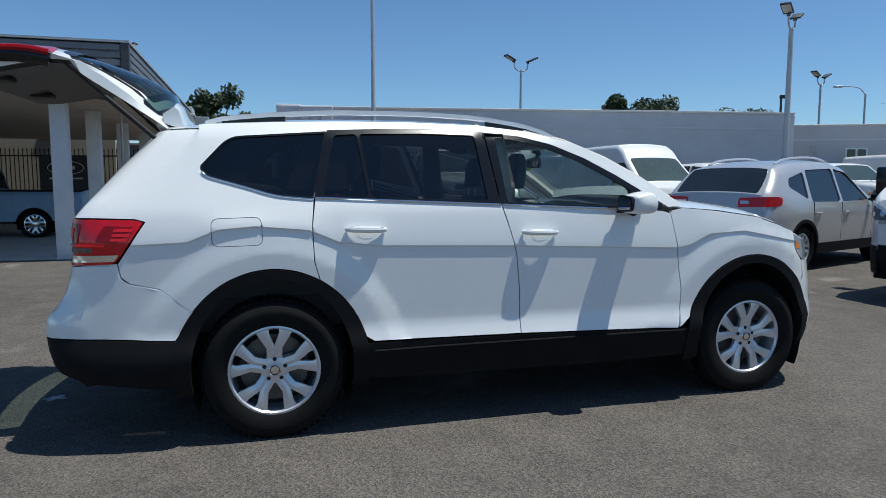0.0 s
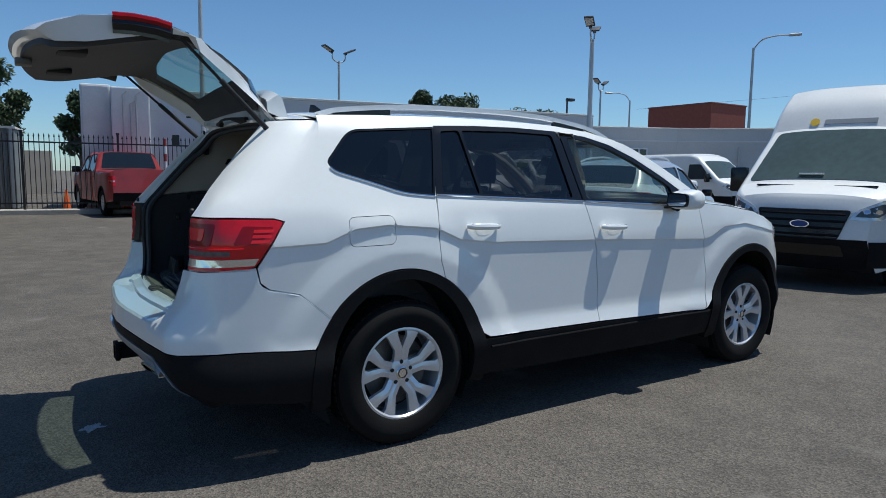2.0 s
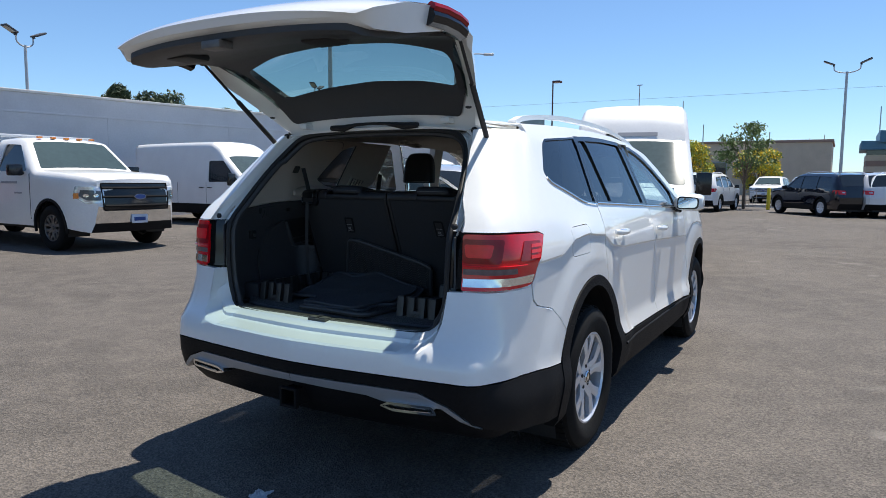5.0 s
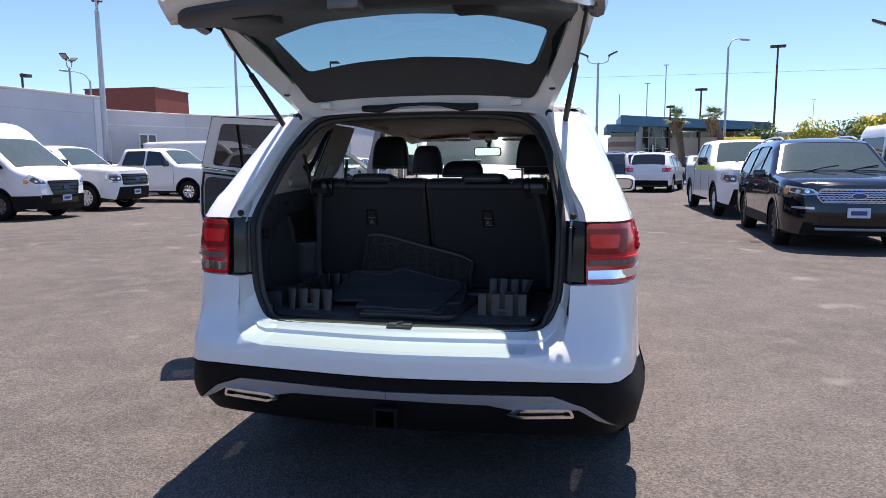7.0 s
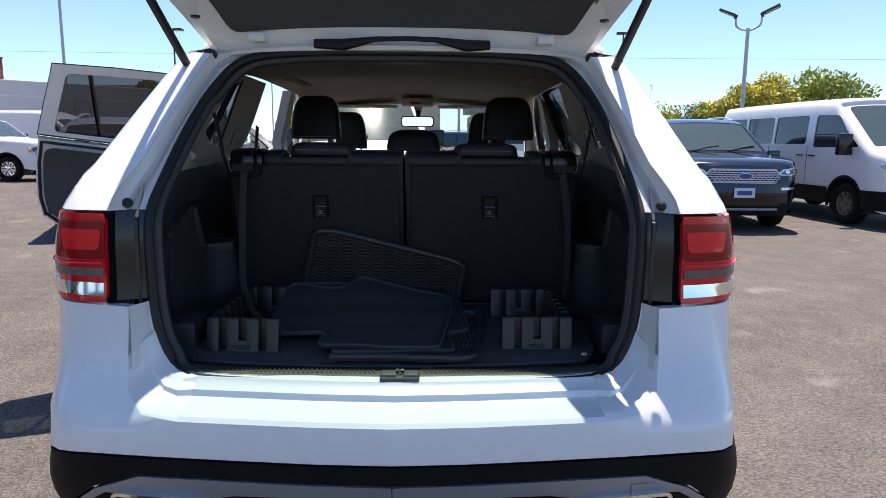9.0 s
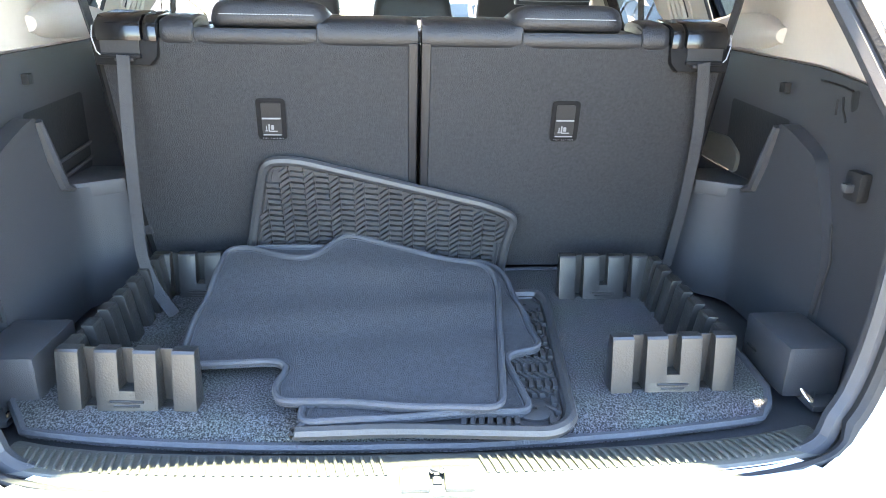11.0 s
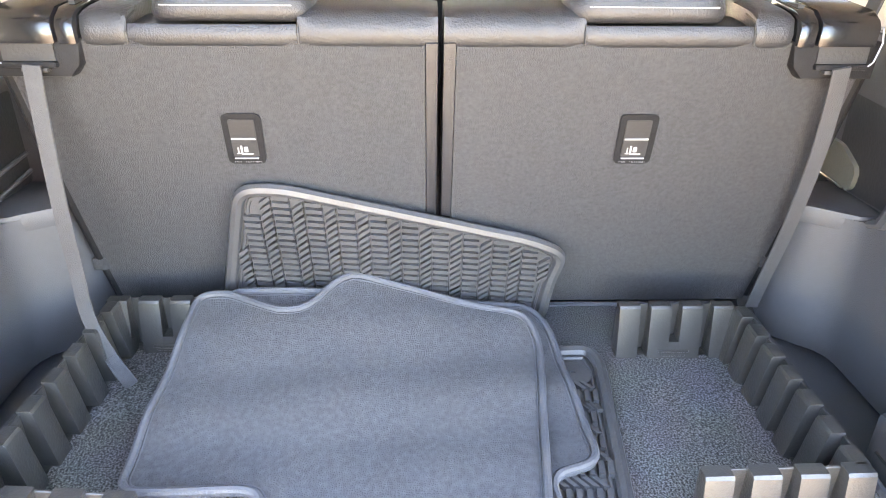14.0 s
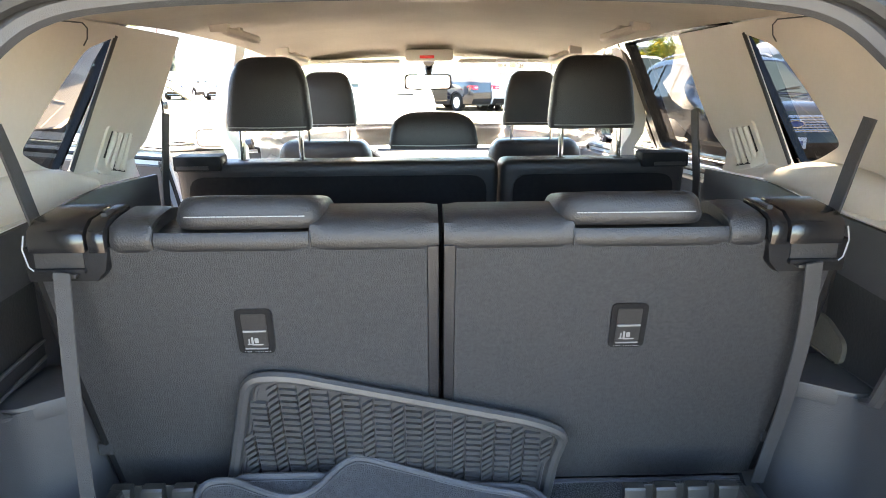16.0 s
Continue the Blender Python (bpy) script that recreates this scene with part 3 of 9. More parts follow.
FUEL = rounded([(-0.305, 1.185), (-0.055, 1.192), (-0.048, 1.045), (-0.30, 1.04)], 0.04, 6)


def ring_clad(hub, t0, t1):
    return arch(hub, ARCH_OUT[0] + 0.001, ARCH_OUT[1] - 0.004, t0, t1, 26) + arch(hub, *ARCH_IN, t1, t0, 26)


def merge(bm):
    bmesh.ops.remove_doubles(bm, verts=bm.verts, dist=0.0015)
    return bm


def door_handle(sign, u0, z0, parent):
    """Pull handle with its cup, paddle and lock end."""
    f = skin(sign)
    cup = sheet(rounded([(u0 + 0.05, z0 + 0.012), (u0 + 0.165, z0 + 0.012), (u0 + 0.150, z0 - 0.045), (u0 + 0.07, z0 - 0.045)], 0.035, 5), f, step=0.02, off=-0.001)
    part("handle_cup", cup, WHITE, parent)
    pts = [f(u0 + t * 0.215, z0 + 0.008 - 0.006 * t, -0.012 - 0.026 * math.sin(math.pi * min(1, max(0, t))) ** 0.5) for t in (0, 0.08, 0.2, 0.4, 0.6, 0.8, 0.92, 1.0)]
    bm = tube(pts, [0.012, 0.016, 0.018, 0.018, 0.018, 0.018, 0.016, 0.012], 10)
    part("handle", bm, WHITE, parent, "white pull handle")
    bm = tube([p + Vector((0, 0, 0.012)) + Vector((0, sign * 0.008, 0)) for p in pts[1:-1]], 0.004, 6)
    part("handle_strip", bm, CHROME, parent, "chrome handle strip")


def door(sign, front, m=None):
    f = skin(sign)
    name = "front_door" if front else "rear_door"
    outline = FRONT_DOOR if front else REAR_DOOR
    d = part(name, sheet(grow(outline, -0.003), f, step=0.035, rim=0.02, rows=(crease_rows,)), WHITE, car, "white door panel with a sharp crease", angle=22)
    if m is not None:
        d.matrix_local = m
    u0, u1 = (1.246, 2.325) if front else (0.222, 1.268)
    # black window surround with the panes set in it
    lower = [(u, belt(u) + 0.004) for u in np.linspace(u0 if front else 0.222, u1 if not front else 2.30, 8)]
    if front:
        top = [p for p in DOOR_TOP if p[0] > 1.24][::-1]
        out = [(1.278, belt(1.278) + 0.004)] + lower[1:] + top + [(1.232, 1.655)]
        panes = [GL_FRONT]
    else:
        top = [p for p in DOOR_TOP if p[0] < 1.21][::-1]
        out = lower + [(1.223, 1.658)] + top + [(0.262, 1.46)]
        panes = [GL_SMALL, GL_REAR]
    fr = part("window_frame", sheet(out, f, holes=panes, step=0.05, rim=0.03, off=0.002), TRIM, d, "gloss black window frame")
    for g in panes:
        ob = part("window_pane", sheet(grow(g, 0.004), f, step=0.08, off=0.012), GLASS if front else GLASS_DARK, d, "" if front else "dark privacy glass")
        ob.visible_shadow = not front
    st = [f(u, belt(u) + 0.001, -0.004) for u in np.linspace(0.225, 1.27, 14)] if not front else [f(u, belt(u) + 0.001, -0.004) for u in np.linspace(1.28, 2.12, 14)]
    part("belt_strip", tube(st, 0.006, 6), CHROME, d, "chrome belt strip")
    if front:
        door_handle(sign, 1.385, 1.078, d)
    else:
        door_handle(sign, 0.378, 1.113, d)
    # white inner frame and charcoal lining
    ins = grow(outline, -0.012)
    part("door_shell", sheet(ins, f, step=0.10, off=0.075, rim=-0.06), WHITE, d, "white painted inner shell", angle=28)
    lin = rounded(grow(outline, -0.055), 0.05, 4)
    part("door_lining", sheet(lin, f, step=0.08, off=0.135, rim=-0.058), TRIM_DARK, d, "charcoal door lining", angle=28)
    ru = (0.45, 1.15) if not front else (1.45, 2.2)
    part("armrest", tube([f(u, 0.92 + 0.02 * (u - ru[0]), 0.165) for u in np.linspace(*ru, 8)], [0.02, 0.035, 0.04, 0.04, 0.04, 0.04, 0.035, 0.02], 10), TRIM_DARK, d)
    part("inner_pull", tube([f(u, 1.10 - 0.01 * (u - ru[0]), 0.15) for u in np.linspace(ru[0] + 0.35, ru[0] + 0.5, 4)], 0.012, 8), CHROME, d, "chrome inner door pull")
    seal = [f(p[0], p[1], 0.085) for p in resample(grow(outline, -0.03), 0.06)]
    part("door_seal", tube(seal, 0.008, 6, closed=True), SEAL, d)
    # window frame inside
    part("inner_window_frame", sheet(grow(out, -0.006), f, holes=[rounded([(0.375, 1.612), (0.85, 1.630), (1.15, 1.622), (1.182, 1.288), (0.302, 1.312)], 0.03)] if sign > 0 and not front else panes, step=0.06, off=0.045, rim=-0.02), WHITE if sign > 0 else TRIM, d)
    return d


def mirror(sign):
    f = skin(sign)
    bm = bmesh.new()
    shell = [(2.03, 1.30), (2.12, 1.315), (2.165, 1.29), (2.175, 1.225), (2.14, 1.185), (2.03, 1.185), (2.00, 1.21), (2.00, 1.28)]
    # rounded pod lofted sideways
    rings = []
    for k, (yy, sc) in enumerate(((0.955, 0.55), (0.985, 0.86), (1.03, 1.0), (1.09, 1.0), (1.14, 0.92), (1.165, 0.7))):
        ring = []
        for px, pz in smooth_loop(shell, 3):
            ring.append(bm.verts.new((2.09 + (px - 2.09) * sc + 0.05 * (1.03 - yy), sign * yy, 1.245 + (pz - 1.245) * sc)))
        rings.append(ring)
    for a, b in zip(rings, rings[1:]):
        for i in range(len(a)):
            bm.faces.new((a[i], a[(i + 1) % len(a)], b[(i + 1) % len(a)], b[i]))
    bm.faces.new(rings[0])
    bm.faces.new(rings[-1])
    pod = part("door_mirror", bm, WHITE, car, "white door mirror", angle=60)
    bm = slab(rounded([(sign * 0.985, 1.195), (sign * 1.145, 1.20), (sign * 1.15, 1.285), (sign * 0.995, 1.295)], 0.03), "x", 1.988, 2.012)
    part("mirror_bezel", bm, TRIM, pod)
    bm = slab(rounded([(sign * 0.995, 1.205), (sign * 1.135, 1.21), (sign * 1.14, 1.278), (sign * 1.003, 1.285)], 0.025), "x", 1.984, 1.986)
    part("mirror_glass", bm, MIRROR, pod)
    part("mirror_foot", tube([(2.10, sign * 0.90, 1.205), (2.10, sign * 0.95, 1.20), (2.09, sign * 1.0, 1.195)], [0.03, 0.028, 0.03], 8), TRIM, pod)
    part("mirror_base", box(2.0, 2.17, sign * 0.955 - 0.02, sign * 0.955 + 0.02, 1.185, 1.20, 0.005), TRIM, pod)


def wheel(parent, m, rim_r=0.235, tyre_r=0.374, width=0.245, spokes=5, alloy=ALLOY, detail=True, name="wheel"):
    """Tyre, rim, split spokes, hub cap, bolts, disc. Faces -y; m places its centre on the outer face."""
    bm = revolve([(rim_r - 0.004, 0.018), (rim_r + 0.012, 0.006), (rim_r + 0.03, 0.0), (rim_r + 0.07, -0.012), (tyre_r - 0.045, -0.008), (tyre_r - 0.014, 0.012),
                  (tyre_r - 0.002, 0.045), (tyre_r, 0.09), (tyre_r, width - 0.07), (tyre_r - 0.012, width - 0.02), (tyre_r - 0.05, width), (rim_r, width - 0.02)], 48, cap=False)
    w = part(name, bm, RUBBER, parent)
    w.matrix_local = m
    if detail:
        tread = bmesh.new()
        for k in range(60):
            t = 2 * math.pi * k / 60
            mm = Matrix.Rotation(t, 4, "Y")
            box(-0.012, 0.012, 0.03, 0.10, tyre_r - 0.004, tyre_r + 0.003, into=tread, m=mm)
            box(-0.012, 0.012, 0.13, 0.20, tyre_r - 0.004, tyre_r + 0.003, into=tread, m=mm @ Matrix.Rotation(0.05, 4, "Y"))
        part("tread", tread, RUBBER, w, smooth=False)
    bm = revolve([(rim_r - 0.016, 0.085), (rim_r - 0.014, 0.02), (rim_r - 0.006, 0.010), (rim_r + 0.004, 0.012), (rim_r + 0.002, 0.022), (rim_r + 0.002, 0.20), (rim_r - 0.02, 0.20), (rim_r - 0.02, 0.09)], 48, cap=False)
    part("rim", bm, alloy, w, "silver alloy rim")
    part("brake_disc", revolve([(0.07, 0.10), (rim_r - 0.055, 0.10), (rim_r - 0.055, 0.125), (0.07, 0.125)], 32), STEEL, w, "dull steel brake disc")
    part("wheel_back", revolve([(0.02, 0.15), (rim_r - 0.018, 0.15), (rim_r - 0.018, 0.16), (0.02, 0.16)], 24), SEAL, w)
    if detail:
        part("caliper", box(0.05, 0.15, 0.06, 0.12, -0.05, 0.06, 0.01, m=Matrix.Rotation(radians(-12), 4, "Y")), STEEL, w)
    sp = bmesh.new()
    for k in range(spokes):
        base = Matrix.Rotation(2 * math.pi * k / spokes, 4, "Y")
        for sd in (-1, 1):
            # one blade of a V-shaped double spoke, ridged along its middle
            r0, r1 = 0.045, rim_r - 0.006
            o0, o1 = sd * 0.017, sd * 0.059
            w0, w1 = 0.0220, 0.0325
            vs = []
            for r, o, ww, dep in ((r0, o0, w0, 0.040), (0.118, o0 * 1.05, w0 * 1.05, 0.022), (r1 - 0.03, o1, w1, 0.016), (r1, o1 * 1.06, w1 * 1.15, 0.022)):
                vs.append([sp.verts.new(base @ Vector(p)) for p in ((o - ww, dep + 0.028, r), (o - ww, dep + 0.006, r), (o - ww * 0.1 * sd, dep, r), (o + ww, dep + 0.006, r), (o + ww, dep + 0.028, r))])
            for a, b in zip(vs, vs[1:]):
                for i in range(5):
                    sp.faces.new((a[i], a[(i + 1) % 5], b[(i + 1) % 5], b[i]))
            sp.faces.new(vs[0])
            sp.faces.new(vs[-1])
    part("spokes", sp, alloy, w, "split silver spokes", angle=20)
    part("hub", revolve([(0.078, 0.066), (0.074, 0.042), (0.060, 0.036), (0.040, 0.034)], 24), alloy, w)
    part("hub_cap", revolve([(0.034, 0.04), (0.033, 0.026), (0.028, 0.022), (0.004, 0.021)], 20), CHROME if detail else alloy, w)
    if detail:
        for k in range(5):
            t = 2 * math.pi * k / 5 + math.pi / 2
            part("wheel_bolt", revolve([(0.011, 0.05), (0.011, 0.034), (0.006, 0.031)], 8, m=Matrix.Translation((0.056 * math.cos(t), 0, 0.056 * math.sin(t)))), SEAL, w)
        badge = revolve([(0.026, 0.0215), (0.026, 0.0195), (0.022, 0.0195), (0.022, 0.0215)], 20, cap=False)
        part("badge", badge, SEAL, w, "round dark badge")
    return w


def body_side(sign):
    f = skin(sign)
    holes = [QWIN, FUEL]
    part("side_frame", sheet(grow(FRAME, -0.002), f, holes=holes, step=0.032, rim=0.02, rows=(crease_rows,)), WHITE, car, angle=22)
    part("fuel_flap", sheet(grow(FUEL, -0.003), f, step=0.035, rim=0.01, rows=(crease_rows,)), WHITE, car, angle=22)
    q = part("quarter_window", sheet(QWIN, f, holes=[grow(QWIN, -0.010)], step=0.05, rim=0.02, off=0.001), TRIM, car, "black window surround")
    part("window_pane", sheet(grow(QWIN, -0.007), f, step=0.08, off=0.008), GLASS_DARK, q, "dark privacy glass")
    low = [p for p in resample(QWIN, 0.03) if p[1] < 1.43 and p[0] < 0.216]
    low.sort()
    part("chrome_strip", tube([f(p[0], p[1] - 0.004, -0.003) for p in low], 0.006, 6), CHROME, q)
    part("front_fender", sheet(grow(FENDER, -0.003), f, step=0.035, rim=0.02, rows=(crease_rows,)), WHITE, car, angle=22)
    part("rear_arch_cladding", sheet(ring_clad(HUBS[0], -12, 192), f, step=0.04, rim=0.05, off=-0.006), CLAD, car, "black plastic arch cladding")
    part("front_arch_cladding", sheet(ring_clad(HUBS[1], -10, 192), f, step=0.04, rim=0.05, off=-0.006), CLAD, car, "black plastic arch cladding")
    part("sill_cladding", sheet(ROCKER, f, step=0.05, rim=0.03), CLAD, car, "black plastic sill cladding")
    part("sill_ridge", tube([f(u, 0.462, -0.004) for u in np.linspace(0.52, 2.44, 16)], 0.007, 6), CLAD, car)
    hl = part("headlamp", sheet(HEADLAMP, f, step=0.05, rim=0.03, off=0.002), CLEARL, car, "clear headlamp")
    part("side_marker", sheet([(3.352, 0.985), (3.40, 0.965), (3.40, 0.93), (3.352, 0.94)], f, step=0.03, off=-0.001, rim=0.004), AMBER, hl, "amber side marker")
    # tail lamp in layers: lens body, dark middle, bright bars, clear strip
    tl = part("tail_lamp", sheet(grow(TAIL, -0.002), f, step=0.04, rim=0.05, off=-0.004), RED_L, car, "red tail lamp wrapping the corner", angle=50)
    part("lamp_dark_bar", sheet(rounded([(-0.665, 1.150), (-0.80, 1.156), (-0.845, 1.075), (-0.735, 1.072)], 0.012), f, step=0.03, off=-0.0065, rim=0.003), RED_D, tl, "dark red inner lens")
    for z0 in (1.080, 1.103, 1.126):
        part("lamp_bar", sheet([(-0.655 - (1.15 - z0) * 0.45, z0 + 0.014), (-0.745 - (1.15 - z0) * 0.3, z0 + 0.014), (-0.75 - (1.15 - z0) * 0.3, z0), (-0.66 - (1.15 - z0) * 0.5, z0)], f, step=0.03, off=-0.009, rim=0.003), RED_B, tl)
    part("lamp_dark_field", sheet(rounded([(-0.915, 1.166), (-1.106, 1.166), (-1.106, 1.068), (-0.945, 1.068)], 0.014), f, step=0.03, off=-0.0062, rim=0.002), RED_D, tl, "dark red inner lens")
    part("lamp_inner_square", sheet(rounded([(-0.968, 1.146), (-1.098, 1.146), (-1.090, 1.092), (-0.985, 1.092)], 0.012), f, step=0.03, off=-0.0095, rim=0.003), RED_B, tl)
    part("lamp_line", tube([f(u, 1.058, -0.008) for u in np.linspace(-0.80, -1.10, 9)], 0.003, 6), RED_B, tl)
    part("lamp_lower_bar", sheet([(-0.86, 1.047), (-1.10, 1.045), (-1.10, 1.023), (-0.855, 1.024)], f, step=0.03, off=-0.008, rim=0.003), mat("smoked_lamp_strip", (0.16, 0.10, 0.10), 0.2, vary=0.25, scale=40), tl, "smoked indicator strip")
    part("lamp_clear_strip", sheet([(-0.735, 1.012), (-1.10, 1.006), (-1.10, 0.972), (-0.755, 0.980)], f, step=0.03, off=-0.0075, rim=0.003), CHROME, tl, "bright reversing lens")
    part("bumper_joint", tube([f(u, z, 0.007) for u, z in ((-0.402, 0.708), (-0.44, 0.740), (-0.50, 0.790), (-0.55, 0.828), (-0.62, 0.846), (-0.695, 0.862), (-0.722, 0.878), (-0.735, 0.895), (-0.742, 0.925), (-0.748, 0.962), (-0.90, 0.954), (-1.10, 0.949))], 0.007, 6), WHITE, car)
    for hub in HUBS:
        # dark wheel house
        bm = bmesh.new()
        ringo = arch(hub, ARCH_IN[0] + 0.012, ARCH_IN[1] + 0.012, -25, 205, 24)
        o = [bm.verts.new((p[0], sign * 0.955, p[1])) for p in ringo]
        i = [bm.verts.new((p[0], sign * 0.58, p[1])) for p in ringo]
        for k in range(len(o) - 1):
            bm.faces.new((o[k], o[k + 1], i[k + 1], i[k]))
        bm.faces.new(i)
        part("wheel_house", bm, SEAL, car, "black wheel house liner")
    rot = pose(0, 0, 0) if sign < 0 else Matrix.Rotation(math.pi, 4, "Z")
    for hub in HUBS:
        wheel(car, Matrix.Translation((hub[0], sign * (0.972 if hub[0] > 1 else 1.000), hub[1])) @ rot)
    mirror(sign)


for s in (-1, 1):
    body_side(s)
door(-1, True)
door(-1, False)


def hinge(x, y, degrees):
    return Matrix.Translation((x, y, 0)) @ Matrix.Rotation(radians(degrees), 4, "Z") @ Matrix.Translation((-x, -y, 0))


door(1, True, hinge(2.40, 0.93, -42))
door(1, False, pose(-0.04, 0.10, 0) @ hinge(1.36, 0.945, -70) @ pose(0, 0, 0.130, 0, 5.0, 0))

# bumper, nose, grille: both halves in one skin
for name, outline, material, label, off in (
        ("rear_bumper", BUMPER, WHITE, "white rear bumper", 0.0), ("rear_bumper_cladding", BUMPER_LOW, CLAD, "black lower bumper", 0.0),
        ("diffuser", DIFFUSER, SATIN, "satin silver diffuser strip", -0.004), ("valance", VALANCE, CLAD, "black valance", 0.03),
        ("front_bumper", NOSE, WHITE, "white front bumper", 0.0), ("front_bumper_cladding", NOSE_LOW, CLAD, "black lower front bumper", 0.0),
        ("grille", GRILLE, TRIM, "black grille", 0.02)):
    bm = bmesh.new()
    for s in (-1, 1):
        sheet(outline, skin(s), step=0.045, rim=0.03, into=bm, off=off, rows=(crease_rows,) if name == "rear_bumper" else ())
    # drop the seam walls on the centre line
    bad = [fc for fc in bm.faces if all(abs(v.co.y) < 0.002 for v in fc.verts)]
    bmesh.ops.delete(bm, geom=bad, context="FACES")
    part(name, merge(bm), material, car, label, angle=40)

# top of the rear bumper: lit loading step, then the painted channel up to the sill
def rear_x(y, z):
    u = interp(abs(y), PY[:13], PU[:13])
    return skin(1)(u, z).x


def strip(profile, ys, into=None):
    """Lofts (x, z) profiles across the car; profile(y) gives the list."""
    bm = into if into is not None else bmesh.new()
    rows = []
    for y in ys:
        rows.append([bm.verts.new((p[0], y, p[1])) for p in profile(y)])
    for a, b in zip(rows, rows[1:]):
        for i in range(len(a) - 1):
            bm.faces.new((a[i], a[i + 1], b[i + 1], b[i]))
    return bm


YS = [-0.53 + 1.06 * i / 30 for i in range(31)]


def step_profile(y):
    xe = rear_x(y, 0.693) - 0.001
    lift = 0.0
    return [(xe, 0.693 + lift), (xe + 0.012, 0.702 + lift), (xe + 0.10, 0.712 + lift), (xe + 0.112, 0.716 + lift), (xe + 0.118, 0.732 + lift), (xe + 0.15, 0.742 + lift), (xe + 0.16, 0.752 + lift), (xe + 0.19, 0.756 + lift)]


part("bumper_step", strip(step_profile, YS), WHITE, car, "white bumper loading step", angle=30)
# exhaust trims, tow hitch
for s in (-1, 1):
    f = skin(s)
    o = rounded([(-1.16, 0.500), (-1.36, 0.494), (-1.405, 0.470), (-1.345, 0.452), (-1.145, 0.460)], 0.014)
    part("exhaust_trim", sheet(o, f, holes=[grow(o, -0.011)], step=0.03, off=-0.020, rim=0.05), CHROME, car, "chrome exhaust trim")
    part("exhaust_insert", sheet(grow(o, -0.008), f, step=0.04, off=0.012), SEAL, car)
    bar = rounded([(-1.19, 0.484), (-1.34, 0.480), (-1.35, 0.470), (-1.18, 0.474)], 0.004)
    part("exhaust_lip", sheet(bar, f, step=0.04, off=0.002, rim=0.01), CHROME, car)
bm = slab([(0.038, 0.40), (0.038, 0.475), (-0.038, 0.475), (-0.038, 0.40)], "x", -1.20, -1.0)
bmesh.ops.delete(bm, geom=[fc for fc in bm.faces if all(abs(v.co.x + 1.20) < 1e-4 for v in fc.verts)], context="FACES")
hitch = part("tow_hitch", bm, CLAD, car, "black square tow receiver", smooth=False)
bm = slab([(0.046, 0.392), (0.046, 0.483), (-0.046, 0.483), (-0.046, 0.392)], "x", -1.21, -1.185, bevel=0.004)
part("hitch_collar", box(-1.212, -1.19, -0.048, -0.036, 0.392, 0.483, 0.003), CLAD, hitch)
part("hitch_collar", box(-1.212, -1.19, 0.036, 0.048, 0.392, 0.483, 0.003), CLAD, hitch)
part("hitch_collar", box(-1.212, -1.19, -0.036, 0.036, 0.471, 0.483, 0.003), CLAD, hitch)
part("hitch_collar", box(-1.212, -1.19, -0.036, 0.036, 0.392, 0.404, 0.003), CLAD, hitch)
bm.free()
ut = interp(0.63, PY[:13], PU[:13])
part("tow_eye_cover", sheet([(ut - 0.03, 0.478), (ut + 0.03, 0.478), (ut + 0.03, 0.525), (ut - 0.03, 0.525)], skin(-1), step=0.02, off=-0.0065, rim=0.002), SATIN, car, "square tow-eye cover")

# roof and windscreen
def top_grid(x0, x1, nx, crown, cut=None, lift=0.0):
    bm = bmesh.new()
    f = skin(1)
    rows = []
    for i in range(nx + 1):
        u = x0 + (x1 - x0) * i / nx
        e = f(u, roof_edge(u))
        row = []
        for j in range(21):
            q = -1 + j / 10
            row.append(bm.verts.new((e.x + lift * 0 + cut * (1 - q * q) if cut else e.x, e.y * q, roof_edge(u) - 0.002 + crown * (1 - abs(q) ** 2.6))))
        rows.append(row)
    for a, b in zip(rows, rows[1:]):
        for j in range(20):
            bm.faces.new((a[j], a[j + 1], b[j + 1], b[j]))
    return bm


part("roof", top_grid(-0.52, 1.50, 22, 0.045, -0.001), WHITE, car, "white roof", angle=60)
ob = part("windscreen", top_grid(1.505, 2.47, 14, 0.045, 0.10), GLASS_CLEAR, car, "lightly tinted windscreen", angle=60)
ob.visible_shadow = False
bm = bmesh.new()
f = skin(1)
rows = []
for i in range(17):
    u = 2.40 + (3.42 - 2.40) * i / 16
    ze = interp(u, [2.40, 2.70, 3.0, 3.22, 3.42], [1.215, 1.193, 1.150, 1.085, 1.005])
    e = f(u, ze)
    rows.append([bm.verts.new((e.x + (0.22 * (i / 16) + 0.10 * (1 - i / 16)) * (1 - (j / 10 - 1) ** 2), e.y * (j / 10 - 1), ze + 0.002 + 0.055 * (1 - abs(j / 10 - 1) ** 3) * (1 if i < 15 else 0.7))) for j in range(21)])
for a, b in zip(rows, rows[1:]):
    for j in range(20):
        bm.faces.new((a[j], a[j + 1], b[j + 1], b[j]))
part("bonnet", bm, WHITE, car, "white bonnet", angle=60)
part("bonnet_lip", tube([v.co.copy() + Vector((0, 0, -0.01)) for v in []] or [(3.42, -0.86, 0.99), (3.60, -0.5, 1.01), (3.68, 0, 1.02), (3.60, 0.5, 1.01), (3.42, 0.86, 0.99)], 0.02, 8), WHITE, car)
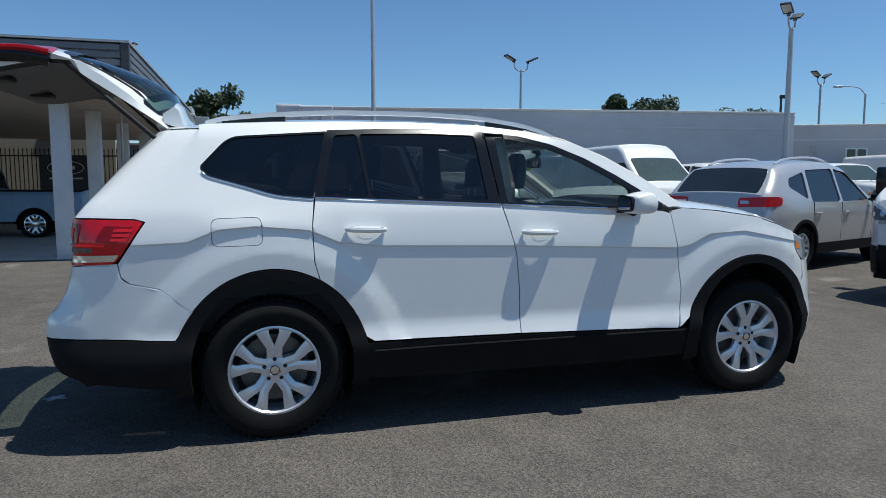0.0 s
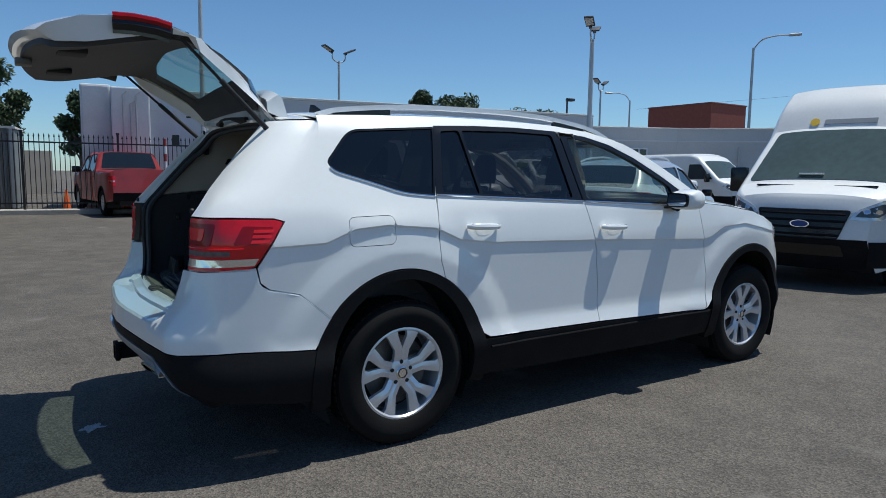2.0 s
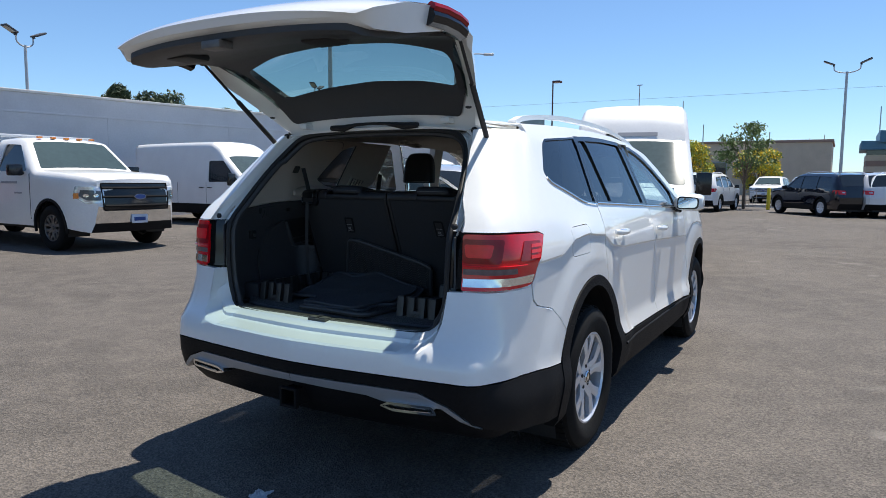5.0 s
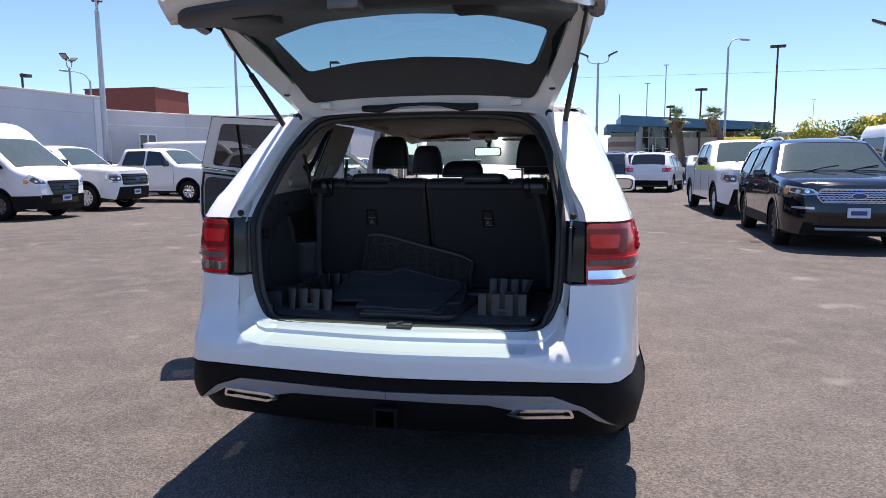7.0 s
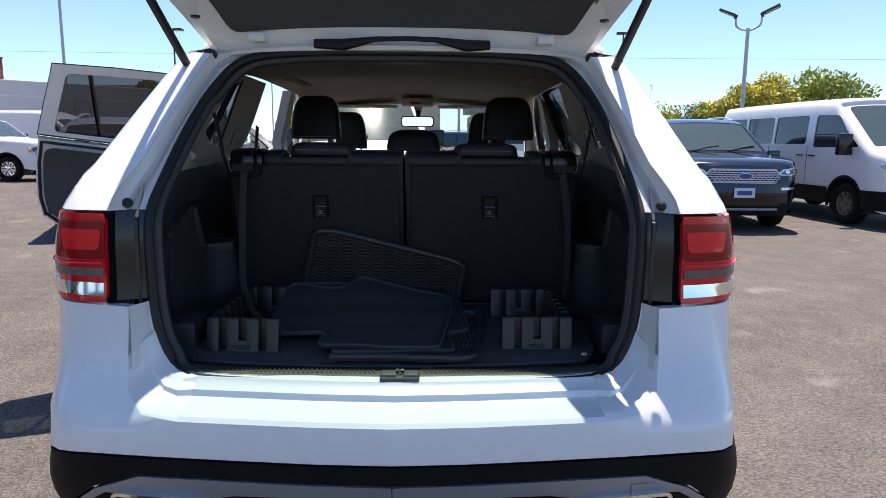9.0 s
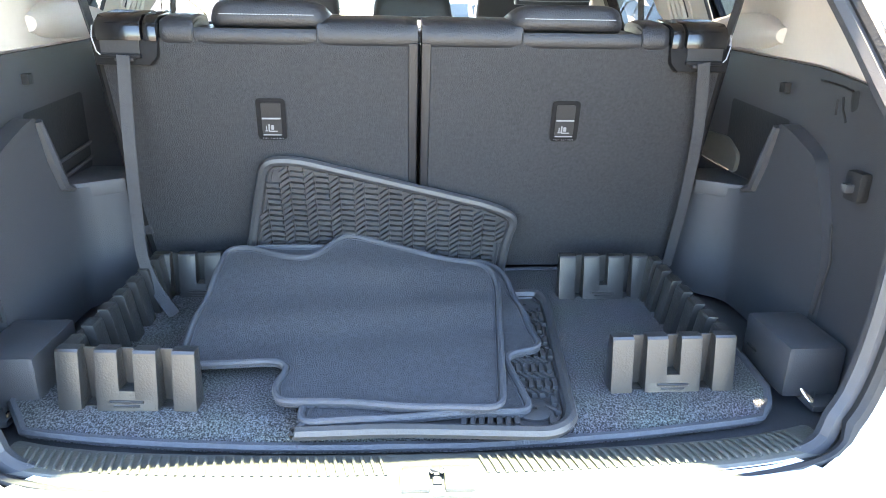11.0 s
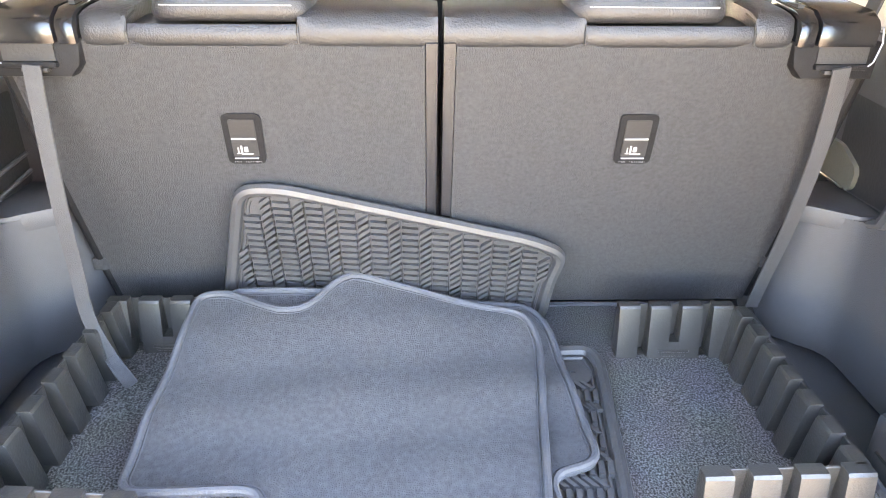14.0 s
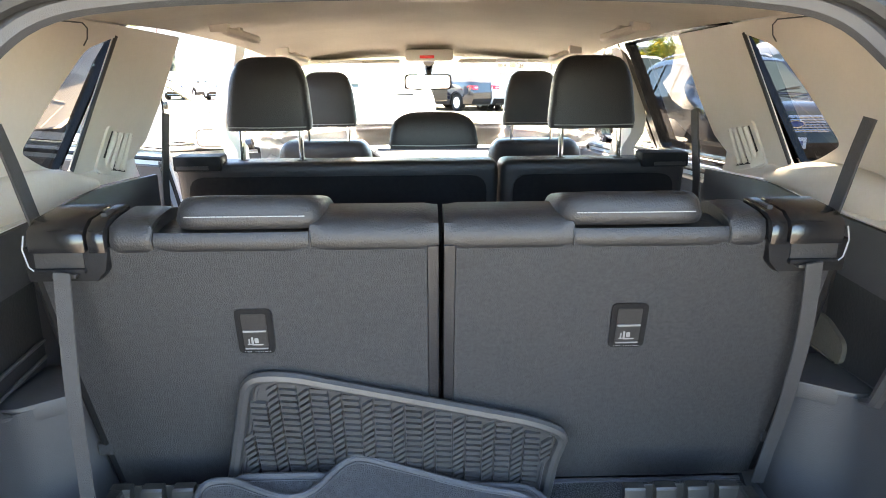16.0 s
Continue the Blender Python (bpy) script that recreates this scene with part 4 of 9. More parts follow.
# roof rails
for s in (-1, 1):
    pts = []
    for i in range(25):
        t = i / 24
        u = -0.33 + 2.02 * t
        h = 0.046 * min(1.0, math.sin(math.pi * t) ** 0.45 * 1.05)
        pts.append((u, s * (skin(1)(u, roof_edge(u)).y - 0.055), roof_edge(u) + 0.006 + h))
    rail = part("roof_rail", tube(pts, 0.0, flat=(0.038, 0.025, (0, 1, 0))), RAIL, car, "satin silver roof rail", smooth=False)
    bm = tube(pts[1:6], 0.0, flat=(0.026, 0.05, (0, 1, 0)))
    bm.transform(Matrix.Translation((0, 0, -0.022)))
    part("rail_foot", bm, TRIM, rail, "black rail foot", smooth=False)
    bm = tube(pts[19:24], 0.0, flat=(0.026, 0.05, (0, 1, 0)))
    bm.transform(Matrix.Translation((0, 0, -0.022)))
    part("rail_foot", bm, TRIM, rail, "black rail foot", smooth=False)
bm = slab([(-0.10, 1.742), (0.02, 1.742), (-0.07, 1.80), (-0.09, 1.80)], "y", -0.012, 0.012, bevel=0.004)
part("antenna", bm, TRIM, car, "shark-fin aerial")
# underbody
bm = box(-0.70, 3.5, -0.60, 0.60, 0.27, 0.52, 0.03)
box(0.50, 2.48, -0.88, 0.88, 0.27, 0.44, 0.02, into=bm)
part("underbody", bm, SEAL, car, "dark underbody")

# ---------------------------------------------------------------- tailgate, raised
GATE_OUT = [(-0.500, 1.690), (-0.500, 1.755), (-0.505, 1.835), (-0.540, 1.925), (-0.730, 2.015), (-0.935, 2.075), (-1.080, 2.105), (-1.240, 2.100), (-1.420, 2.070), (-1.560, 2.022), (-1.612, 1.990)]
GATE_IN = [(-0.530, 1.655), (-0.540, 1.720), (-0.545, 1.800), (-0.560, 1.880), (-0.720, 1.968), (-0.905, 2.035), (-1.050, 2.028), (-1.220, 1.988), (-1.400, 1.945), (-1.530, 1.935), (-1.598, 1.960)]
GATE_HW = [0.590, 0.610, 0.640, 0.680, 0.730, 0.765, 0.785, 0.775, 0.745, 0.690, 0.640]
# side edges of the gate run straighter than its middle
EDGE_OUT = [(-0.500, 1.635), (-0.560, 1.680), (-0.640, 1.735), (-0.740, 1.802), (-0.860, 1.880), (-0.960, 1.950)]
EDGE_IN = [(-0.530, 1.643), (-0.575, 1.680), (-0.640, 1.760), (-0.700, 1.825), (-0.810, 1.906), (-0.920, 1.972)]
GN = len(GATE_OUT)


def gate_point(side, s, q):
    """s along the gate from its hinge, q across it."""
    p = GATE_OUT if side else GATE_IN
    k = [i / (GN - 1) for i in range(GN)]
    x, z = interp(s, k, [a[0] for a in p]), interp(s, k, [a[1] for a in p])
    hw = interp(s, k, GATE_HW) - (0.0 if side else 0.02)
    a = abs(q)
    e = interp(s, [0, 0.3, 0.5, 0.6, 0.8, 1.0], [0.055, 0.09, 0.10, 0.09, 0.055, 0.035] if side else [0.012, 0.05, 0.06, 0.05, 0.03, 0.012])
    drop = e * a ** 2.6
    if s < 0.5:
        g = EDGE_OUT if side else EDGE_IN
        k6 = k[:6]
        ex, ez = interp(s, k6, [b[0] for b in g]), interp(s, k6, [b[1] for b in g])
        w = a ** 2.6
        return Vector((x + (ex - x) * w, q * hw, z + (ez - z) * w))
    back_in = 0.08 * a ** 2.5 * max(0.0, s - 0.55) * 2.2
    return Vector((x + back_in, q * hw, z - drop))


def gate_sheet(outline, side, holes=(), off=0.0, step=0.05):
    def f(u, v, d):
        p = gate_point(side, v, u)
        return p + Vector((0, 0, d))
    return sheet(outline, f, holes=holes, step=step, off=off)


GWIN = rounded([(-0.88, 0.16), (0.88, 0.16), (0.88, 0.52), (-0.88, 0.52)], [0.05, 0.05, 0.06, 0.06], 5)
GWIN_IN = rounded([(-0.80, 0.262), (-0.45, 0.292), (0.0, 0.306), (0.45, 0.292), (0.80, 0.262), (0.82, 0.45), (0.5, 0.488), (0.0, 0.502), (-0.5, 0.488), (-0.82, 0.45)], [0.05, 0.1, 0.1, 0.1, 0.05, 0.05, 0.1, 0.1, 0.1, 0.05], 4)
sq = [(-1, 0), (1, 0), (1, 1), (-1, 1)]
gate = part("tailgate", gate_sheet(sq, True, [GWIN]), WHITE, car, "raised white tailgate", angle=50)
# rim all round and metal inner frame
bm = bmesh.new()
loop = resample(sq, 0.05)
o = [bm.verts.new(gate_point(True, v, u)) for u, v in loop]
i = [bm.verts.new(gate_point(False, v, u)) for u, v in loop]
for k in range(len(loop)):
    bm.faces.new((o[k], o[(k + 1) % len(loop)], i[(k + 1) % len(loop)], i[k]))
part("tailgate_edge", bm, WHITE, gate, angle=50)
part("tailgate_frame", gate_sheet(sq, False, [grow(GWIN_IN, 0.03)]), WHITE, gate, "white inner frame", angle=50)
lining = rounded([(-0.87, 0.135), (0.87, 0.135), (0.90, 0.35), (0.92, 0.62), (0.93, 0.95), (-0.93, 0.95), (-0.92, 0.62), (-0.90, 0.35)], 0.05, 4)
bm = gate_sheet(lining, False, [GWIN_IN], off=-0.022, step=0.045)
low = {}
for e in [e for e in bm.edges if len(e.link_faces) == 1]:
    for v in e.verts:
        if v not in low:
            low[v] = bm.verts.new(v.co + Vector((0, 0, 0.035)))
    bm.faces.new((e.verts[0], e.verts[1], low[e.verts[1]], low[e.verts[0]]))
part("tailgate_lining", bm, TRIM_DARK, gate, "charcoal plastic tailgate lining", angle=50)
ob = part("tailgate_window", gate_sheet(grow(GWIN, 0.008), True, off=-0.006, step=0.08), GLASS_GATE, gate, "tinted rear window", angle=60)
ob.visible_shadow = True
bm = gate_sheet(grow(GWIN, 0.03), True, [grow(GWIN, -0.012)], off=0.003)
part("window_border", bm, TRIM, gate, "black window border")
# spoiler standing up at the hinge edge
bm = bmesh.new()
rows = []
for k in range(21):
    q = -1 + k / 10
    y = q * 0.57
    e = 0.05 * abs(q) ** 4
    rows.append([bm.verts.new(p) for p in ((-0.44, y, 1.700 - e), (-0.475, y, 1.812 - e), (-0.495, y, 1.828 - e), (-0.515 - 0.8 * e, y, 1.79 - e), (-0.51 - 0.8 * e, y, 1.74 - e))])
for a, b in zip(rows, rows[1:]):
    for j in range(4):
        bm.faces.new((a[j], a[j + 1], b[j + 1], b[j]))
bm.faces.new(rows[0])
bm.faces.new(rows[-1])
part("spoiler", bm, WHITE, gate, "white roof spoiler", angle=40)
for s in (-1, 1):
    out = rounded([(s * 0.72, 0.575), (s * 1.0, 0.565), (s * 1.0, 0.735), (s * 0.76, 0.735)], 0.02)
    part("gate_lamp", gate_sheet(out, True, off=0.005), RED_L, gate, "red inner tail lamp")
    bm = tube([gate_point(True, v, s * 1.0) + Vector((0, -s * 0.01, -0.035)) for v in (0.575, 0.62, 0.68, 0.73)], 0.034, 8)
    part("gate_lamp_side", bm, TRIM, gate, "black lamp side")
    bm = tube([gate_point(True, v, s * 1.0) + Vector((0, s * 0.004, -0.004)) for v in (0.575, 0.62, 0.68, 0.73)], 0.020, 8)
    part("gate_lamp_edge", bm, RED_D, gate, "red lens edge")
    part("lamp_housing", box(-1.19, -1.06, s * 0.745 - 0.035, s * 0.745 + 0.035, 1.965, 2.005, 0.01), TRIM, gate)
    # gas strut: rod, cylinder, ball ends
    a, b = Vector((-0.545, s * 0.648, 1.565)), Vector((-1.005, s * 0.735, 1.985))
    mid = a.lerp(b, 0.58)
    st = part("gas_strut", tube([a, mid], 0.0125, 12), SEAL, car, "black gas strut")
    part("strut_rod", tube([mid, b], 0.007, 10), SEAL, st)
    for p in (a, b):
        bm = bmesh.new()
        sphere(p, 0.02, bm)
        part("ball_end", bm, SEAL, st)
    part("grab_recess", box(-1.44, -1.32, s * 0.38 - 0.07, s * 0.38 + 0.07, 1.905, 1.935, 0.012), SEAL, gate)
    part("gate_hinge", box(-0.60, -0.50, s * 0.44 - 0.025, s * 0.44 + 0.025, 1.672, 1.700, 0.006), WHITE, gate)
    part("gate_plug", revolve([(0.014, 0), (0.014, 0.006), (0.006, 0.009)], 12, "z", m=Matrix.Translation((-0.66, s * 0.60, 1.735)) @ Matrix.Rotation(math.pi, 4, "X")), SEAL, gate)
bm = tube([(-0.565, 0.27, 1.672), (-0.575, 0.18, 1.668), (-0.60, 0.08, 1.682), (-0.605, -0.02, 1.684), (-0.60, -0.10, 1.682), (-0.575, -0.20, 1.668), (-0.565, -0.27, 1.672)], [0.014, 0.018, 0.008, 0.007, 0.008, 0.018, 0.014], 8)
part("cable_gaiter", bm, SEAL, gate, "black cable gaiter")
part("gate_latch", box(-1.59, -1.52, -0.05, 0.05, 1.890, 1.92, 0.006), STEEL, gate)

# ---------------------------------------------------------------- the loading opening
SEAL_LOOP = smooth_loop([(-1.000, 0.0, 0.756), (-0.992, 0.35, 0.757), (-0.965, 0.55, 0.764), (-0.945, 0.615, 0.80), (-0.935, 0.648, 0.88), (-0.935, 0.658, 1.02), (-0.920, 0.660, 1.17),
                         (-0.835, 0.645, 1.28), (-0.70, 0.605, 1.44), (-0.60, 0.555, 1.555), (-0.560, 0.490, 1.620), (-0.545, 0.38, 1.643), (-0.535, 0.20, 1.652), (-0.53, 0.0, 1.655)], 5, False)
full = [Vector(p) for p in SEAL_LOOP] + [Vector((p[0], -p[1], p[2])) for p in SEAL_LOOP[::-1][1:-1]]
part("opening_seal", tube([p - Vector((0.006, 0, 0.012)) if p.z < 0.79 else p for p in full], [0.008 if p.z < 0.79 else 0.013 for p in full], 8, closed=True), SEAL, car, "black rubber opening seal")
part("opening_trim", tube([p + Vector((0.022, -0.012 * (1 if p.y > 0 else -1) * min(1, abs(p.y) * 4), -0.020 if p.z < 0.8 else -0.014 if p.z > 1.5 else 0)) for p in full], 0.016, 8, closed=True), TRIM_DARK, car)


def loft(a, b, mids=(), parent=None):
    """Joins two 3D lines of equal length; mids: (share, push vector) rings between."""
    bm = bmesh.new()
    rings = [a] + [[p.lerp(q, t) + Vector(v) for p, q in zip(a, b)] for t, v in mids] + [b]
    vs = [[bm.verts.new(p) for p in r] for r in rings]
    for r0, r1 in zip(vs, vs[1:]):
        for i in range(len(r0) - 1):
            bm.faces.new((r0[i], r0[i + 1], r1[i + 1], r1[i]))
    return bm


def seal_at(z, s):
    zs = [p[2] for p in SEAL_LOOP]
    return Vector((interp(z, zs, [p[0] for p in SEAL_LOOP]), s * interp(z, zs, [p[1] for p in SEAL_LOOP]), z))


for s in (-1, 1):
    f = skin(s)
    zz = [1.192 + (1.642 - 1.192) * i / 14 for i in range(15)]
    outer = [f(-1.11, z) for z in zz]
    inner = [seal_at(min(1.648, z - 0.0), s) for z in zz]
    part("opening_jamb", loft(outer, inner, ((0.02, (0.018, 0, 0)), (0.30, (0.022, 0, 0)), (0.34, (0.045, 0, -0.01)), (0.62, (0.040, 0, -0.01)), (0.68, (0.010, 0, 0)))), WHITE, car, "white painted drain channel", angle=25)
    zz = [0.952 + 0.24 * i / 6 for i in range(7)]
    part("opening_panel", loft([f(-1.105, z) for z in zz], [seal_at(z, s) for z in zz], ((0.1, (0.03, 0, 0)), (0.8, (0.02, 0, 0)))), TRIM, car, "black panel beside the lamp", angle=25)
    zz = [0.79 + 0.155 * i / 6 for i in range(7)]
    part("opening_corner", loft([f(-1.165 - 0.02 * (1 - i / 6), z) for i, z in enumerate(zz)], [seal_at(z, s) for z in zz], ((0.12, (0.015, 0, 0)), (0.55, (0.03, 0, 0)))), WHITE, car, angle=40)
    # bumper corner: takes up the profile of the loading step and turns it up into the pillar
    prof = [Vector((x, s * 0.53, z)) for x, z in step_profile(0.53)]
    outer = [prof[0]] + [f(u, z) for u, z in ((-1.285, 0.697), (-1.235, 0.703), (-1.208, 0.722), (-1.185, 0.745), (-1.177, 0.785), (-1.170, 0.825))]
    inner = [prof[-1]] + [Vector((x, s * y, z)) for x, y, z in ((-0.985, 0.556, 0.757), (-0.968, 0.588, 0.764), (-0.955, 0.606, 0.780), (-0.945, 0.624, 0.800), (-0.940, 0.640, 0.84), (-0.937, 0.650, 0.87))]
    run = [(q.x - prof[0].x) / (prof[-1].x - prof[0].x) for q in prof]
    rise = [q.z - (prof[0].z + (prof[-1].z - prof[0].z) * t) for q, t in zip(prof, run)]
    bm = bmesh.new()
    cols = [[bm.verts.new(o.lerp(n, t) + Vector((0, 0, dz * (1 - i / 6)))) for t, dz in zip(run, rise)] for i, (o, n) in enumerate(zip(outer, inner))]
    for c0, c1 in zip(cols, cols[1:]):
        for q in range(len(c0) - 1):
            bm.faces.new((c0[q], c0[q + 1], c1[q + 1], c1[q]))
    part("bumper_corner", bm, WHITE, car, angle=35)
    part("gate_buffer", revolve([(0.013, 0), (0.013, 0.010), (0.007, 0.015)], 14, "x", m=Matrix.Translation((-0.950, s * 0.700, 1.213)) @ Matrix.Rotation(math.pi, 4, "Z")), SEAL, car)
    part("roof_plug", revolve([(0.017, 0), (0.017, 0.006), (0.006, 0.01)], 12, "x", m=Matrix.Translation((-0.568, s * 0.585, 1.635)) @ Matrix.Rotation(math.pi, 4, "Z")), SEAL, car)
    bm = box(-0.56, -0.53, s * 0.648 - 0.022, s * 0.648 + 0.022, 1.50, 1.60, 0.008)
    part("strut_bracket", bm, SEAL, car)
# top beam between roof and seal
bm = bmesh.new()
ys = [-0.60 + 1.2 * i / 24 for i in range(25)]
rows = []
for y in ys:
    q = abs(y) / 0.60
    zt = 1.692 - 0.045 * q ** 3
    zs = 1.655 - 0.012 * q ** 2 - 0.02 * q ** 6
    rows.append([bm.verts.new(p) for p in ((-0.50, y, zt + 0.012), (-0.525, y, zt), (-0.53, y, zt - 0.02), (-0.565, y, (zt + zs) / 2 - 0.005), (-0.56, y, zs), (-0.53, y, zs - 0.004))])
for a, b in zip(rows, rows[1:]):
    for j in range(5):
        bm.faces.new((a[j], a[j + 1], b[j + 1], b[j]))
part("roof_rear_beam", bm, WHITE, car, angle=30)
bm = bmesh.new()
rows = [[bm.verts.new((x, 0.66 * q, z + 0.022 * (1 - abs(q) ** 2.6) - 0.028 * abs(q) ** 3)) for q in [-1 + j / 10 for j in range(21)]] for x, z in ((-0.525, 1.678), (-0.44, 1.685), (-0.34, 1.690))]
for a, b in zip(rows, rows[1:]):
    for j in range(20):
        bm.faces.new((a[j], a[j + 1], b[j + 1], b[j]))
part("roof_rear_panel", bm, WHITE, car, "white roof end under the gate", angle=60)

# ---------------------------------------------------------------- cabin
FZ = 0.760
bm = box(-0.93, 3.0, -0.75, 0.75, 0.56, 0.735)
part("cabin_floor", bm, TRIM_DARK, car, smooth=False)
# ribbed sill plate, bowed with the bumper
def sill_bow(y):
    k = abs(y) / 0.62
    return 0.030 * k * k + 0.03 * k ** 6


def sill_profile(y):
    b = sill_bow(y)
    return [(-1.024 + b, 0.734), (-1.022 + b, 0.744), (-1.012 + b, 0.750), (-0.996 + b, 0.753), (-0.990 + b, 0.758), (-0.984 + b, 0.759), (-0.930 + b, 0.753), (-0.915 + b, 0.745), (-0.905 + b, 0.735)]


sill = part("sill_plate", strip(sill_profile, [-0.60 + 1.20 * i / 40 for i in range(41)]), SILLP, car, "ribbed plastic sill plate", angle=30)
for k in range(88):
    y = -0.56 + 1.12 * k / 87
    if -0.072 < y < 0.052:
        continue
    b = sill_bow(y)
    part("rib", tube([(-0.981 + b, y, 0.7590), (-0.976 + b, y + 0.001, 0.7605), (-0.938 + b, y + 0.009, 0.7560), (-0.932 + b, y + 0.010, 0.7530)], 0.0026, 5), SILLP, sill, smooth=False)
part("sill_seam", tube([(-0.997 + sill_bow(y), y, 0.7535) for y in np.linspace(-0.57, 0.57, 30)], 0.0016, 5), SEAL, sill)
st = part("striker_cover", box(-1.028, -0.972, -0.0635, 0.0415, 0.744, 0.764, 0.006, 3), SILLP, car, "moulded latch cover", angle=30)
part("latch_slot", box(-0.985, -0.968, -0.058, 0.036, 0.757, 0.7655, 0.003), SEAL, st)
part("latch_mouth", box(-1.010, -0.970, -0.0175, -0.0045, 0.757, 0.7672, 0.003), SEAL, st)
part("striker", tube([(-0.978, -0.018, 0.760), (-0.992, -0.018, 0.774), (-0.992, -0.004, 0.774), (-0.978, -0.004, 0.760)], 0.004, 8), STEEL, st)
for y0, y1 in ((-0.0615, -0.020), (-0.002, 0.0395)):
    part("latch_cheek", box(-1.024, -0.984, y0, y1, 0.756, 0.7705, 0.006), SILLP, st)


def speckled():
    m = bpy.data.materials.new("speckled_grey_carpet")
    m.use_nodes = True
    nt = m.node_tree
    b = nt.nodes["Principled BSDF"]
    tc = nt.nodes.new("ShaderNodeTexCoord")
    n = nt.nodes.new("ShaderNodeTexNoise")
    n.inputs["Scale"].default_value, n.inputs["Detail"].default_value = 350, 3
    n2 = nt.nodes.new("ShaderNodeTexNoise")
    n2.inputs["Scale"].default_value = 9
    for q in (n, n2):
        nt.links.new(tc.outputs["Object"], q.inputs["Vector"])
    cr = nt.nodes.new("ShaderNodeValToRGB")
    cr.color_ramp.elements[0].position, cr.color_ramp.elements[0].color = 0.40, (0.012, 0.012, 0.0135, 1)
    cr.color_ramp.elements[1].position, cr.color_ramp.elements[1].color = 0.68, (0.155, 0.158, 0.162, 1)
    nt.links.new(n.outputs["Fac"], cr.inputs["Fac"])
    mx = nt.nodes.new("ShaderNodeMix")
    mx.data_type, mx.blend_type = "RGBA", "MULTIPLY"
    mx.inputs["Factor"].default_value = 0.4
    nt.links.new(cr.outputs["Color"], mx.inputs["A"])
    nt.links.new(n2.outputs["Color"], mx.inputs["B"])
    nt.links.new(mx.outputs["Result"], b.inputs["Base Color"])
    b.inputs["Roughness"].default_value = 0.95
    bp = nt.nodes.new("ShaderNodeBump")
    bp.inputs["Strength"].default_value, bp.inputs["Distance"].default_value = 0.9, 0.004
    nt.links.new(n.outputs["Fac"], bp.inputs["Height"])
    nt.links.new(bp.outputs["Normal"], b.inputs["Normal"])
    return m


SPECK = speckled()
# cargo carpet with bound edge
def floor_front(y):
    return -0.908 + 0.062 * (abs(y - 0.03) / 0.60) ** 2.2


cout = [(floor_front(y), y) for y in np.linspace(-0.535, 0.60, 25)] + [(-0.800, 0.640), (-0.74, 0.645), (-0.24, 0.620), (-0.24, -0.600), (-0.70, -0.582), (-0.795, -0.572), (-0.832, -0.557)]
cargo_mat = tagged(new("cargo_mat"), "speckled grey cargo carpet with dark bound edge", "mat")


def mat_surface(zf):
    def f(u, v, d):
        return Vector((u, v, zf(u, v) + d))
    return f


def cz(u, v):
    e = u - floor_front(v)
    return FZ - 0.018 * max(0.0, 1 - e / 0.06) ** 2 + 0.002 * noise.noise((u * 9, v * 9, 0))


part("carpet_surface", sheet(cout, mat_surface(cz), step=0.03, rim=-0.012), SPECK, cargo_mat)
part("edge_binding", tube([Vector((p[0], p[1], cz(*p) - 0.001)) for p in resample(cout, 0.03)], 0.007, 6, closed=True), BIND, cargo_mat)

# side linings of the load bay and cabin
def wall_in(s):
    def f(u, v, d):
        y = 0.735 - 0.05 * max(0.0, -0.55 - u) / 0.4 - d
        k = max(0.0, min(1.0, (v - 1.285) / 0.045)) * max(0.0, min(1.0, (u + 0.42) / 0.2))
        y += 0.055 * k - (0.26 * k + 0.30 * (1 - k)) * max(0.0, v - 1.30)
        return Vector((u, s * y, v))
    return f


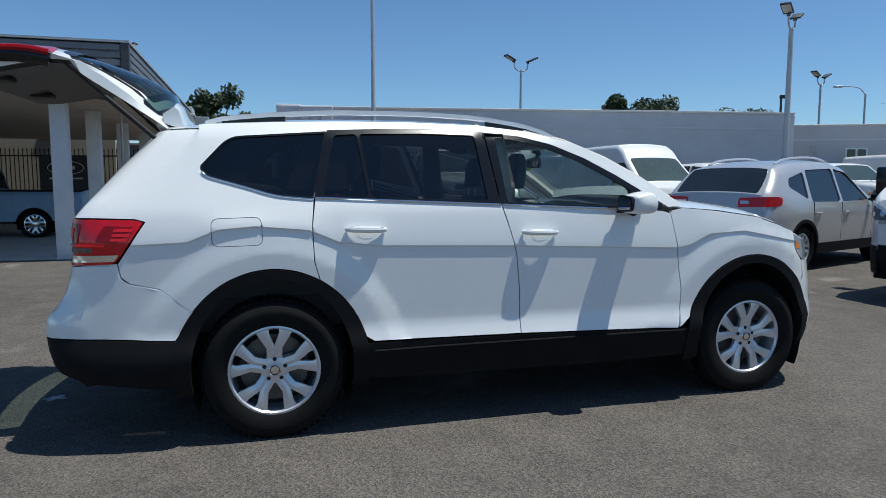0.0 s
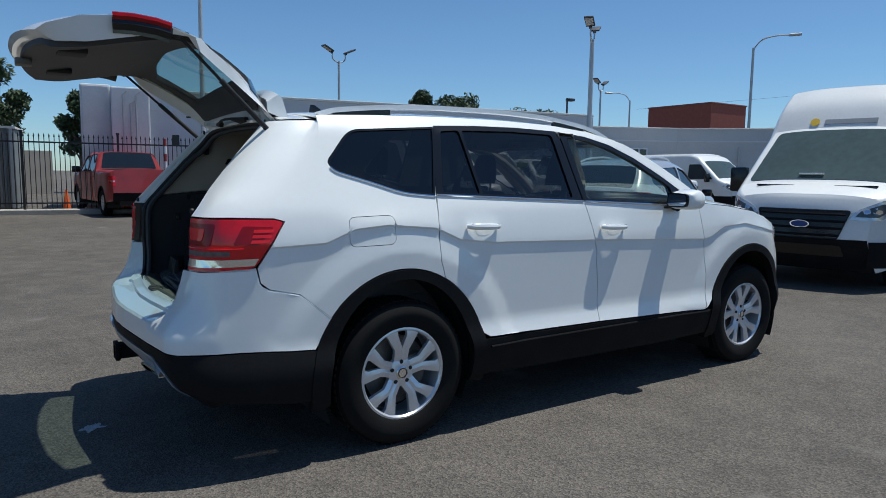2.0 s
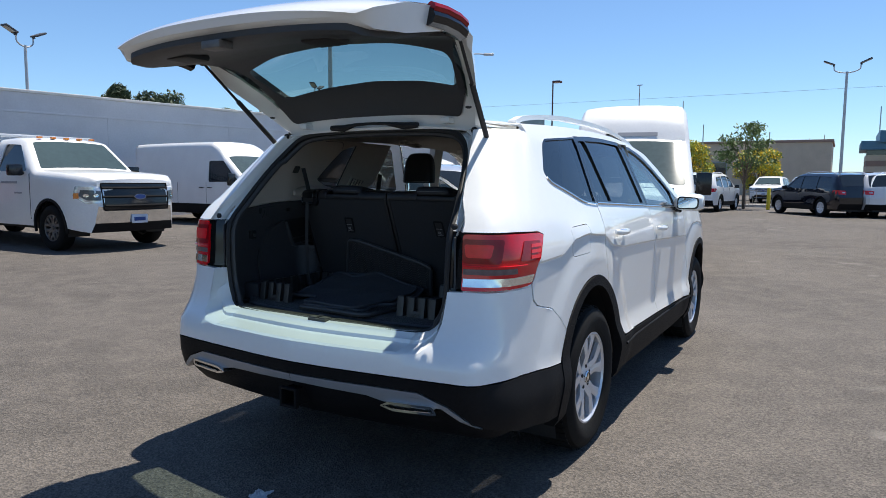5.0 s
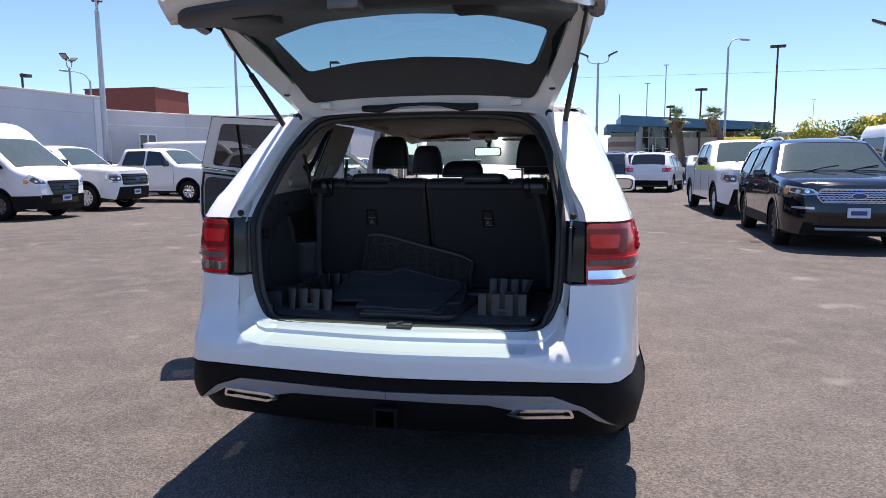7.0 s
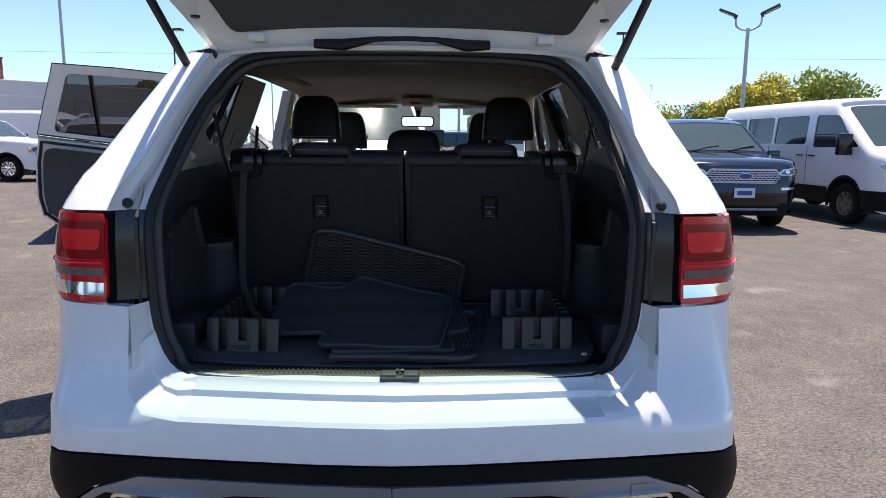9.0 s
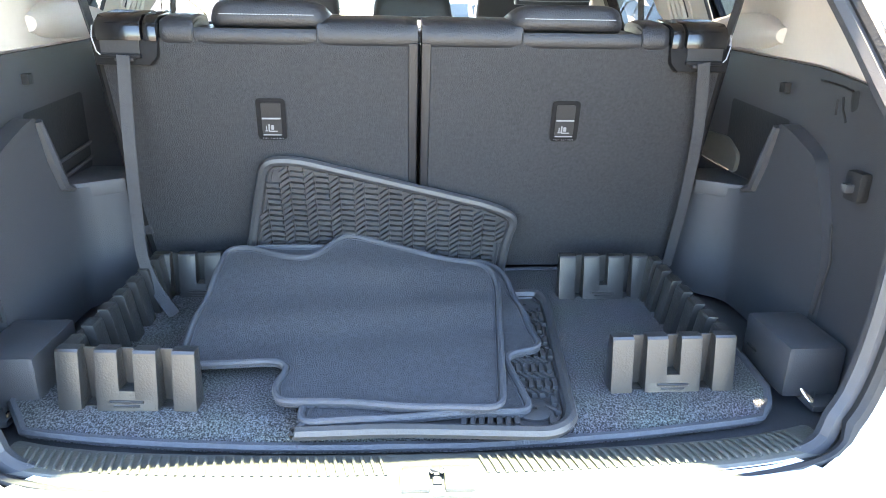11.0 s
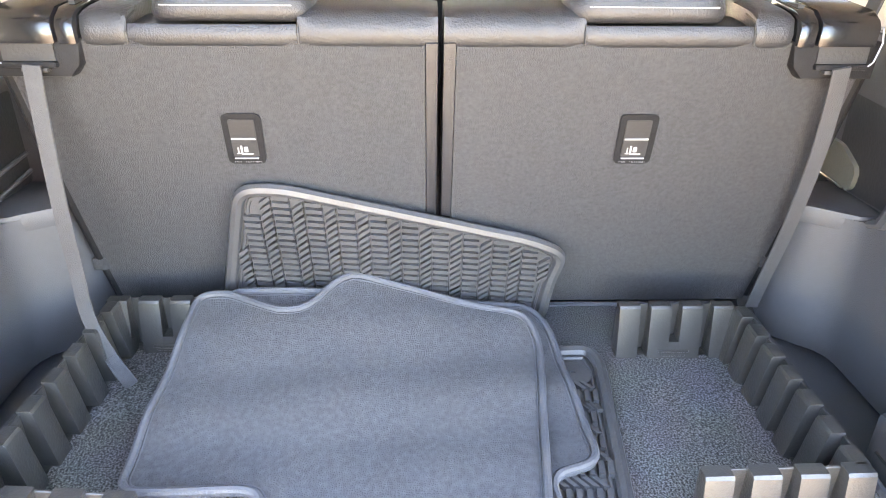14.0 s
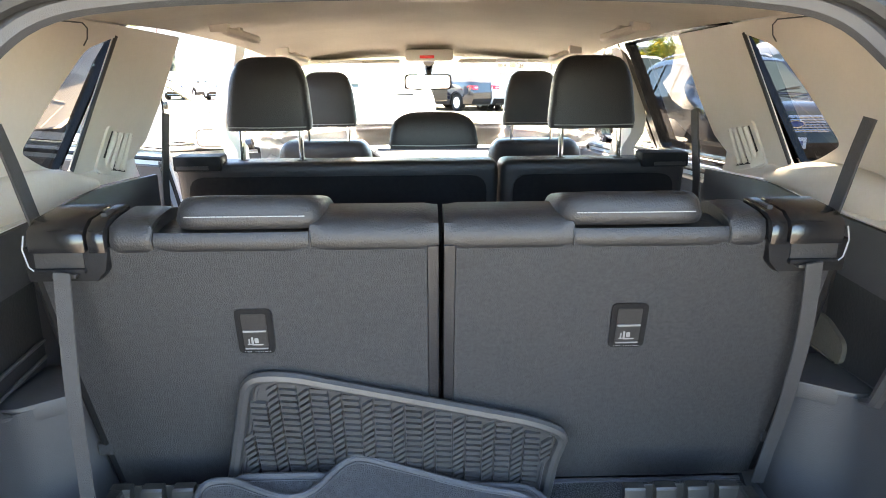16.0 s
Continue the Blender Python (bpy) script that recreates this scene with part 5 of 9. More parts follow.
QIN = rounded([(-0.125, 1.402), (-0.03, 1.50), (0.075, 1.592), (0.202, 1.622), (0.074, 1.341), (-0.03, 1.360)], [0.02, 0.04, 0.03, 0.008, 0.008, 0.04])
for s in (-1, 1):
    f = wall_in(s)
    low = [(-0.935, 0.72), (-0.935, 1.165), (-0.80, 1.240), (-0.50, 1.270), (-0.10, 1.285), (0.10, 1.296), (0.42, 1.285), (0.45, 0.72)]
    side = part("side_lining", sheet(low, f, step=0.05, rim=-0.01), TRIM_DARK, car, "charcoal load bay lining", angle=30)
    up = [(-0.925, 1.172), (-0.80, 1.246), (-0.50, 1.276), (-0.10, 1.291), (0.10, 1.302), (0.335, 1.293), (0.465, 1.372), (0.525, 1.465), (0.60, 1.643), (-0.50, 1.655), (-0.60, 1.57), (-0.72, 1.43)]
    dp = part("pillar_trim", sheet(up, f, holes=[QIN], step=0.045, rim=-0.008), TRIM_BEIGE, car, "light beige pillar trim", angle=30)
    # ledge under the quarter window, swelling inwards
    part("window_ledge", tube([f(u, 1.322 - 0.012 * max(0.0, u) / 0.1, 0.004) for u in np.linspace(-0.36, 0.125, 9)], [0.015, 0.032, 0.041, 0.044, 0.044, 0.040, 0.033, 0.022, 0.010], 12), TRIM_BEIGE, dp)
    part("pillar_line", tube([f(-0.125, 1.652, 0.001), f(-0.095, 1.637, 0.001), f(0.045, 1.641, 0.001), f(0.068, 1.632, 0.001), f(0.073, 1.612, 0.001), f(0.062, 1.598, 0.001)], 0.0016, 6), TRIM_DARK, dp)
    part("pane_edge", tube([f(0.204, 1.624, 0.0), f(0.14, 1.488, 0.0), f(0.076, 1.341, 0.0)], 0.0042, 6), SEAL, dp, "black edge of the pane")
    # vent with slats on the C pillar
    v0 = part("air_vent", sheet(rounded([(0.172, 1.322), (0.282, 1.299), (0.376, 1.402), (0.216, 1.427)], 0.012), f, step=0.04, off=0.006, rim=-0.008), TRIM_BEIGE, dp, "beige air vent")
    part("vent_hole", sheet([(0.190, 1.331), (0.280, 1.311), (0.354, 1.394), (0.228, 1.414)], f, step=0.04, off=0.008), SEAL, v0)
    for k in range(4):
        t = k / 3
        part("slat", tube([f(0.205 + 0.062 * t, 1.331 - 0.013 * t, 0.012), f(0.240 + 0.085 * t, 1.410 - 0.012 * t, 0.012)], 0.0068, 6), TRIM_BEIGE, v0)
    # wheel housing pod that swells inwards towards the bench, with a shelf and a black sheet above it for a niche's
    # shade
    pod = rounded([(-0.668, 0.748), (-0.672, 0.955), (-0.648, 1.025), (-0.598, 1.120), (-0.508, 1.154), (-0.468, 1.163), (-0.440, 1.070), (-0.418, 1.018), (-0.372, 1.006), (-0.20, 1.006), (-0.20, 0.748)],
                  [0.02, 0.03, 0.03, 0.02, 0.02, 0.012, 0.03, 0.02, 0.01, 0.01, 0.01], 4)

    def podf(u, v, d, s=s):
        y = interp(u, [-0.70, -0.46, -0.40, -0.375, -0.355, -0.335, -0.310, -0.28, -0.20], [0.705, 0.700, 0.696, 0.690, 0.672, 0.645, 0.622, 0.610, 0.602]) - d
        y -= 0.035 * max(0.0, 0.90 - v) * max(0.0, min(1.0, (-0.40 - u) / 0.1))
        return Vector((u, s * y, v))
    pd = part("wheel_pod", sheet(pod, podf, step=0.022, rim=-0.035), TRIM_DARK, side, "moulded wheel housing", angle=50)
    part("pod_edge", tube([podf(u, v, 0.002) for u, v in ((-0.390, 1.010), (-0.418, 1.022), (-0.442, 1.080), (-0.466, 1.155))], [0.006, 0.012, 0.013, 0.008], 8), TRIM_DARK, pd)
    shelf = slab([(-0.316, s * 0.619), (-0.370, s * 0.690), (-0.376, s * 0.735), (-0.20, s * 0.735), (-0.20, s * 0.598)], "z", 0.982, 1.0145, bevel=0.005)
    part("pod_shelf", shelf, TRIM_DARK, pd, "plastic shelf in the wheel housing", angle=30)
    # no hollow here: a flat black sheet carries the niche's shade as colour
    part("niche", sheet(rounded([(-0.425, 1.020), (-0.450, 1.165), (-0.330, 1.172), (-0.20, 1.180), (-0.20, 1.015)], 0.01), f, step=0.05, off=0.003), SEAL, side, "black sheet for the shade of the niche above the shelf")
    if s < 0:
        # sunlight on the trim put into a khaki patch, with a chrome strip as its bright line
        ap = part("armrest_panel", sheet(rounded([(-0.272, 1.018), (-0.278, 1.062), (-0.215, 1.092), (-0.10, 1.088), (-0.095, 1.018)], 0.018), f, step=0.03, off=0.012, rim=-0.01), SILLP, side, "khaki patch for sunlit armrest trim")
        part("armrest_strip", tube([f(-0.262, 1.022, 0.016), f(-0.10, 1.030, 0.016)], 0.003, 6), CHROME, ap)
    for za, zb in ((1.052, 1.070), (1.017, 1.038)) if s > 0 else ():
        part("niche_bar", tube([f(-0.40, za, 0.010), f(-0.21, zb, 0.010)], 0.004, 6), TRIM_DARK, side)
    bb = part("bay_box", box(-0.795, -0.648, min(s * 0.600, s * 0.70), max(s * 0.600, s * 0.70), 0.752, 0.845, 0.010), TRIM_DARK, side, angle=50)
    part("box_catch", tube([(-0.70, s * 0.5985, 0.790), (-0.67, s * 0.5985, 0.791)], 0.002, 5), SEAL, bb)
    hk = part("bag_hook", box(-0.745, -0.705, min(s * 0.690, s * 0.712), max(s * 0.690, s * 0.712), 1.075, 1.125, 0.008), SEAL, side, "black bag hook in its recess")
    part("hook_tongue", box(-0.735, -0.718, min(s * 0.676, s * 0.692), max(s * 0.676, s * 0.692), 1.090, 1.105, 0.004), TRIM_DARK, hk)
    part("tie_ring", tube([(-0.815, s * 0.640, 0.760), (-0.790, s * 0.630, 0.768), (-0.755, s * 0.650, 0.768), (-0.752, s * 0.672, 0.764), (-0.785, s * 0.664, 0.760)], 0.0055, 8, closed=True), CHROME, side, "bright metal tie-down ring")
    part("ring_base", box(-0.83, -0.735, s * 0.665 - 0.03, s * 0.665 + 0.03, 0.744, 0.757, 0.006), TRIM_DARK, side)
    # pressed outlines in the lining
    part("wall_groove", tube([f(-0.522, 1.249, 0.001), f(-0.60, 1.245, 0.001), f(-0.634, 1.240, 0.001)], 0.0022, 6), SEAL, side)
    part("slot_recess", sheet(rounded([(-0.630, 1.238), (-0.655, 1.246), (-0.660, 1.215), (-0.640, 1.205)], 0.008), f, step=0.02, off=0.002), SEAL, side)
    part("wall_groove", tube([f(-0.605, 1.228, 0.001), f(-0.612, 1.208, 0.001), f(-0.629, 1.188, 0.001)], 0.0022, 6), SEAL, side)
    part("wall_groove", tube([f(-0.587, 1.222, 0.001), f(-0.590, 1.195, 0.001)], 0.0018, 6), SEAL, side)
    part("clip_slot", box(-0.425, -0.405, min(s * 0.722, s * 0.737), max(s * 0.722, s * 0.737), 1.215, 1.235, 0.003), SEAL, side)
    part("wall_groove", tube([podf(-0.672, 1.02, -0.004), podf(-0.690, 0.955, -0.004), podf(-0.675, 0.85, -0.004)], 0.002, 6), SEAL, side)
    # seat belt hanging at the D pillar, outer pillars forward
    bt = part("seat_belt", tube(smooth_loop([(-0.366, s * 0.652, 1.468), (-0.358, s * 0.640, 1.405), (-0.340, s * 0.634, 1.33), (-0.330, s * 0.622, 1.26)], 4, False), 0, flat=(0.030, 0.004, (1, 0, 0))), WEB, car, "grey belt webbing", smooth=False)
    part("belt_guide", sheet(rounded([(-0.415, 1.440), (-0.345, 1.440), (-0.330, 1.478), (-0.395, 1.480)], 0.01), f, step=0.03, off=0.004, rim=-0.006), SEAL, bt)
    part("middle_belt", tube([(0.50, s * 0.725, 1.44), (0.47, s * 0.735, 1.25), (0.46, s * 0.74, 1.0)], 0, flat=(0.046, 0.004, (1, 0, 0))), WEB, car, "grey belt webbing", smooth=False)
    part("middle_pillar", sheet([(1.225, 1.655), (1.345, 1.655), (1.42, 1.20), (1.40, 0.75), (1.24, 0.75), (1.25, 1.20)], f, step=0.06, off=-0.01, rim=-0.05), TRIM_BEIGE, car, "beige pillar trim")
    sk = skin(s)
    part("front_pillar", tube([sk(u, roof_edge(u) - 0.02, 0.07) for u in (1.50, 1.75, 2.0, 2.2, 2.40)], 0.038, 8), TRIM_BEIGE, car, "beige pillar trim")
    for x, zc in ((0.64, 1.678), (1.47, 1.640)):
        y0 = s * 0.555
        gh = part("grab_handle", tube(smooth_loop([(x - 0.072, y0 + s * 0.035, zc), (x - 0.068, y0 + s * 0.01, zc - 0.020), (x - 0.062, y0 - s * 0.030, zc - 0.034), (x - 0.036, y0 - s * 0.048, zc - 0.040), (x, y0 - s * 0.052, zc - 0.041), (x + 0.036, y0 - s * 0.048, zc - 0.040), (x + 0.062, y0 - s * 0.030, zc - 0.034), (x + 0.068, y0 + s * 0.01, zc - 0.020), (x + 0.072, y0 + s * 0.035, zc)], 3, False), 0.0125, 10), TRIM_BEIGE, car, "beige folding grab handle")
        for dx in (-0.066, 0.066):
            part("mount", box(x + dx - 0.02, x + dx + 0.02, min(y0, y0 + s * 0.05), max(y0, y0 + s * 0.05), zc - 0.026, zc + 0.01, 0.006), TRIM_BEIGE, gh)
# headliner
bm = bmesh.new()
rows = []
for i in range(25):
    u = -0.535 + (1.83 + 0.535) * i / 24
    zr = interp(u, [-0.535, -0.40, 0.0, 0.5, 1.2, 1.6, 1.83], [1.640, 1.668, 1.682, 1.690, 1.680, 1.640, 1.605])
    rows.append([bm.verts.new((u + (0.03 if i == 24 else 0) * (1 - (j / 10 - 1) ** 2), (j / 10 - 1) * interp(u, [-0.535, -0.46, -0.3, 1.2, 1.83], [0.56, 0.645, 0.69, 0.70, 0.63]), zr - 0.035 * abs(j / 10 - 1) ** 3 + 0.012 * (1 - (j / 10 - 1) ** 2))) for j in range(21)])
for a, b in zip(rows, rows[1:]):
    for j in range(20):
        bm.faces.new((a[j], a[j + 1], b[j + 1], b[j]))
part("headliner", bm, CLOTH_BEIGE, car, "light beige headliner", angle=60)
part("rear_dome_lamp", box(-0.10, 0.0, -0.07, 0.07, 1.672, 1.690, 0.006), TRIM_BEIGE, car)
for s in (-1, 1):
    vz = part("sun_visor", box(1.66, 1.82, s * 0.33 - 0.20, s * 0.33 + 0.20, 1.588, 1.604, 0.008), TRIM_BEIGE, car, "beige sun visor")
    part("visor_label", box(1.657, 1.6595, s * 0.36 - 0.07, s * 0.36 + 0.07, 1.590, 1.602), INK, vz)
oc = part("overhead_console", box(1.52, 1.72, -0.10, 0.10, 1.595, 1.64, 0.012), TRIM_BEIGE, car, "beige overhead console")
part("console_button", box(1.516, 1.52, -0.02, 0.04, 1.603, 1.615), RED_B, oc)
rm = part("rear_view_mirror", box(1.86, 1.885, -0.105, 0.115, 1.470, 1.540, 0.02), TRIM, car, "black rear-view mirror")
part("mirror_face", slab(rounded([(-0.098, 1.476), (0.108, 1.476), (0.108, 1.534), (-0.098, 1.534)], 0.02), "x", 1.8565, 1.859), MIRROR, rm)
part("mirror_stem", tube([(1.88, 0, 1.52), (1.91, 0, 1.57), (1.87, 0, 1.60)], [0.012, 0.02, 0.03], 8), TRIM, rm)

# dashboard, wheel
bm = bmesh.new()
dash_prof = [(2.02, 0.60), (1.98, 0.85), (1.98, 1.00), (2.03, 1.075), (2.12, 1.10), (2.30, 1.105), (2.50, 1.13), (2.55, 0.70)]
slab(dash_prof, "y", -0.74, 0.74, into=bm, bevel=0.0)
part("dashboard", bm, TRIM_DARK, car, "charcoal dashboard", angle=50)
part("instrument_hood", tube([(2.02, 0.55, 1.08), (2.03, 0.52, 1.15), (2.04, 0.40, 1.165), (2.03, 0.28, 1.15), (2.02, 0.25, 1.08)], 0.035, 8), TRIM_DARK, car)
ring = []
for k in range(28):
    t = 2 * math.pi * k / 28
    v = Matrix.Rotation(radians(-25), 3, "Y") @ Vector((0, 0.185 * math.cos(t), 0.185 * math.sin(t)))
    ring.append(Vector((1.86, 0.40, 1.06)) + v)
sw = part("steering_wheel", tube(ring, 0.016, 8, closed=True), LEATHER, car, "dark steering wheel")
part("wheel_boss", box(1.85, 1.92, 0.33, 0.47, 1.02, 1.11, 0.03), TRIM_DARK, sw)
part("wheel_spoke", tube([(1.87, 0.22, 1.06), (1.88, 0.40, 1.06), (1.87, 0.58, 1.06)], 0.014, 6), SATIN, sw)

# ---------------------------------------------------------------- seats
def lean(z):
    return -0.372 - 0.40 * (z - 1.124)


def back_roll(s, seat):
    """Leatherette top of one bench half: three padded sections, the middle one lower under the folded head restraint."""
    cuts = (0.004, 0.1865, 0.408, 0.4665) if s > 0 else (0.004, 0.190, 0.4155, 0.4665)
    for k, (a, b) in enumerate(zip(cuts, cuts[1:])):
        bm = bmesh.new()
        top = 1.312 if k == 1 else 1.331
        rows = []
        n = 9
        for i in range(n + 1):
            t = i / n
            y = a + (b - a) * t
            e = 0.0035 * (1 - min(1.0, min(t, 1 - t) * (b - a) / 0.008))
            prof = ((-0.425, 1.276), (-0.449 + e, 1.282), (-0.4545 + e, 1.288), (-0.457 + e, 1.300), (-0.451 + e, (top + 1.312) / 2 - 0.002), (-0.436 + e, top - 0.003 - e), (-0.415, top - e), (-0.37, top + 0.004 - e), (-0.34, top - 0.004), (-0.33, 1.29))
            rows.append([bm.verts.new((x, s * y, z)) for x, z in prof])
        for r0, r1 in zip(rows, rows[1:]):
            for q in range(len(r0) - 1):
                bm.faces.new((r0[q], r0[q + 1], r1[q + 1], r1[q]))
        bm.faces.new(rows[0])
        bm.faces.new(rows[-1])
        part("top_roll", bm, LEATHER, seat, "black leatherette top roll", angle=45)


def third_row(s):
    """One half of the folding rear bench seen from behind."""
    seat = tagged(new("rear_bench_half"), "black leatherette bench half with charcoal felt back", "car seat", "third row seats")

    def fb(u, v, d):
        return Vector((lean(v) - d, s * u, v))

    def span(a, b):
        return min(s * a, s * b), max(s * a, s * b)
    felt = [(0.021, 0.775), (0.592, 0.775), (0.594, 0.87), (0.590, 1.10), (0.580, 1.245), (0.485, 1.262), (0.470, 1.290), (0.021, 1.290)]
    part("felt_back", sheet(felt, fb, step=0.05, rim=-0.02, off=0.014), FELT, seat, "charcoal felt back panel")
    core = box(-0.004, 0.11, 0.0035, 0.596, 0, 0.515, 0.008, 2)
    for v in core.verts:
        z = 0.775 + v.co.z
        v.co = Vector((lean(z) + v.co.x, s * (v.co.y if v.co.y < 0.3 else v.co.y - 0.012 * max(0.0, z - 0.87) / 0.4), z))
    part("backrest", core, LEATHER, seat, angle=50)
    back_roll(s, seat)
    # flat leatherette border along the split
    bd = slab([(0.0035, 0.780), (0.0205, 0.780), (0.0205, 1.288), (0.0035, 1.288)], "x", 0, 0.012, bevel=0.004)
    for v in bd.verts:
        v.co = Vector((lean(v.co.z) - 0.018 + v.co.x, s * v.co.y, v.co.z))
    part("edge_piping", bd, LEATHER, seat, angle=50)
    part("side_border", tube([fb(0.597, 0.79, 0.006), fb(0.597, 0.90, 0.006), fb(0.593, 1.10, 0.006), fb(0.586, 1.25, 0.006)], 0.010, 8), CLAD, seat)
    part("felt_tab", box(*[lean(0.875) - 0.022, lean(0.875) - 0.008], *span(0.585, 0.612), 0.868, 0.892, 0.004), FELT, seat)
    for y in ((0.1865, 0.408) if s > 0 else (0.190, 0.4155)):
        part("seam", tube([Vector((-0.453, s * y, 1.286)), Vector((-0.4555, s * y, 1.300)), Vector((-0.447, s * y, 1.315)), Vector((-0.415, s * y, 1.322))], 0.0016, 5), SEAL, seat)
    # folded head restraint lying on the roll
    ya, yb = (0.165, 0.384) if s > 0 else (0.165, 0.386)
    hb = slab(rounded([(-0.456, s * (ya + 0.004)), (-0.456, s * (yb - 0.004)), (-0.325, s * (yb + 0.004)), (-0.325, s * (ya - 0.004))], [0.045, 0.045, 0.03, 0.03], 6), "z", 1.314, 1.360, bevel=0.016, seg=4)
    for v in hb.verts:
        if v.co.z > 1.335:
            v.co.x += 0.014 * (v.co.z - 1.335) / 0.025
            v.co.y = s * ((ya + yb) / 2 + (s * v.co.y - (ya + yb) / 2) * (1 - 0.05 * (v.co.z - 1.335) / 0.025))
        v.co.z += 0.010 * max(0.0, 1 - ((abs(v.co.y) - (ya + yb) / 2) / 0.11) ** 2) * (v.co.z > 1.34) * 0.4 - 0.17 * max(0.0, v.co.x + 0.45)
    hr = part("head_restraint", hb, LEATHER, seat, "folded leatherette head restraint", angle=60)
    for k in range(34):
        y = ya + 0.028 + (yb - ya - 0.056) * k / 33
        part("stitch", box(-0.4595, -0.4575, *span(y - 0.0019, y + 0.0019), 1.3335, 1.3350), STITCH, hr)
    # latch tower: broad cap with a hollow grip, narrow cap with a slot, skirt plate below
    skirt = slab([(s * 0.468, 1.292), (s * 0.474, 1.258), (s * 0.488, 1.243), (s * 0.584, 1.243), (s * 0.588, 1.292)], "x", -0.458, -0.430, bevel=0.004)
    tw = part("latch_tower", skirt, CLAD, seat, "black plastic latch tower", angle=40)
    capp = [(-0.466, 1.287), (-0.468, 1.310), (-0.462, 1.320), (-0.444, 1.331), (-0.37, 1.338), (-0.36, 1.287)]
    part("latch_cap", slab(capp, "y", *span(0.4955, 0.574), bevel=0.004), TRIM, tw, "glossy black latch cap", angle=40)
    part("slot_cap", slab([(x + 0.002, z - 0.001) for x, z in capp], "y", *span(0.4690, 0.4925), bevel=0.003), TRIM, tw, angle=40)
    part("lock_slot", box(-0.43, -0.395, *span(0.4765, 0.4845), 1.3285, 1.3358), SEAL, tw)
    part("grip_hollow", box(-0.4605, -0.440, *span(0.502, 0.570), 1.263, 1.288), SEAL, tw)
    part("grip_lip", box(-0.466, -0.452, *span(0.500, 0.572), 1.256, 1.264, 0.003), CLAD, tw)
    part("latch_wire", tube([(-0.466, s * 0.577, 1.312), (-0.468, s * 0.580, 1.292), (-0.469, s * 0.574, 1.268), (-0.467, s * 0.569, 1.262)], 0.0012, 6), SATIN, tw)
    # tether pocket with pictogram and words
    yc, zc = (0.2895 if s > 0 else -0.2945), 1.139

    def plate(y0, y1, z0, z1, th, r):
        b = slab(rounded([(y0, z0), (y1, z0), (y1, z1), (y0, z1)], r, 4), "x", -th, 0.0)
        for v in b.verts:
            v.co = Vector((lean(zc + v.co.z) - 0.008 + v.co.x, yc + v.co.y + 0.06 * -s * v.co.z, zc + v.co.z))
        return b
    tp = part("tether_pocket", plate(-0.0285, 0.0285, -0.043, 0.043, 0.009, 0.010), CLAD, seat, "plastic tether pocket")
    part("pocket_hole", plate(-0.019, 0.019, -0.031, 0.034, 0.0105, 0.004), SEAL, tp)
    part("pocket_bar", plate(-0.018, 0.018, 0.0005, 0.0035, 0.013, 0.001), PRINT, tp)
    part("pocket_bar", plate(-0.018, 0.018, -0.0335, -0.0315, 0.0125, 0.001), PRINT, tp)
    part("pictogram", plate(0.004, 0.007, -0.025, -0.010, 0.0115, 0.001), PRINT, tp, "white child-seat pictogram")
    part("pictogram_seat", plate(-0.011, 0.006, -0.026, -0.0235, 0.0115, 0.001), PRINT, tp)
    part("pictogram_back", plate(-0.004, 0.002, -0.0215, -0.012, 0.0115, 0.002), PRINT, tp)
    part("pictogram_anchor", plate(0.0095, 0.0115, -0.025, -0.013, 0.0115, 0.0008), PRINT, tp)
    part("pictogram_fluke", plate(0.0075, 0.0135, -0.025, -0.0232, 0.0115, 0.0008), PRINT, tp)
    lm = Matrix.Translation((lean(zc - 0.0405) - 0.0175, yc + 0.06 * s * 0.040, zc - 0.0405)) @ Euler((radians(90 - 21.8), 0, radians(-90))).to_matrix().to_4x4()
    words("tether_print", "TOP TETHER", 0.0074, lm, PRINT, tp, "white print TOP TETHER")
    # belt from the tower
    if s > 0:
        pts = [(-0.477, 0.526, 1.262), (-0.472, 0.538, 1.10), (-0.458, 0.548, 0.95), (-0.460, 0.546, 0.87), (-0.470, 0.522, 0.805), (-0.490, 0.488, 0.764)]
    else:
        pts = [(-0.479, -0.528, 1.262), (-0.427, -0.558, 1.13), (-0.366, -0.577, 0.9765), (-0.320, -0.584, 0.86), (-0.300, -0.584, 0.79)]
    part("belt", tube(smooth_loop(pts, 5, False), 0, flat=(0.0225, 0.003, (0, 1, 0.1))), WEB, seat, "grey webbing strap", smooth=False)
    part("belt_slot", box(-0.470, -0.456, *span(0.511, 0.545), 1.251, 1.257, 0.002), SEAL, tw)
    part("seat_cushion", box(-0.185, 0.25, *span(0.02, 0.60), 0.74, 1.02, 0.05, 3), LEATHER, seat)
    return seat


for s in (1, -1):
    third_row(s)


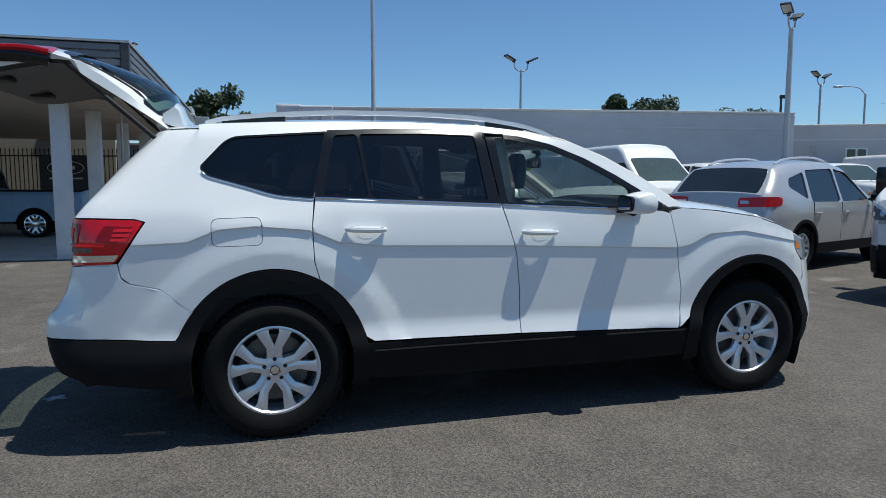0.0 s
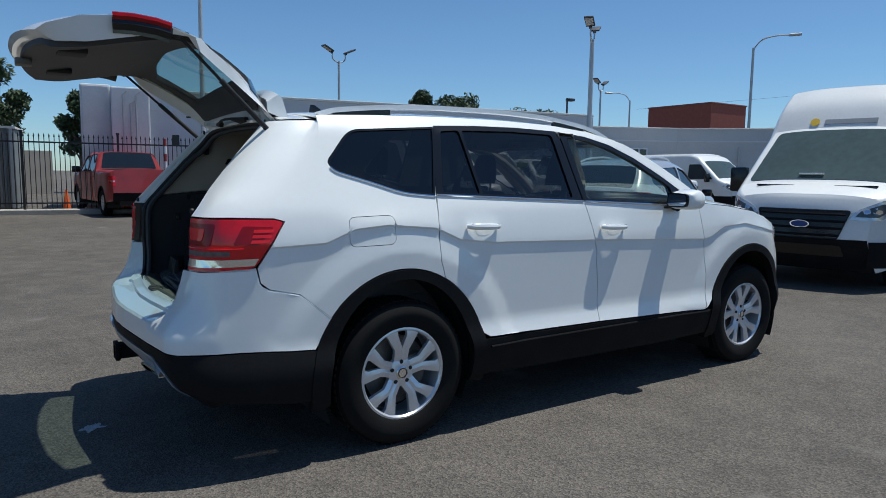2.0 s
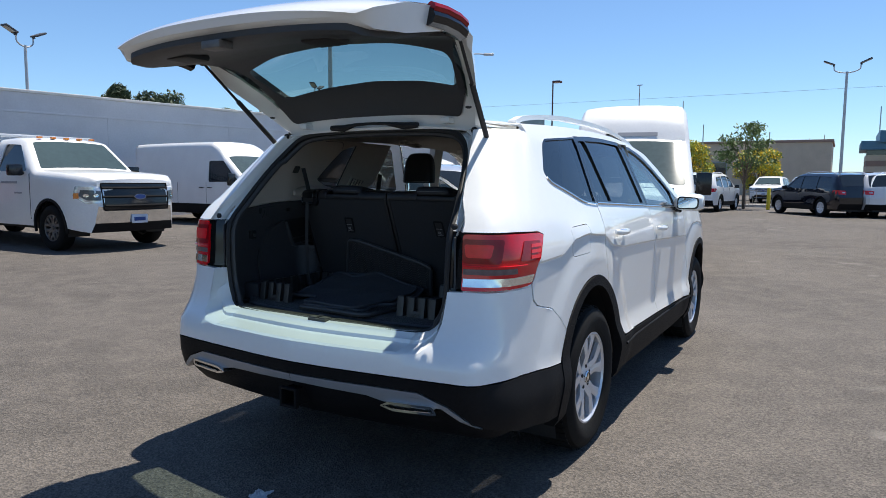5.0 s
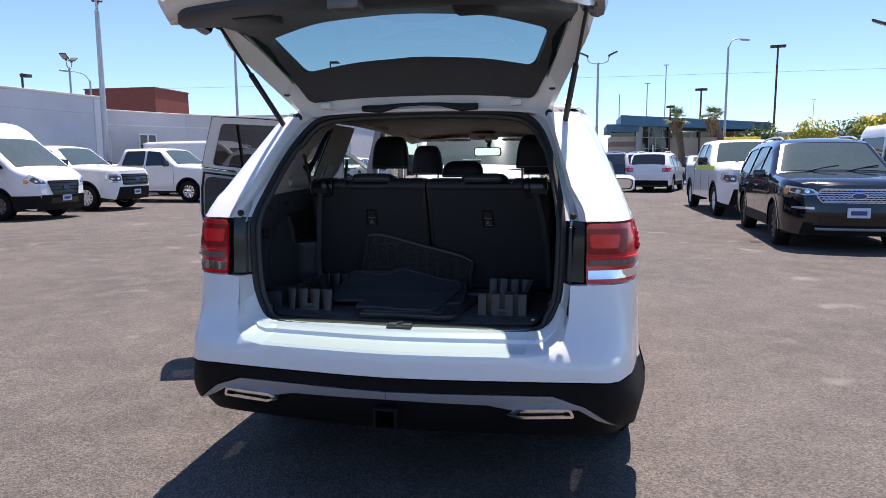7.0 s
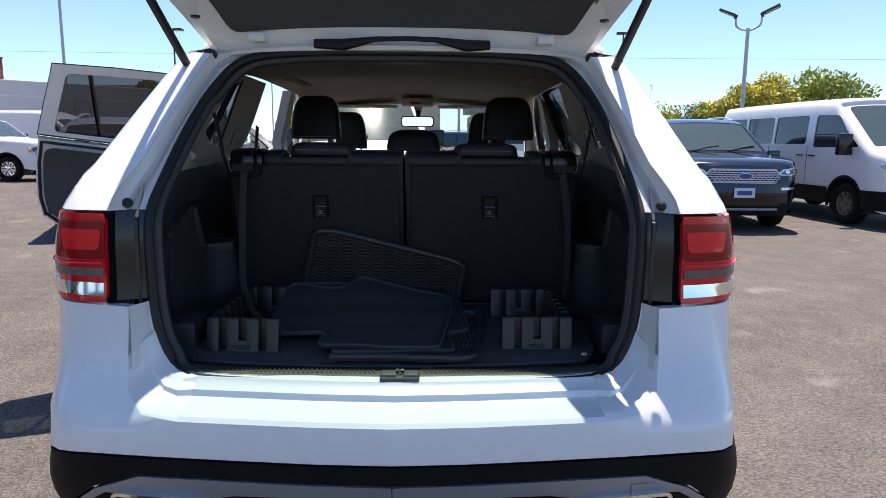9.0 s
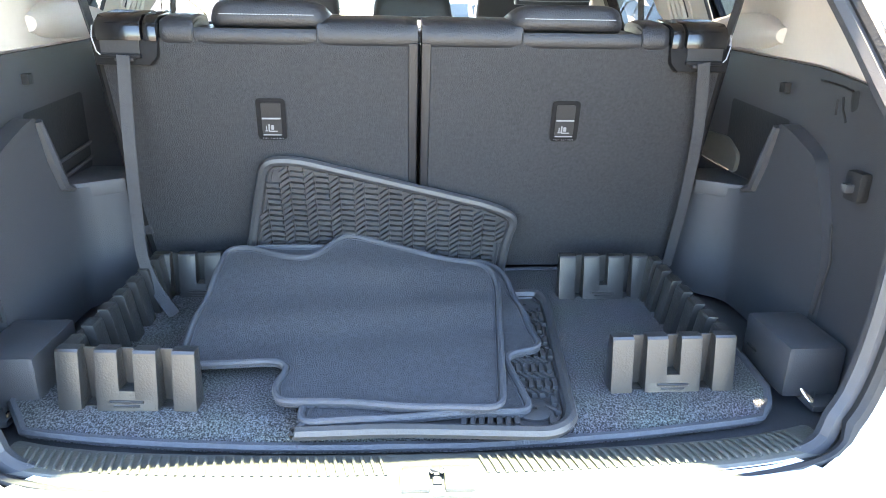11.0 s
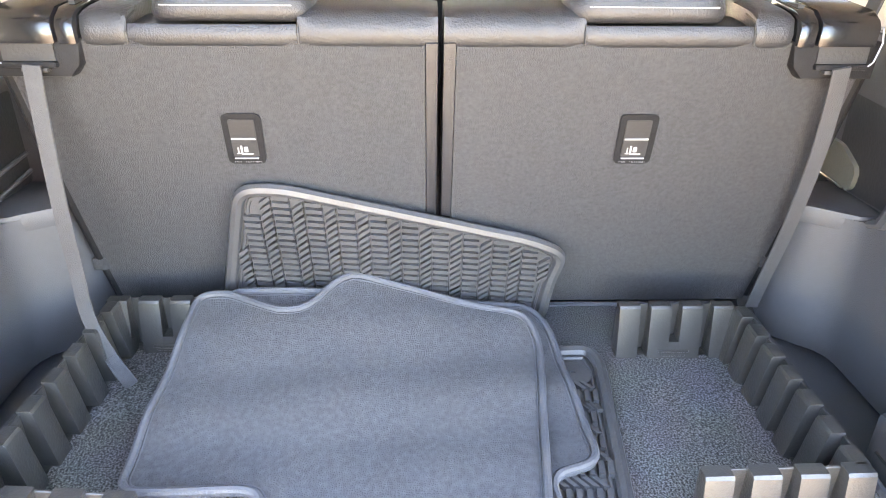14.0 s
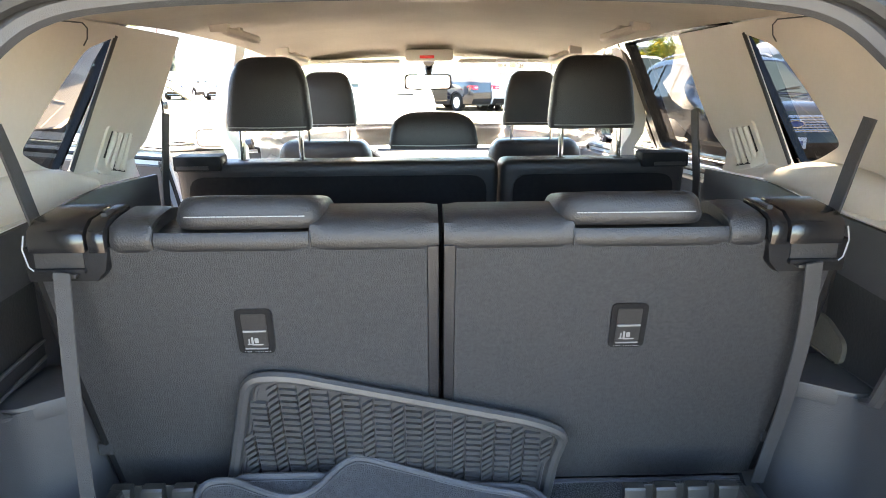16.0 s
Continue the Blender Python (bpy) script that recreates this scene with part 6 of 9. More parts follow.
def head_restraint(name, parent, x, y, z0, z1, w0, w1, th=0.085, posts=True):
    bm = bmesh.new()
    rings = []
    for k in range(14):
        t = 1 - (1 - k / 13) ** 1.6
        z = z0 + (z1 - z0) * t
        w = (w0 + (w1 - w0) * t) / 2 * (1 - 0.30 * (1 - math.sqrt(max(0, 1 - (max(0, t - 0.55) / 0.45) ** 2)))) * (0.96 if k == 0 else 1)
        d = th / 2 * (0.8 + 0.2 * math.sin(math.pi * t)) * (1 - 0.6 * (1 - math.sqrt(max(0, 1 - (max(0, t - 0.70) / 0.30) ** 2))))
        rings.append([bm.verts.new((x + 0.02 * t + d * math.copysign(abs(math.cos(a)) ** 0.45, math.cos(a)), y + w * math.copysign(abs(math.sin(a)) ** 0.35, math.sin(a)), z + 0.010 * t * t * (math.cos(a) ** 2 - 0.5))) for a in [2 * math.pi * i / 24 for i in range(24)]])
    for a, b in zip(rings, rings[1:]):
        for i in range(24):
            bm.faces.new((a[i], a[(i + 1) % 24], b[(i + 1) % 24], b[i]))
    bm.faces.new(rings[0])
    bm.faces.new(rings[-1])
    h = part(name, bm, LEATHER, parent, "black leatherette head restraint", angle=50)
    if posts:
        for o in (-0.085, 0.085):
            part("post", tube([(x, y + o, z0 - 0.11), (x + 0.005, y + o, z0 + 0.02)], 0.0075, 8), CHROME, h, "chrome post")
            part("post_collar", revolve([(0.018, 0), (0.016, 0.008), (0.009, 0.01)], 12, "z", m=Matrix.Translation((x, y + o, z0 - 0.095))), CLAD, h)
    part("stitching", tube([(x - th / 2 - 0.002, y - w0 * 0.45, z0 + 0.012), (x - th / 2 - 0.004, y, z0 + 0.010), (x - th / 2 - 0.002, y + w0 * 0.45, z0 + 0.012)], 0.0018, 5), STITCH, h)
    return h


bench = tagged(new("middle_bench"), "black leatherette middle bench with three head restraints", "car seat")
for y0, y1 in ((-0.735, -0.196), (-0.190, 0.735)):
    b = box(0.545, 0.68, y0, y1, 0.78, 1.285, 0.03, 4)
    for v in b.verts:
        v.co.x += 0.28 * (1.285 - v.co.z) * 0.6
    bb = part("backrest", b, LEATHER, bench, angle=50)
    b = slab(rounded([(y0 + 0.035, 0.80), (y1 - 0.035, 0.80), (y1 - 0.035, 1.245), (y0 + 0.035, 1.245)], 0.05), "x", 0.0, 0.012)
    for v in b.verts:
        v.co.x += 0.538 + 0.168 * (1.285 - v.co.z)
    part("felt_back", b, CLAD, bb, "black backrest panel")
    part("seat_cushion", box(0.60, 1.12, y0, y1, 0.66, 0.90, 0.05, 3), LEATHER, bb)
for s in (-1, 1):
    lt = part("latch_tower", box(0.535, 0.61, min(s * 0.60, s * 0.735), max(s * 0.60, s * 0.735), 1.262, 1.306, 0.008), CLAD, bench)
    part("latch_slot", box(0.531, 0.536, min(s * 0.635, s * 0.725), max(s * 0.635, s * 0.725), 1.268, 1.278), SEAL, lt)
head_restraint("head_restraint", bench, 0.60, 0.467, 1.372, 1.572, 0.245, 0.205)
head_restraint("head_restraint", bench, 0.60, -0.462, 1.372, 1.572, 0.255, 0.215)
head_restraint("head_restraint", bench, 0.60, -0.003, 1.318, 1.415, 0.265, 0.235, 0.09, False)

for s in (-1, 1):
    fs = tagged(new("front_seat"), "black leatherette front bucket seat", "car seat", "front seats")
    b = box(1.50, 1.66, s * 0.455 - 0.235, s * 0.455 + 0.235, 0.70, 1.255, 0.06, 4)
    for v in b.verts:
        v.co.x += 0.22 * (1.255 - v.co.z)
        v.co.y = s * 0.455 + (v.co.y - s * 0.455) * (1 - 0.22 * max(0, v.co.z - 1.05) / 0.2)
    part("backrest", b, LEATHER, fs, angle=50)
    part("seat_cushion", box(1.62, 2.08, s * 0.455 - 0.25, s * 0.455 + 0.25, 0.62, 0.80, 0.05, 3), LEATHER, fs)
    head_restraint("head_restraint", fs, 1.545, s * 0.435, 1.315, 1.535, 0.255, 0.205)
part("centre_console", box(1.35, 2.05, -0.13, 0.13, 0.60, 0.93, 0.03), TRIM_DARK, car, "charcoal centre console")
part("price_sticker", box(2.07, 2.075, 0.52, 0.66, 1.46, 1.50), YELLOWGREEN, car, "yellow paper sticker")

# ---------------------------------------------------------------- things lying in the load bay
def ribbed_wall(name, length, m, parent, height=0.096, ribs=4, web=None):
    """Corrugated plastic wall along +x: hollow uprights that lean back on the -y side, recessed panels between them, a low web joining two."""
    wu = 0.036
    pitch = (length - wu) / (ribs - 1)
    bm = box(0.004, length - 0.004, 0.010, 0.014, 0, height * 0.965, 0.001, 1)
    box(0.004, length - 0.004, -0.012, 0.012, 0.0, 0.004, into=bm)
    bm.transform(m)
    wall = part(name, bm, CRATE, parent, angle=25)
    for k in range(ribs):
        x0 = k * pitch
        b = slab([(-0.022, 0), (0.014, 0), (0.014, height), (-0.004, height), (-0.007, height - 0.004), (-0.020, 0.012)], "x", x0, x0 + wu, bevel=0.0022)
        b.transform(m)
        part("rib", b, CRATE, wall, angle=25)
    if web is not None:
        b = slab([(-0.023, 0), (0.010, 0), (0.010, 0.032), (-0.016, 0.032)], "x", web * pitch + 0.004, (web + 1) * pitch + wu - 0.004, bevel=0.002)
        b.transform(m)
        wb = part("web", b, CRATE, wall, angle=25)
        w0 = web * pitch + pitch / 2 + wu / 2
        for dz, ww in ((0.016, 0.026), (0.009, 0.020)):
            b = box(w0 - ww, w0 + ww, -0.0225, -0.0185, dz - 0.002, dz + 0.002, 0.0008, 1)
            b.transform(m)
            part("embossed_bar", b, CRATE, wb)


quarter = Matrix.Rotation(radians(-90), 4, "Z")
for s, xf, ya, yb, xb, yaw, lab in ((-1, -0.783, 0.304, 0.511, -0.398, 1.0, "black U-shaped plastic cargo divider on the carpet"), (1, -0.798, 0.347, 0.560, -0.372, -4.0, "black U-shaped plastic cargo divider under a belt")):
    cd = tagged(new("cargo_divider"), lab, "cargo divider", "cargo dividers")
    y0 = -ya if s < 0 else yb
    ribbed_wall("front_wall", yb - ya, Matrix.Translation((xf, y0, FZ - 0.003)) @ Matrix.Rotation(radians(yaw), 4, "Z") @ quarter, cd, web=1)
    run = xb - xf - 0.015
    if s < 0:
        ribbed_wall("side_wall", run, Matrix.Translation((xf + 0.012, -(yb - 0.014), FZ - 0.003)) @ Matrix.Rotation(radians(180 - 1.0), 4, "Z") @ Matrix.Translation((-run, 0, 0)), cd, ribs=7)
    else:
        ribbed_wall("side_wall", run, Matrix.Translation((xf + 0.012, yb - 0.018, FZ - 0.003)), cd, ribs=7)
    ribbed_wall("back_wall", 0.195, Matrix.Translation((xb, -0.304 if s < 0 else 0.560, FZ - 0.003)) @ quarter, cd, web=1)


def zigzag(out, flat_circles=()):
    """Raised bars in offset sawtooth rows inside an outline."""
    bars = bmesh.new()
    inner = grow(out, -0.017)
    xs, ys = [p[0] for p in out], [p[1] for p in out]
    y = min(ys)
    while y < max(ys) + 0.04:
        x, k = min(xs), 0
        while x < max(xs):
            wx, up = (0.021, 0.0155) if k % 2 == 0 else (0.030, -0.0035)
            y0 = y + (0.0 if k % 2 == 0 else 0.0155)
            p0, p1 = (x + 0.0012, y0), (x + wx - 0.0012, y0 + up)
            pts = [p0, p1, (p1[0], p1[1] + 0.0090), (p0[0], p0[1] + 0.0090)]
            if all(inside(q, inner) for q in ((x + 0.004, y0 + 0.004), (x + wx - 0.004, y0 + up + 0.004))) and not any((x + wx / 2 - a) ** 2 + (y0 - b) ** 2 < 0.034 ** 2 for a, b in flat_circles):
                lo = [bars.verts.new((q[0], q[1], 0.005)) for q in pts]
                c = sum((Vector(q) for q in pts), Vector((0, 0))) / 4
                hi = [bars.verts.new((c.x + (q[0] - c.x) * 0.93, c.y + (q[1] - c.y) * 0.84, 0.0140)) for q in pts]
                bars.faces.new(hi)
                for i in range(4):
                    bars.faces.new((lo[i], lo[(i + 1) % 4], hi[(i + 1) % 4], hi[i]))
            x += wx
            k += 1
        y += 0.0132
    return bars


def rubber_mat(label, out, m, flat_circles=()):
    """Rubber floor mat with a raised lip, a groove and a relief of bars."""
    t = thing("rubber_mat", m, label, "floor mat", "rubber mats")
    part("base", slab(out, "z", 0, 0.006), RUBMAT, t)
    part("lip", tube([(p[0], p[1], 0.009) for p in resample(grow(out, -0.006), 0.02)], 0.0105, 8, closed=True), RUBMAT, t)
    part("inner_groove", tube([(p[0], p[1], 0.006) for p in resample(grow(out, -0.022), 0.02)], 0.0035, 6, closed=True), RUBMAT, t)
    tagged(part("zigzag_relief", zigzag(out, flat_circles), RUBMAT, t, smooth=False), kind="stuff")
    for a, b in flat_circles:
        part("fixing_disc", revolve([(0.030, 0.006), (0.030, 0.0105), (0.027, 0.012), (0.005, 0.012), (0.005, 0.008)], 24, "z", m=Matrix.Translation((a, b, 0))), RUBMAT, t)


# leaning on the seat back: x to the car's right, y up the slope
upv = Vector((-0.26, 0, 1.0)).normalized()
ax = Vector((0, -1, 0))
nv = ax.cross(upv).normalized()
lean_m = Matrix(((ax.x, upv.x, nv.x, -0.291), (ax.y, upv.y, nv.y, 0.396), (ax.z, upv.z, nv.z, 0.767), (0, 0, 0, 1)))
rubber_mat("black rubber mat leaning on the seat back", rounded([(0.003, 0.0), (0.592, 0.0), (0.600, 0.10), (0.618, 0.165), (0.555, 0.196), (0.145, 0.304), (0.078, 0.302)], [0.02, 0.02, 0.10, 0.045, 0.05, 0.04, 0.06], 6), lean_m)
flat_m = pose(-0.918, 0.20, FZ + 0.001)
rubber_mat("black rubber mat lying on the cargo carpet", rounded([(0.0, 0.0), (0.028, -0.02), (0.50, -0.05), (0.513, -0.462), (0.47, -0.474), (0.02, -0.424), (-0.012, -0.385), (0.004, -0.15)], [0.03, 0.02, 0.03, 0.035, 0.04, 0.03, 0.03, 0.05], 6), flat_m, ((0.055, -0.366), (0.442, -0.418)))


def carpet_mat(label, pts, radius, zf):
    t = tagged(new("carpet_mat"), label, "floor mat", "carpet mats")
    out = rounded(pts, radius, 5)
    part("carpet_surface", sheet(out, mat_surface(zf), step=0.018, rim=-0.007), MATBLUE, t, "dark blue pile", angle=60)
    part("edge_binding", tube([Vector((p[0], p[1], zf(*p) + 0.001)) for p in resample(grow(out, -0.004), 0.012)], 0.0058, 8, closed=True), BIND, t, "stitched blue-grey binding")
    part("inner_stitch", tube([Vector((p[0], p[1], zf(*p) + 0.0006)) for p in resample(grow(out, -0.0125), 0.015)], 0.0011, 5, closed=True), BIND, t)
    return t


def pile(x, y, lift):
    """Height of the heap of mats: it climbs against the leaning mat and lies lower towards the car's right."""
    r = interp(y, [-0.2, 0.05, 0.15, 0.39], [0.025, 0.07, 0.09, 0.09])
    wave = 0.0035 * math.sin(x * 42 + 5 * y) * max(0.0, min(1.0, (x + 0.80) * 6)) + 0.0015 * math.sin(y * 31 + x * 17)
    return FZ + 0.028 + lift + r * max(0.0, (x + 0.72) / 0.38) ** 1.6 + wave


carpet_mat("dark blue carpet mat with notched corners on the pile",
           [(-0.372, 0.408), (-0.363, 0.355), (-0.422, 0.235), (-0.320, 0.165), (-0.370, -0.152), (-0.440, -0.171), (-0.722, -0.139), (-0.895, -0.118), (-0.857, 0.225), (-0.815, 0.238), (-0.742, 0.222), (-0.742, 0.410), (-0.62, 0.418)],
           [0.03, 0.05, 0.05, 0.05, 0.05, 0.06, 0.1, 0.04, 0.03, 0.03, 0.045, 0.03, 0.1], lambda x, y: pile(x, y, 0.0))
carpet_mat("dark blue carpet mat under another mat",
           [(-0.352, 0.36), (-0.356, 0.10), (-0.326, -0.165), (-0.40, -0.196), (-0.600, -0.211), (-0.690, -0.216), (-0.714, -0.146), (-0.760, -0.150), (-0.886, -0.166), (-0.886, -0.06), (-0.907, 0.189), (-0.84, 0.188), (-0.70, 0.17), (-0.66, 0.33)],
           [0.03, 0.1, 0.05, 0.08, 0.1, 0.03, 0.03, 0.06, 0.035, 0.05, 0.035, 0.03, 0.03, 0.03], lambda x, y: pile(x, y, -0.009))

# ---------------------------------------------------------------- parked vehicles
HEAD_DARK = mat("smoked_lamp_interior", (0.10, 0.11, 0.12), 0.15, metal=0.3, vary=0.2, scale=20)


def auto(name, label, category, m, spec, paint, group="", wheels=True, small=True):
    """A parked vehicle from a side profile. Local x points forwards from the front axle, z up.
    spec: top (x, z, part, material or None for paint), wb, hw, belt, tumble, windows, arch, tyre, and extras."""
    t = thing(name, m, label, category, group)
    hw, belt_z, tum = spec["hw"], spec["belt"], spec["tumble"]
    top = []
    raw = spec["top"]
    for k, q in enumerate(raw):
        top.append(q)
        if k + 1 < len(raw) and q[2] not in ("windscreen", "rear_window", "cab_back"):
            before = raw[k - 1] if k and raw[k - 1][2] == q[2] else q
            after = raw[k + 2] if k + 2 < len(raw) and raw[k + 1][2] == q[2] else raw[k + 1]
            for t4 in (0.25, 0.5, 0.75):
                x, z = (0.5 * (2 * b + (c - a) * t4 + (2 * a - 5 * b + 4 * c - d) * t4 * t4 + (3 * b - a - 3 * c + d) * t4 ** 3) for a, b, c, d in zip(before[:2], q[:2], raw[k + 1][:2], after[:2]))
                top.append((x, z, q[2], q[3]))
    upper = sorted((q[0], q[1]) for q in top if q[1] > 0.62 * belt_z)
    ux, uz = [q[0] for q in upper], [q[1] for q in upper]
    x_front, x_rear = max(p[0] for p in top), min(p[0] for p in top)

    def edge(x, z, d=0.0):
        y = hw - tum * max(0.0, z - belt_z) - 0.10 * max(0.0, 0.55 - z)
        y -= 0.30 * max(0.0, 1 - (x_front - x) / 0.55) ** 2.2 + 0.10 * max(0.0, 1 - (x - x_rear) / 0.40) ** 2
        h = interp(x, ux, uz) - z
        if h < 0.13 and z > 0.8 * belt_z:
            y -= 0.075 * (1 - max(0.0, h) / 0.13) ** 2
        return y - d

    def shoulder(u):
        zt = interp(u, ux, uz)
        return (zt - 0.025, zt - 0.06, zt - 0.12) if zt > belt_z * 0.8 else (None, None, None)

    R = spec["arch"]
    ty = spec["tyre"]
    hubs = ((0.0, ty), (-spec["wb"], ty))
    zb = spec["sill"]
    outline = [(p[0], p[1]) for p in top]
    a = math.asin(max(-0.9, (zb - ty) / R))
    for k, (hx, hz) in enumerate(hubs[::-1]):
        outline += [(hx + R * math.cos(math.pi - a - (math.pi - 2 * a) * i / 14), hz + R * math.sin(math.pi - a - (math.pi - 2 * a) * i / 14)) for i in range(15)]
    wins = [rounded(w, spec.get("wr", 0.05)) for w in spec["windows"]]
    for s in (-1, 1):
        def f(u, v, d, s=s):
            return Vector((u, s * edge(u, v, d), v))
        side = part("body_side", sheet(outline, f, holes=wins, step=0.16, rim=0.02, rows=(shoulder,)), paint, t, angle=40)
        for w in wins:
            part("side_window", sheet(grow(w, 0.01), f, step=0.3, off=0.018), GLASS_BLACK, side, "dark side window")
        for hx, hz in hubs:
            o = [(hx + (R + 0.045) * math.cos(q), hz + (R + 0.045) * math.sin(q)) for q in [math.pi * (1.05 - 1.1 * i / 18) for i in range(19)]]
            i_ = [(hx + (R - 0.004) * math.cos(q), hz + (R - 0.004) * math.sin(q)) for q in [math.pi * (-0.05 + 1.1 * i / 18) for i in range(19)]]
            if spec.get("clad", True):
                part("arch_trim", sheet(o + i_, f, step=0.1, off=-0.008, rim=0.03), spec.get("trim", CLAD), side)
            if wheels:
                rot = Matrix.Rotation(math.pi, 4, "Z") if s > 0 else pose(0, 0, 0)
                wheel(t, Matrix.Translation((hx, s * (edge(hx, 0.5) - 0.02), hz)) @ rot, rim_r=spec.get("rim", 0.23), tyre_r=ty, width=0.24, spokes=spec.get("spokes", 6), alloy=spec.get("alloy", ALLOY), detail=False)
            # dark wheel house
            bm = bmesh.new()
            ro = [(hx + R * 1.0 * math.cos(q), hz + R * math.sin(q)) for q in [math.pi * (-0.1 + 1.2 * i / 12) for i in range(13)]]
            va = [bm.verts.new((p[0], s * (hw - 0.06), p[1])) for p in ro]
            vb = [bm.verts.new((p[0], s * (hw - 0.45), p[1])) for p in ro]
            for k in range(12):
                bm.faces.new((va[k], va[k + 1], vb[k + 1], vb[k]))
            bm.faces.new(vb)
            part("wheel_house", bm, SEAL, side)
        if "low" in spec:
            z0, z1 = spec["low"]
            part("sill_cladding", sheet([(-R - 0.02, z1), (-spec["wb"] + R + 0.02, z1), (-spec["wb"] + R + 0.02, z0), (-R - 0.02, z0)], f, step=0.2, off=-0.012, rim=0.02), CLAD, side, "black lower cladding")
        if "wrap" in spec:
            zt = spec["wrap"]
            a0 = math.asin(min(0.95, (zt - ty) / (R + 0.03)))
            arc = [((R + 0.03) * math.cos(q), ty + (R + 0.03) * math.sin(q)) for q in np.linspace(a0, -0.12, 7)]
            part("bumper_wrap", sheet(arc + [(x_front - 0.03, 0.30), (x_front - 0.012, zt)], f, step=0.1, off=-0.008, rim=0.015), CLAD, side, "black bumper corner")
        for x in spec.get("gaps", ()):
            part("door_gap", tube([f(x, zb + 0.12, -0.001), f(x, belt_z, -0.001), f(x + spec.get("lean", 0.0), belt_z + 0.02, -0.001)], 0.006, 5), SEAL, side)
        for x in spec.get("handles", ()):
            part("door_handle", tube([f(x - 0.09, belt_z - 0.14, -0.012), f(x, belt_z - 0.14, -0.028), f(x + 0.09, belt_z - 0.14, -0.012)], 0.014, 6), spec.get("handle_mat", paint), side)
        mx, mz, mw, mh = spec["mirror"]
        mo = part("door_mirror", box(mx - 0.05, mx + 0.06, s * (hw + 0.02), s * (hw + 0.02 + mw), mz, mz + mh, 0.03) if s > 0 else box(mx - 0.05, mx + 0.06, -(hw + 0.02 + mw), -(hw + 0.02), mz, mz + mh, 0.03), spec.get("mirror_mat", TRIM), t, "door mirror")
        part("mirror_arm", tube([(mx, s * (hw - 0.08), mz + 0.03), (mx, s * (hw + 0.05), mz + 0.05)], 0.022, 6), TRIM, mo)
    # skin across the vehicle
    i = 0
    while i < len(top) - 1:
        nm, mt = top[i][2], top[i][3]
        j = i
        while j < len(top) - 1 and top[j][2] == nm:
            j += 1
        pts = [top[k][:2] for k in range(i, j + 1)]
        bm = bmesh.new()
        rows = []
        for x, z in pts:
            y = edge(x, z)
            row = []
            for k in range(15):
                q = -1 + k / 7
                cr = spec.get("crown", 0.035)
                bulge = (1 - q * q) * (0.11 * max(0.0, min(1.0, 1 - (x_front - x) / 0.55)) - (0.025 if x < x_rear + 0.3 else 0))
                row.append(bm.verts.new((x + bulge, y * q, z + (cr * (1 - abs(q) ** 3) if z > belt_z * 0.85 and z > 0.9 else 0.0))))
            rows.append(row)
        for r0, r1 in zip(rows, rows[1:]):
            for k in range(14):
                bm.faces.new((r0[k], r0[k + 1], r1[k + 1], r1[k]))
        if nm in ("windscreen", "rear_window", "cab_back") and mt is not None:
            surround = part(nm + "_surround", bm, paint, t, angle=32)
            (xa, za), (xb, zb2) = pts[0], pts[-1]
            nrm = Vector((za - zb2, 0, xa - xb)) * (1 if nm == "windscreen" else -1)
            nrm = Vector((abs(zb2 - za), 0, abs(xb - xa))).normalized()
            if nm != "windscreen":
                nrm.x = -nrm.x
            def pane(u, v, d, rows=rows):
                x, z = xa + (xb - xa) * v, za + (zb2 - za) * v
                y = edge(x, z)
                cr = spec.get("crown", 0.035) * (1 - abs(u) ** 3)
                bend = lambda xx: 0.11 * max(0.0, min(1.0, 1 - (x_front - xx) / 0.55)) - (0.025 if xx < x_rear + 0.3 else 0)
                b = bend(xa) + (bend(xb) - bend(xa)) * v
                return Vector((x + b * (1 - u * u), y * u, z + cr)) + nrm * (0.006 - d)
            o = rounded([(-0.94, 0.04), (0.94, 0.04), (0.91, 0.95), (-0.91, 0.95)], 0.07, 4)
            part(nm, sheet(o, pane, step=0.12, rim=0.01), mt, surround, "tinted glass")
        else:
            part(nm, bm, mt or paint, t, angle=32)
        i = j
    part("underside", box(x_rear + 0.15, x_front - 0.15, -hw + 0.30, hw - 0.30, zb - 0.08, zb + 0.25), SEAL, t, smooth=False)
    # face: lamps, grille, badge laid on the nose
    prof = sorted({z: x for x, z, *_ in top if x > 0.40}.items())
    fz, fx = [q[0] for q in prof], [q[1] for q in prof]

    def face(u, v, d):
        x = interp(v, fz, fx)
        w = edge(x, v)
        if abs(u) < w:
            k = max(0.0, min(1.0, 1 - (x_front - x) / 0.55))
            return Vector((x + 0.11 * k * (1 - (u / w) ** 2) - d, u, v))
        e = min(1.0, max(0.0, (hw - abs(u)) / 0.30)) ** (1 / 2.2)
        return Vector((min(x, x_front - 0.55 * (1 - e)) - d, u + math.copysign(-d * 0.6, u), v))

    def flip(pts, sg):
        return [(sg * y, z) for y, z in pts]
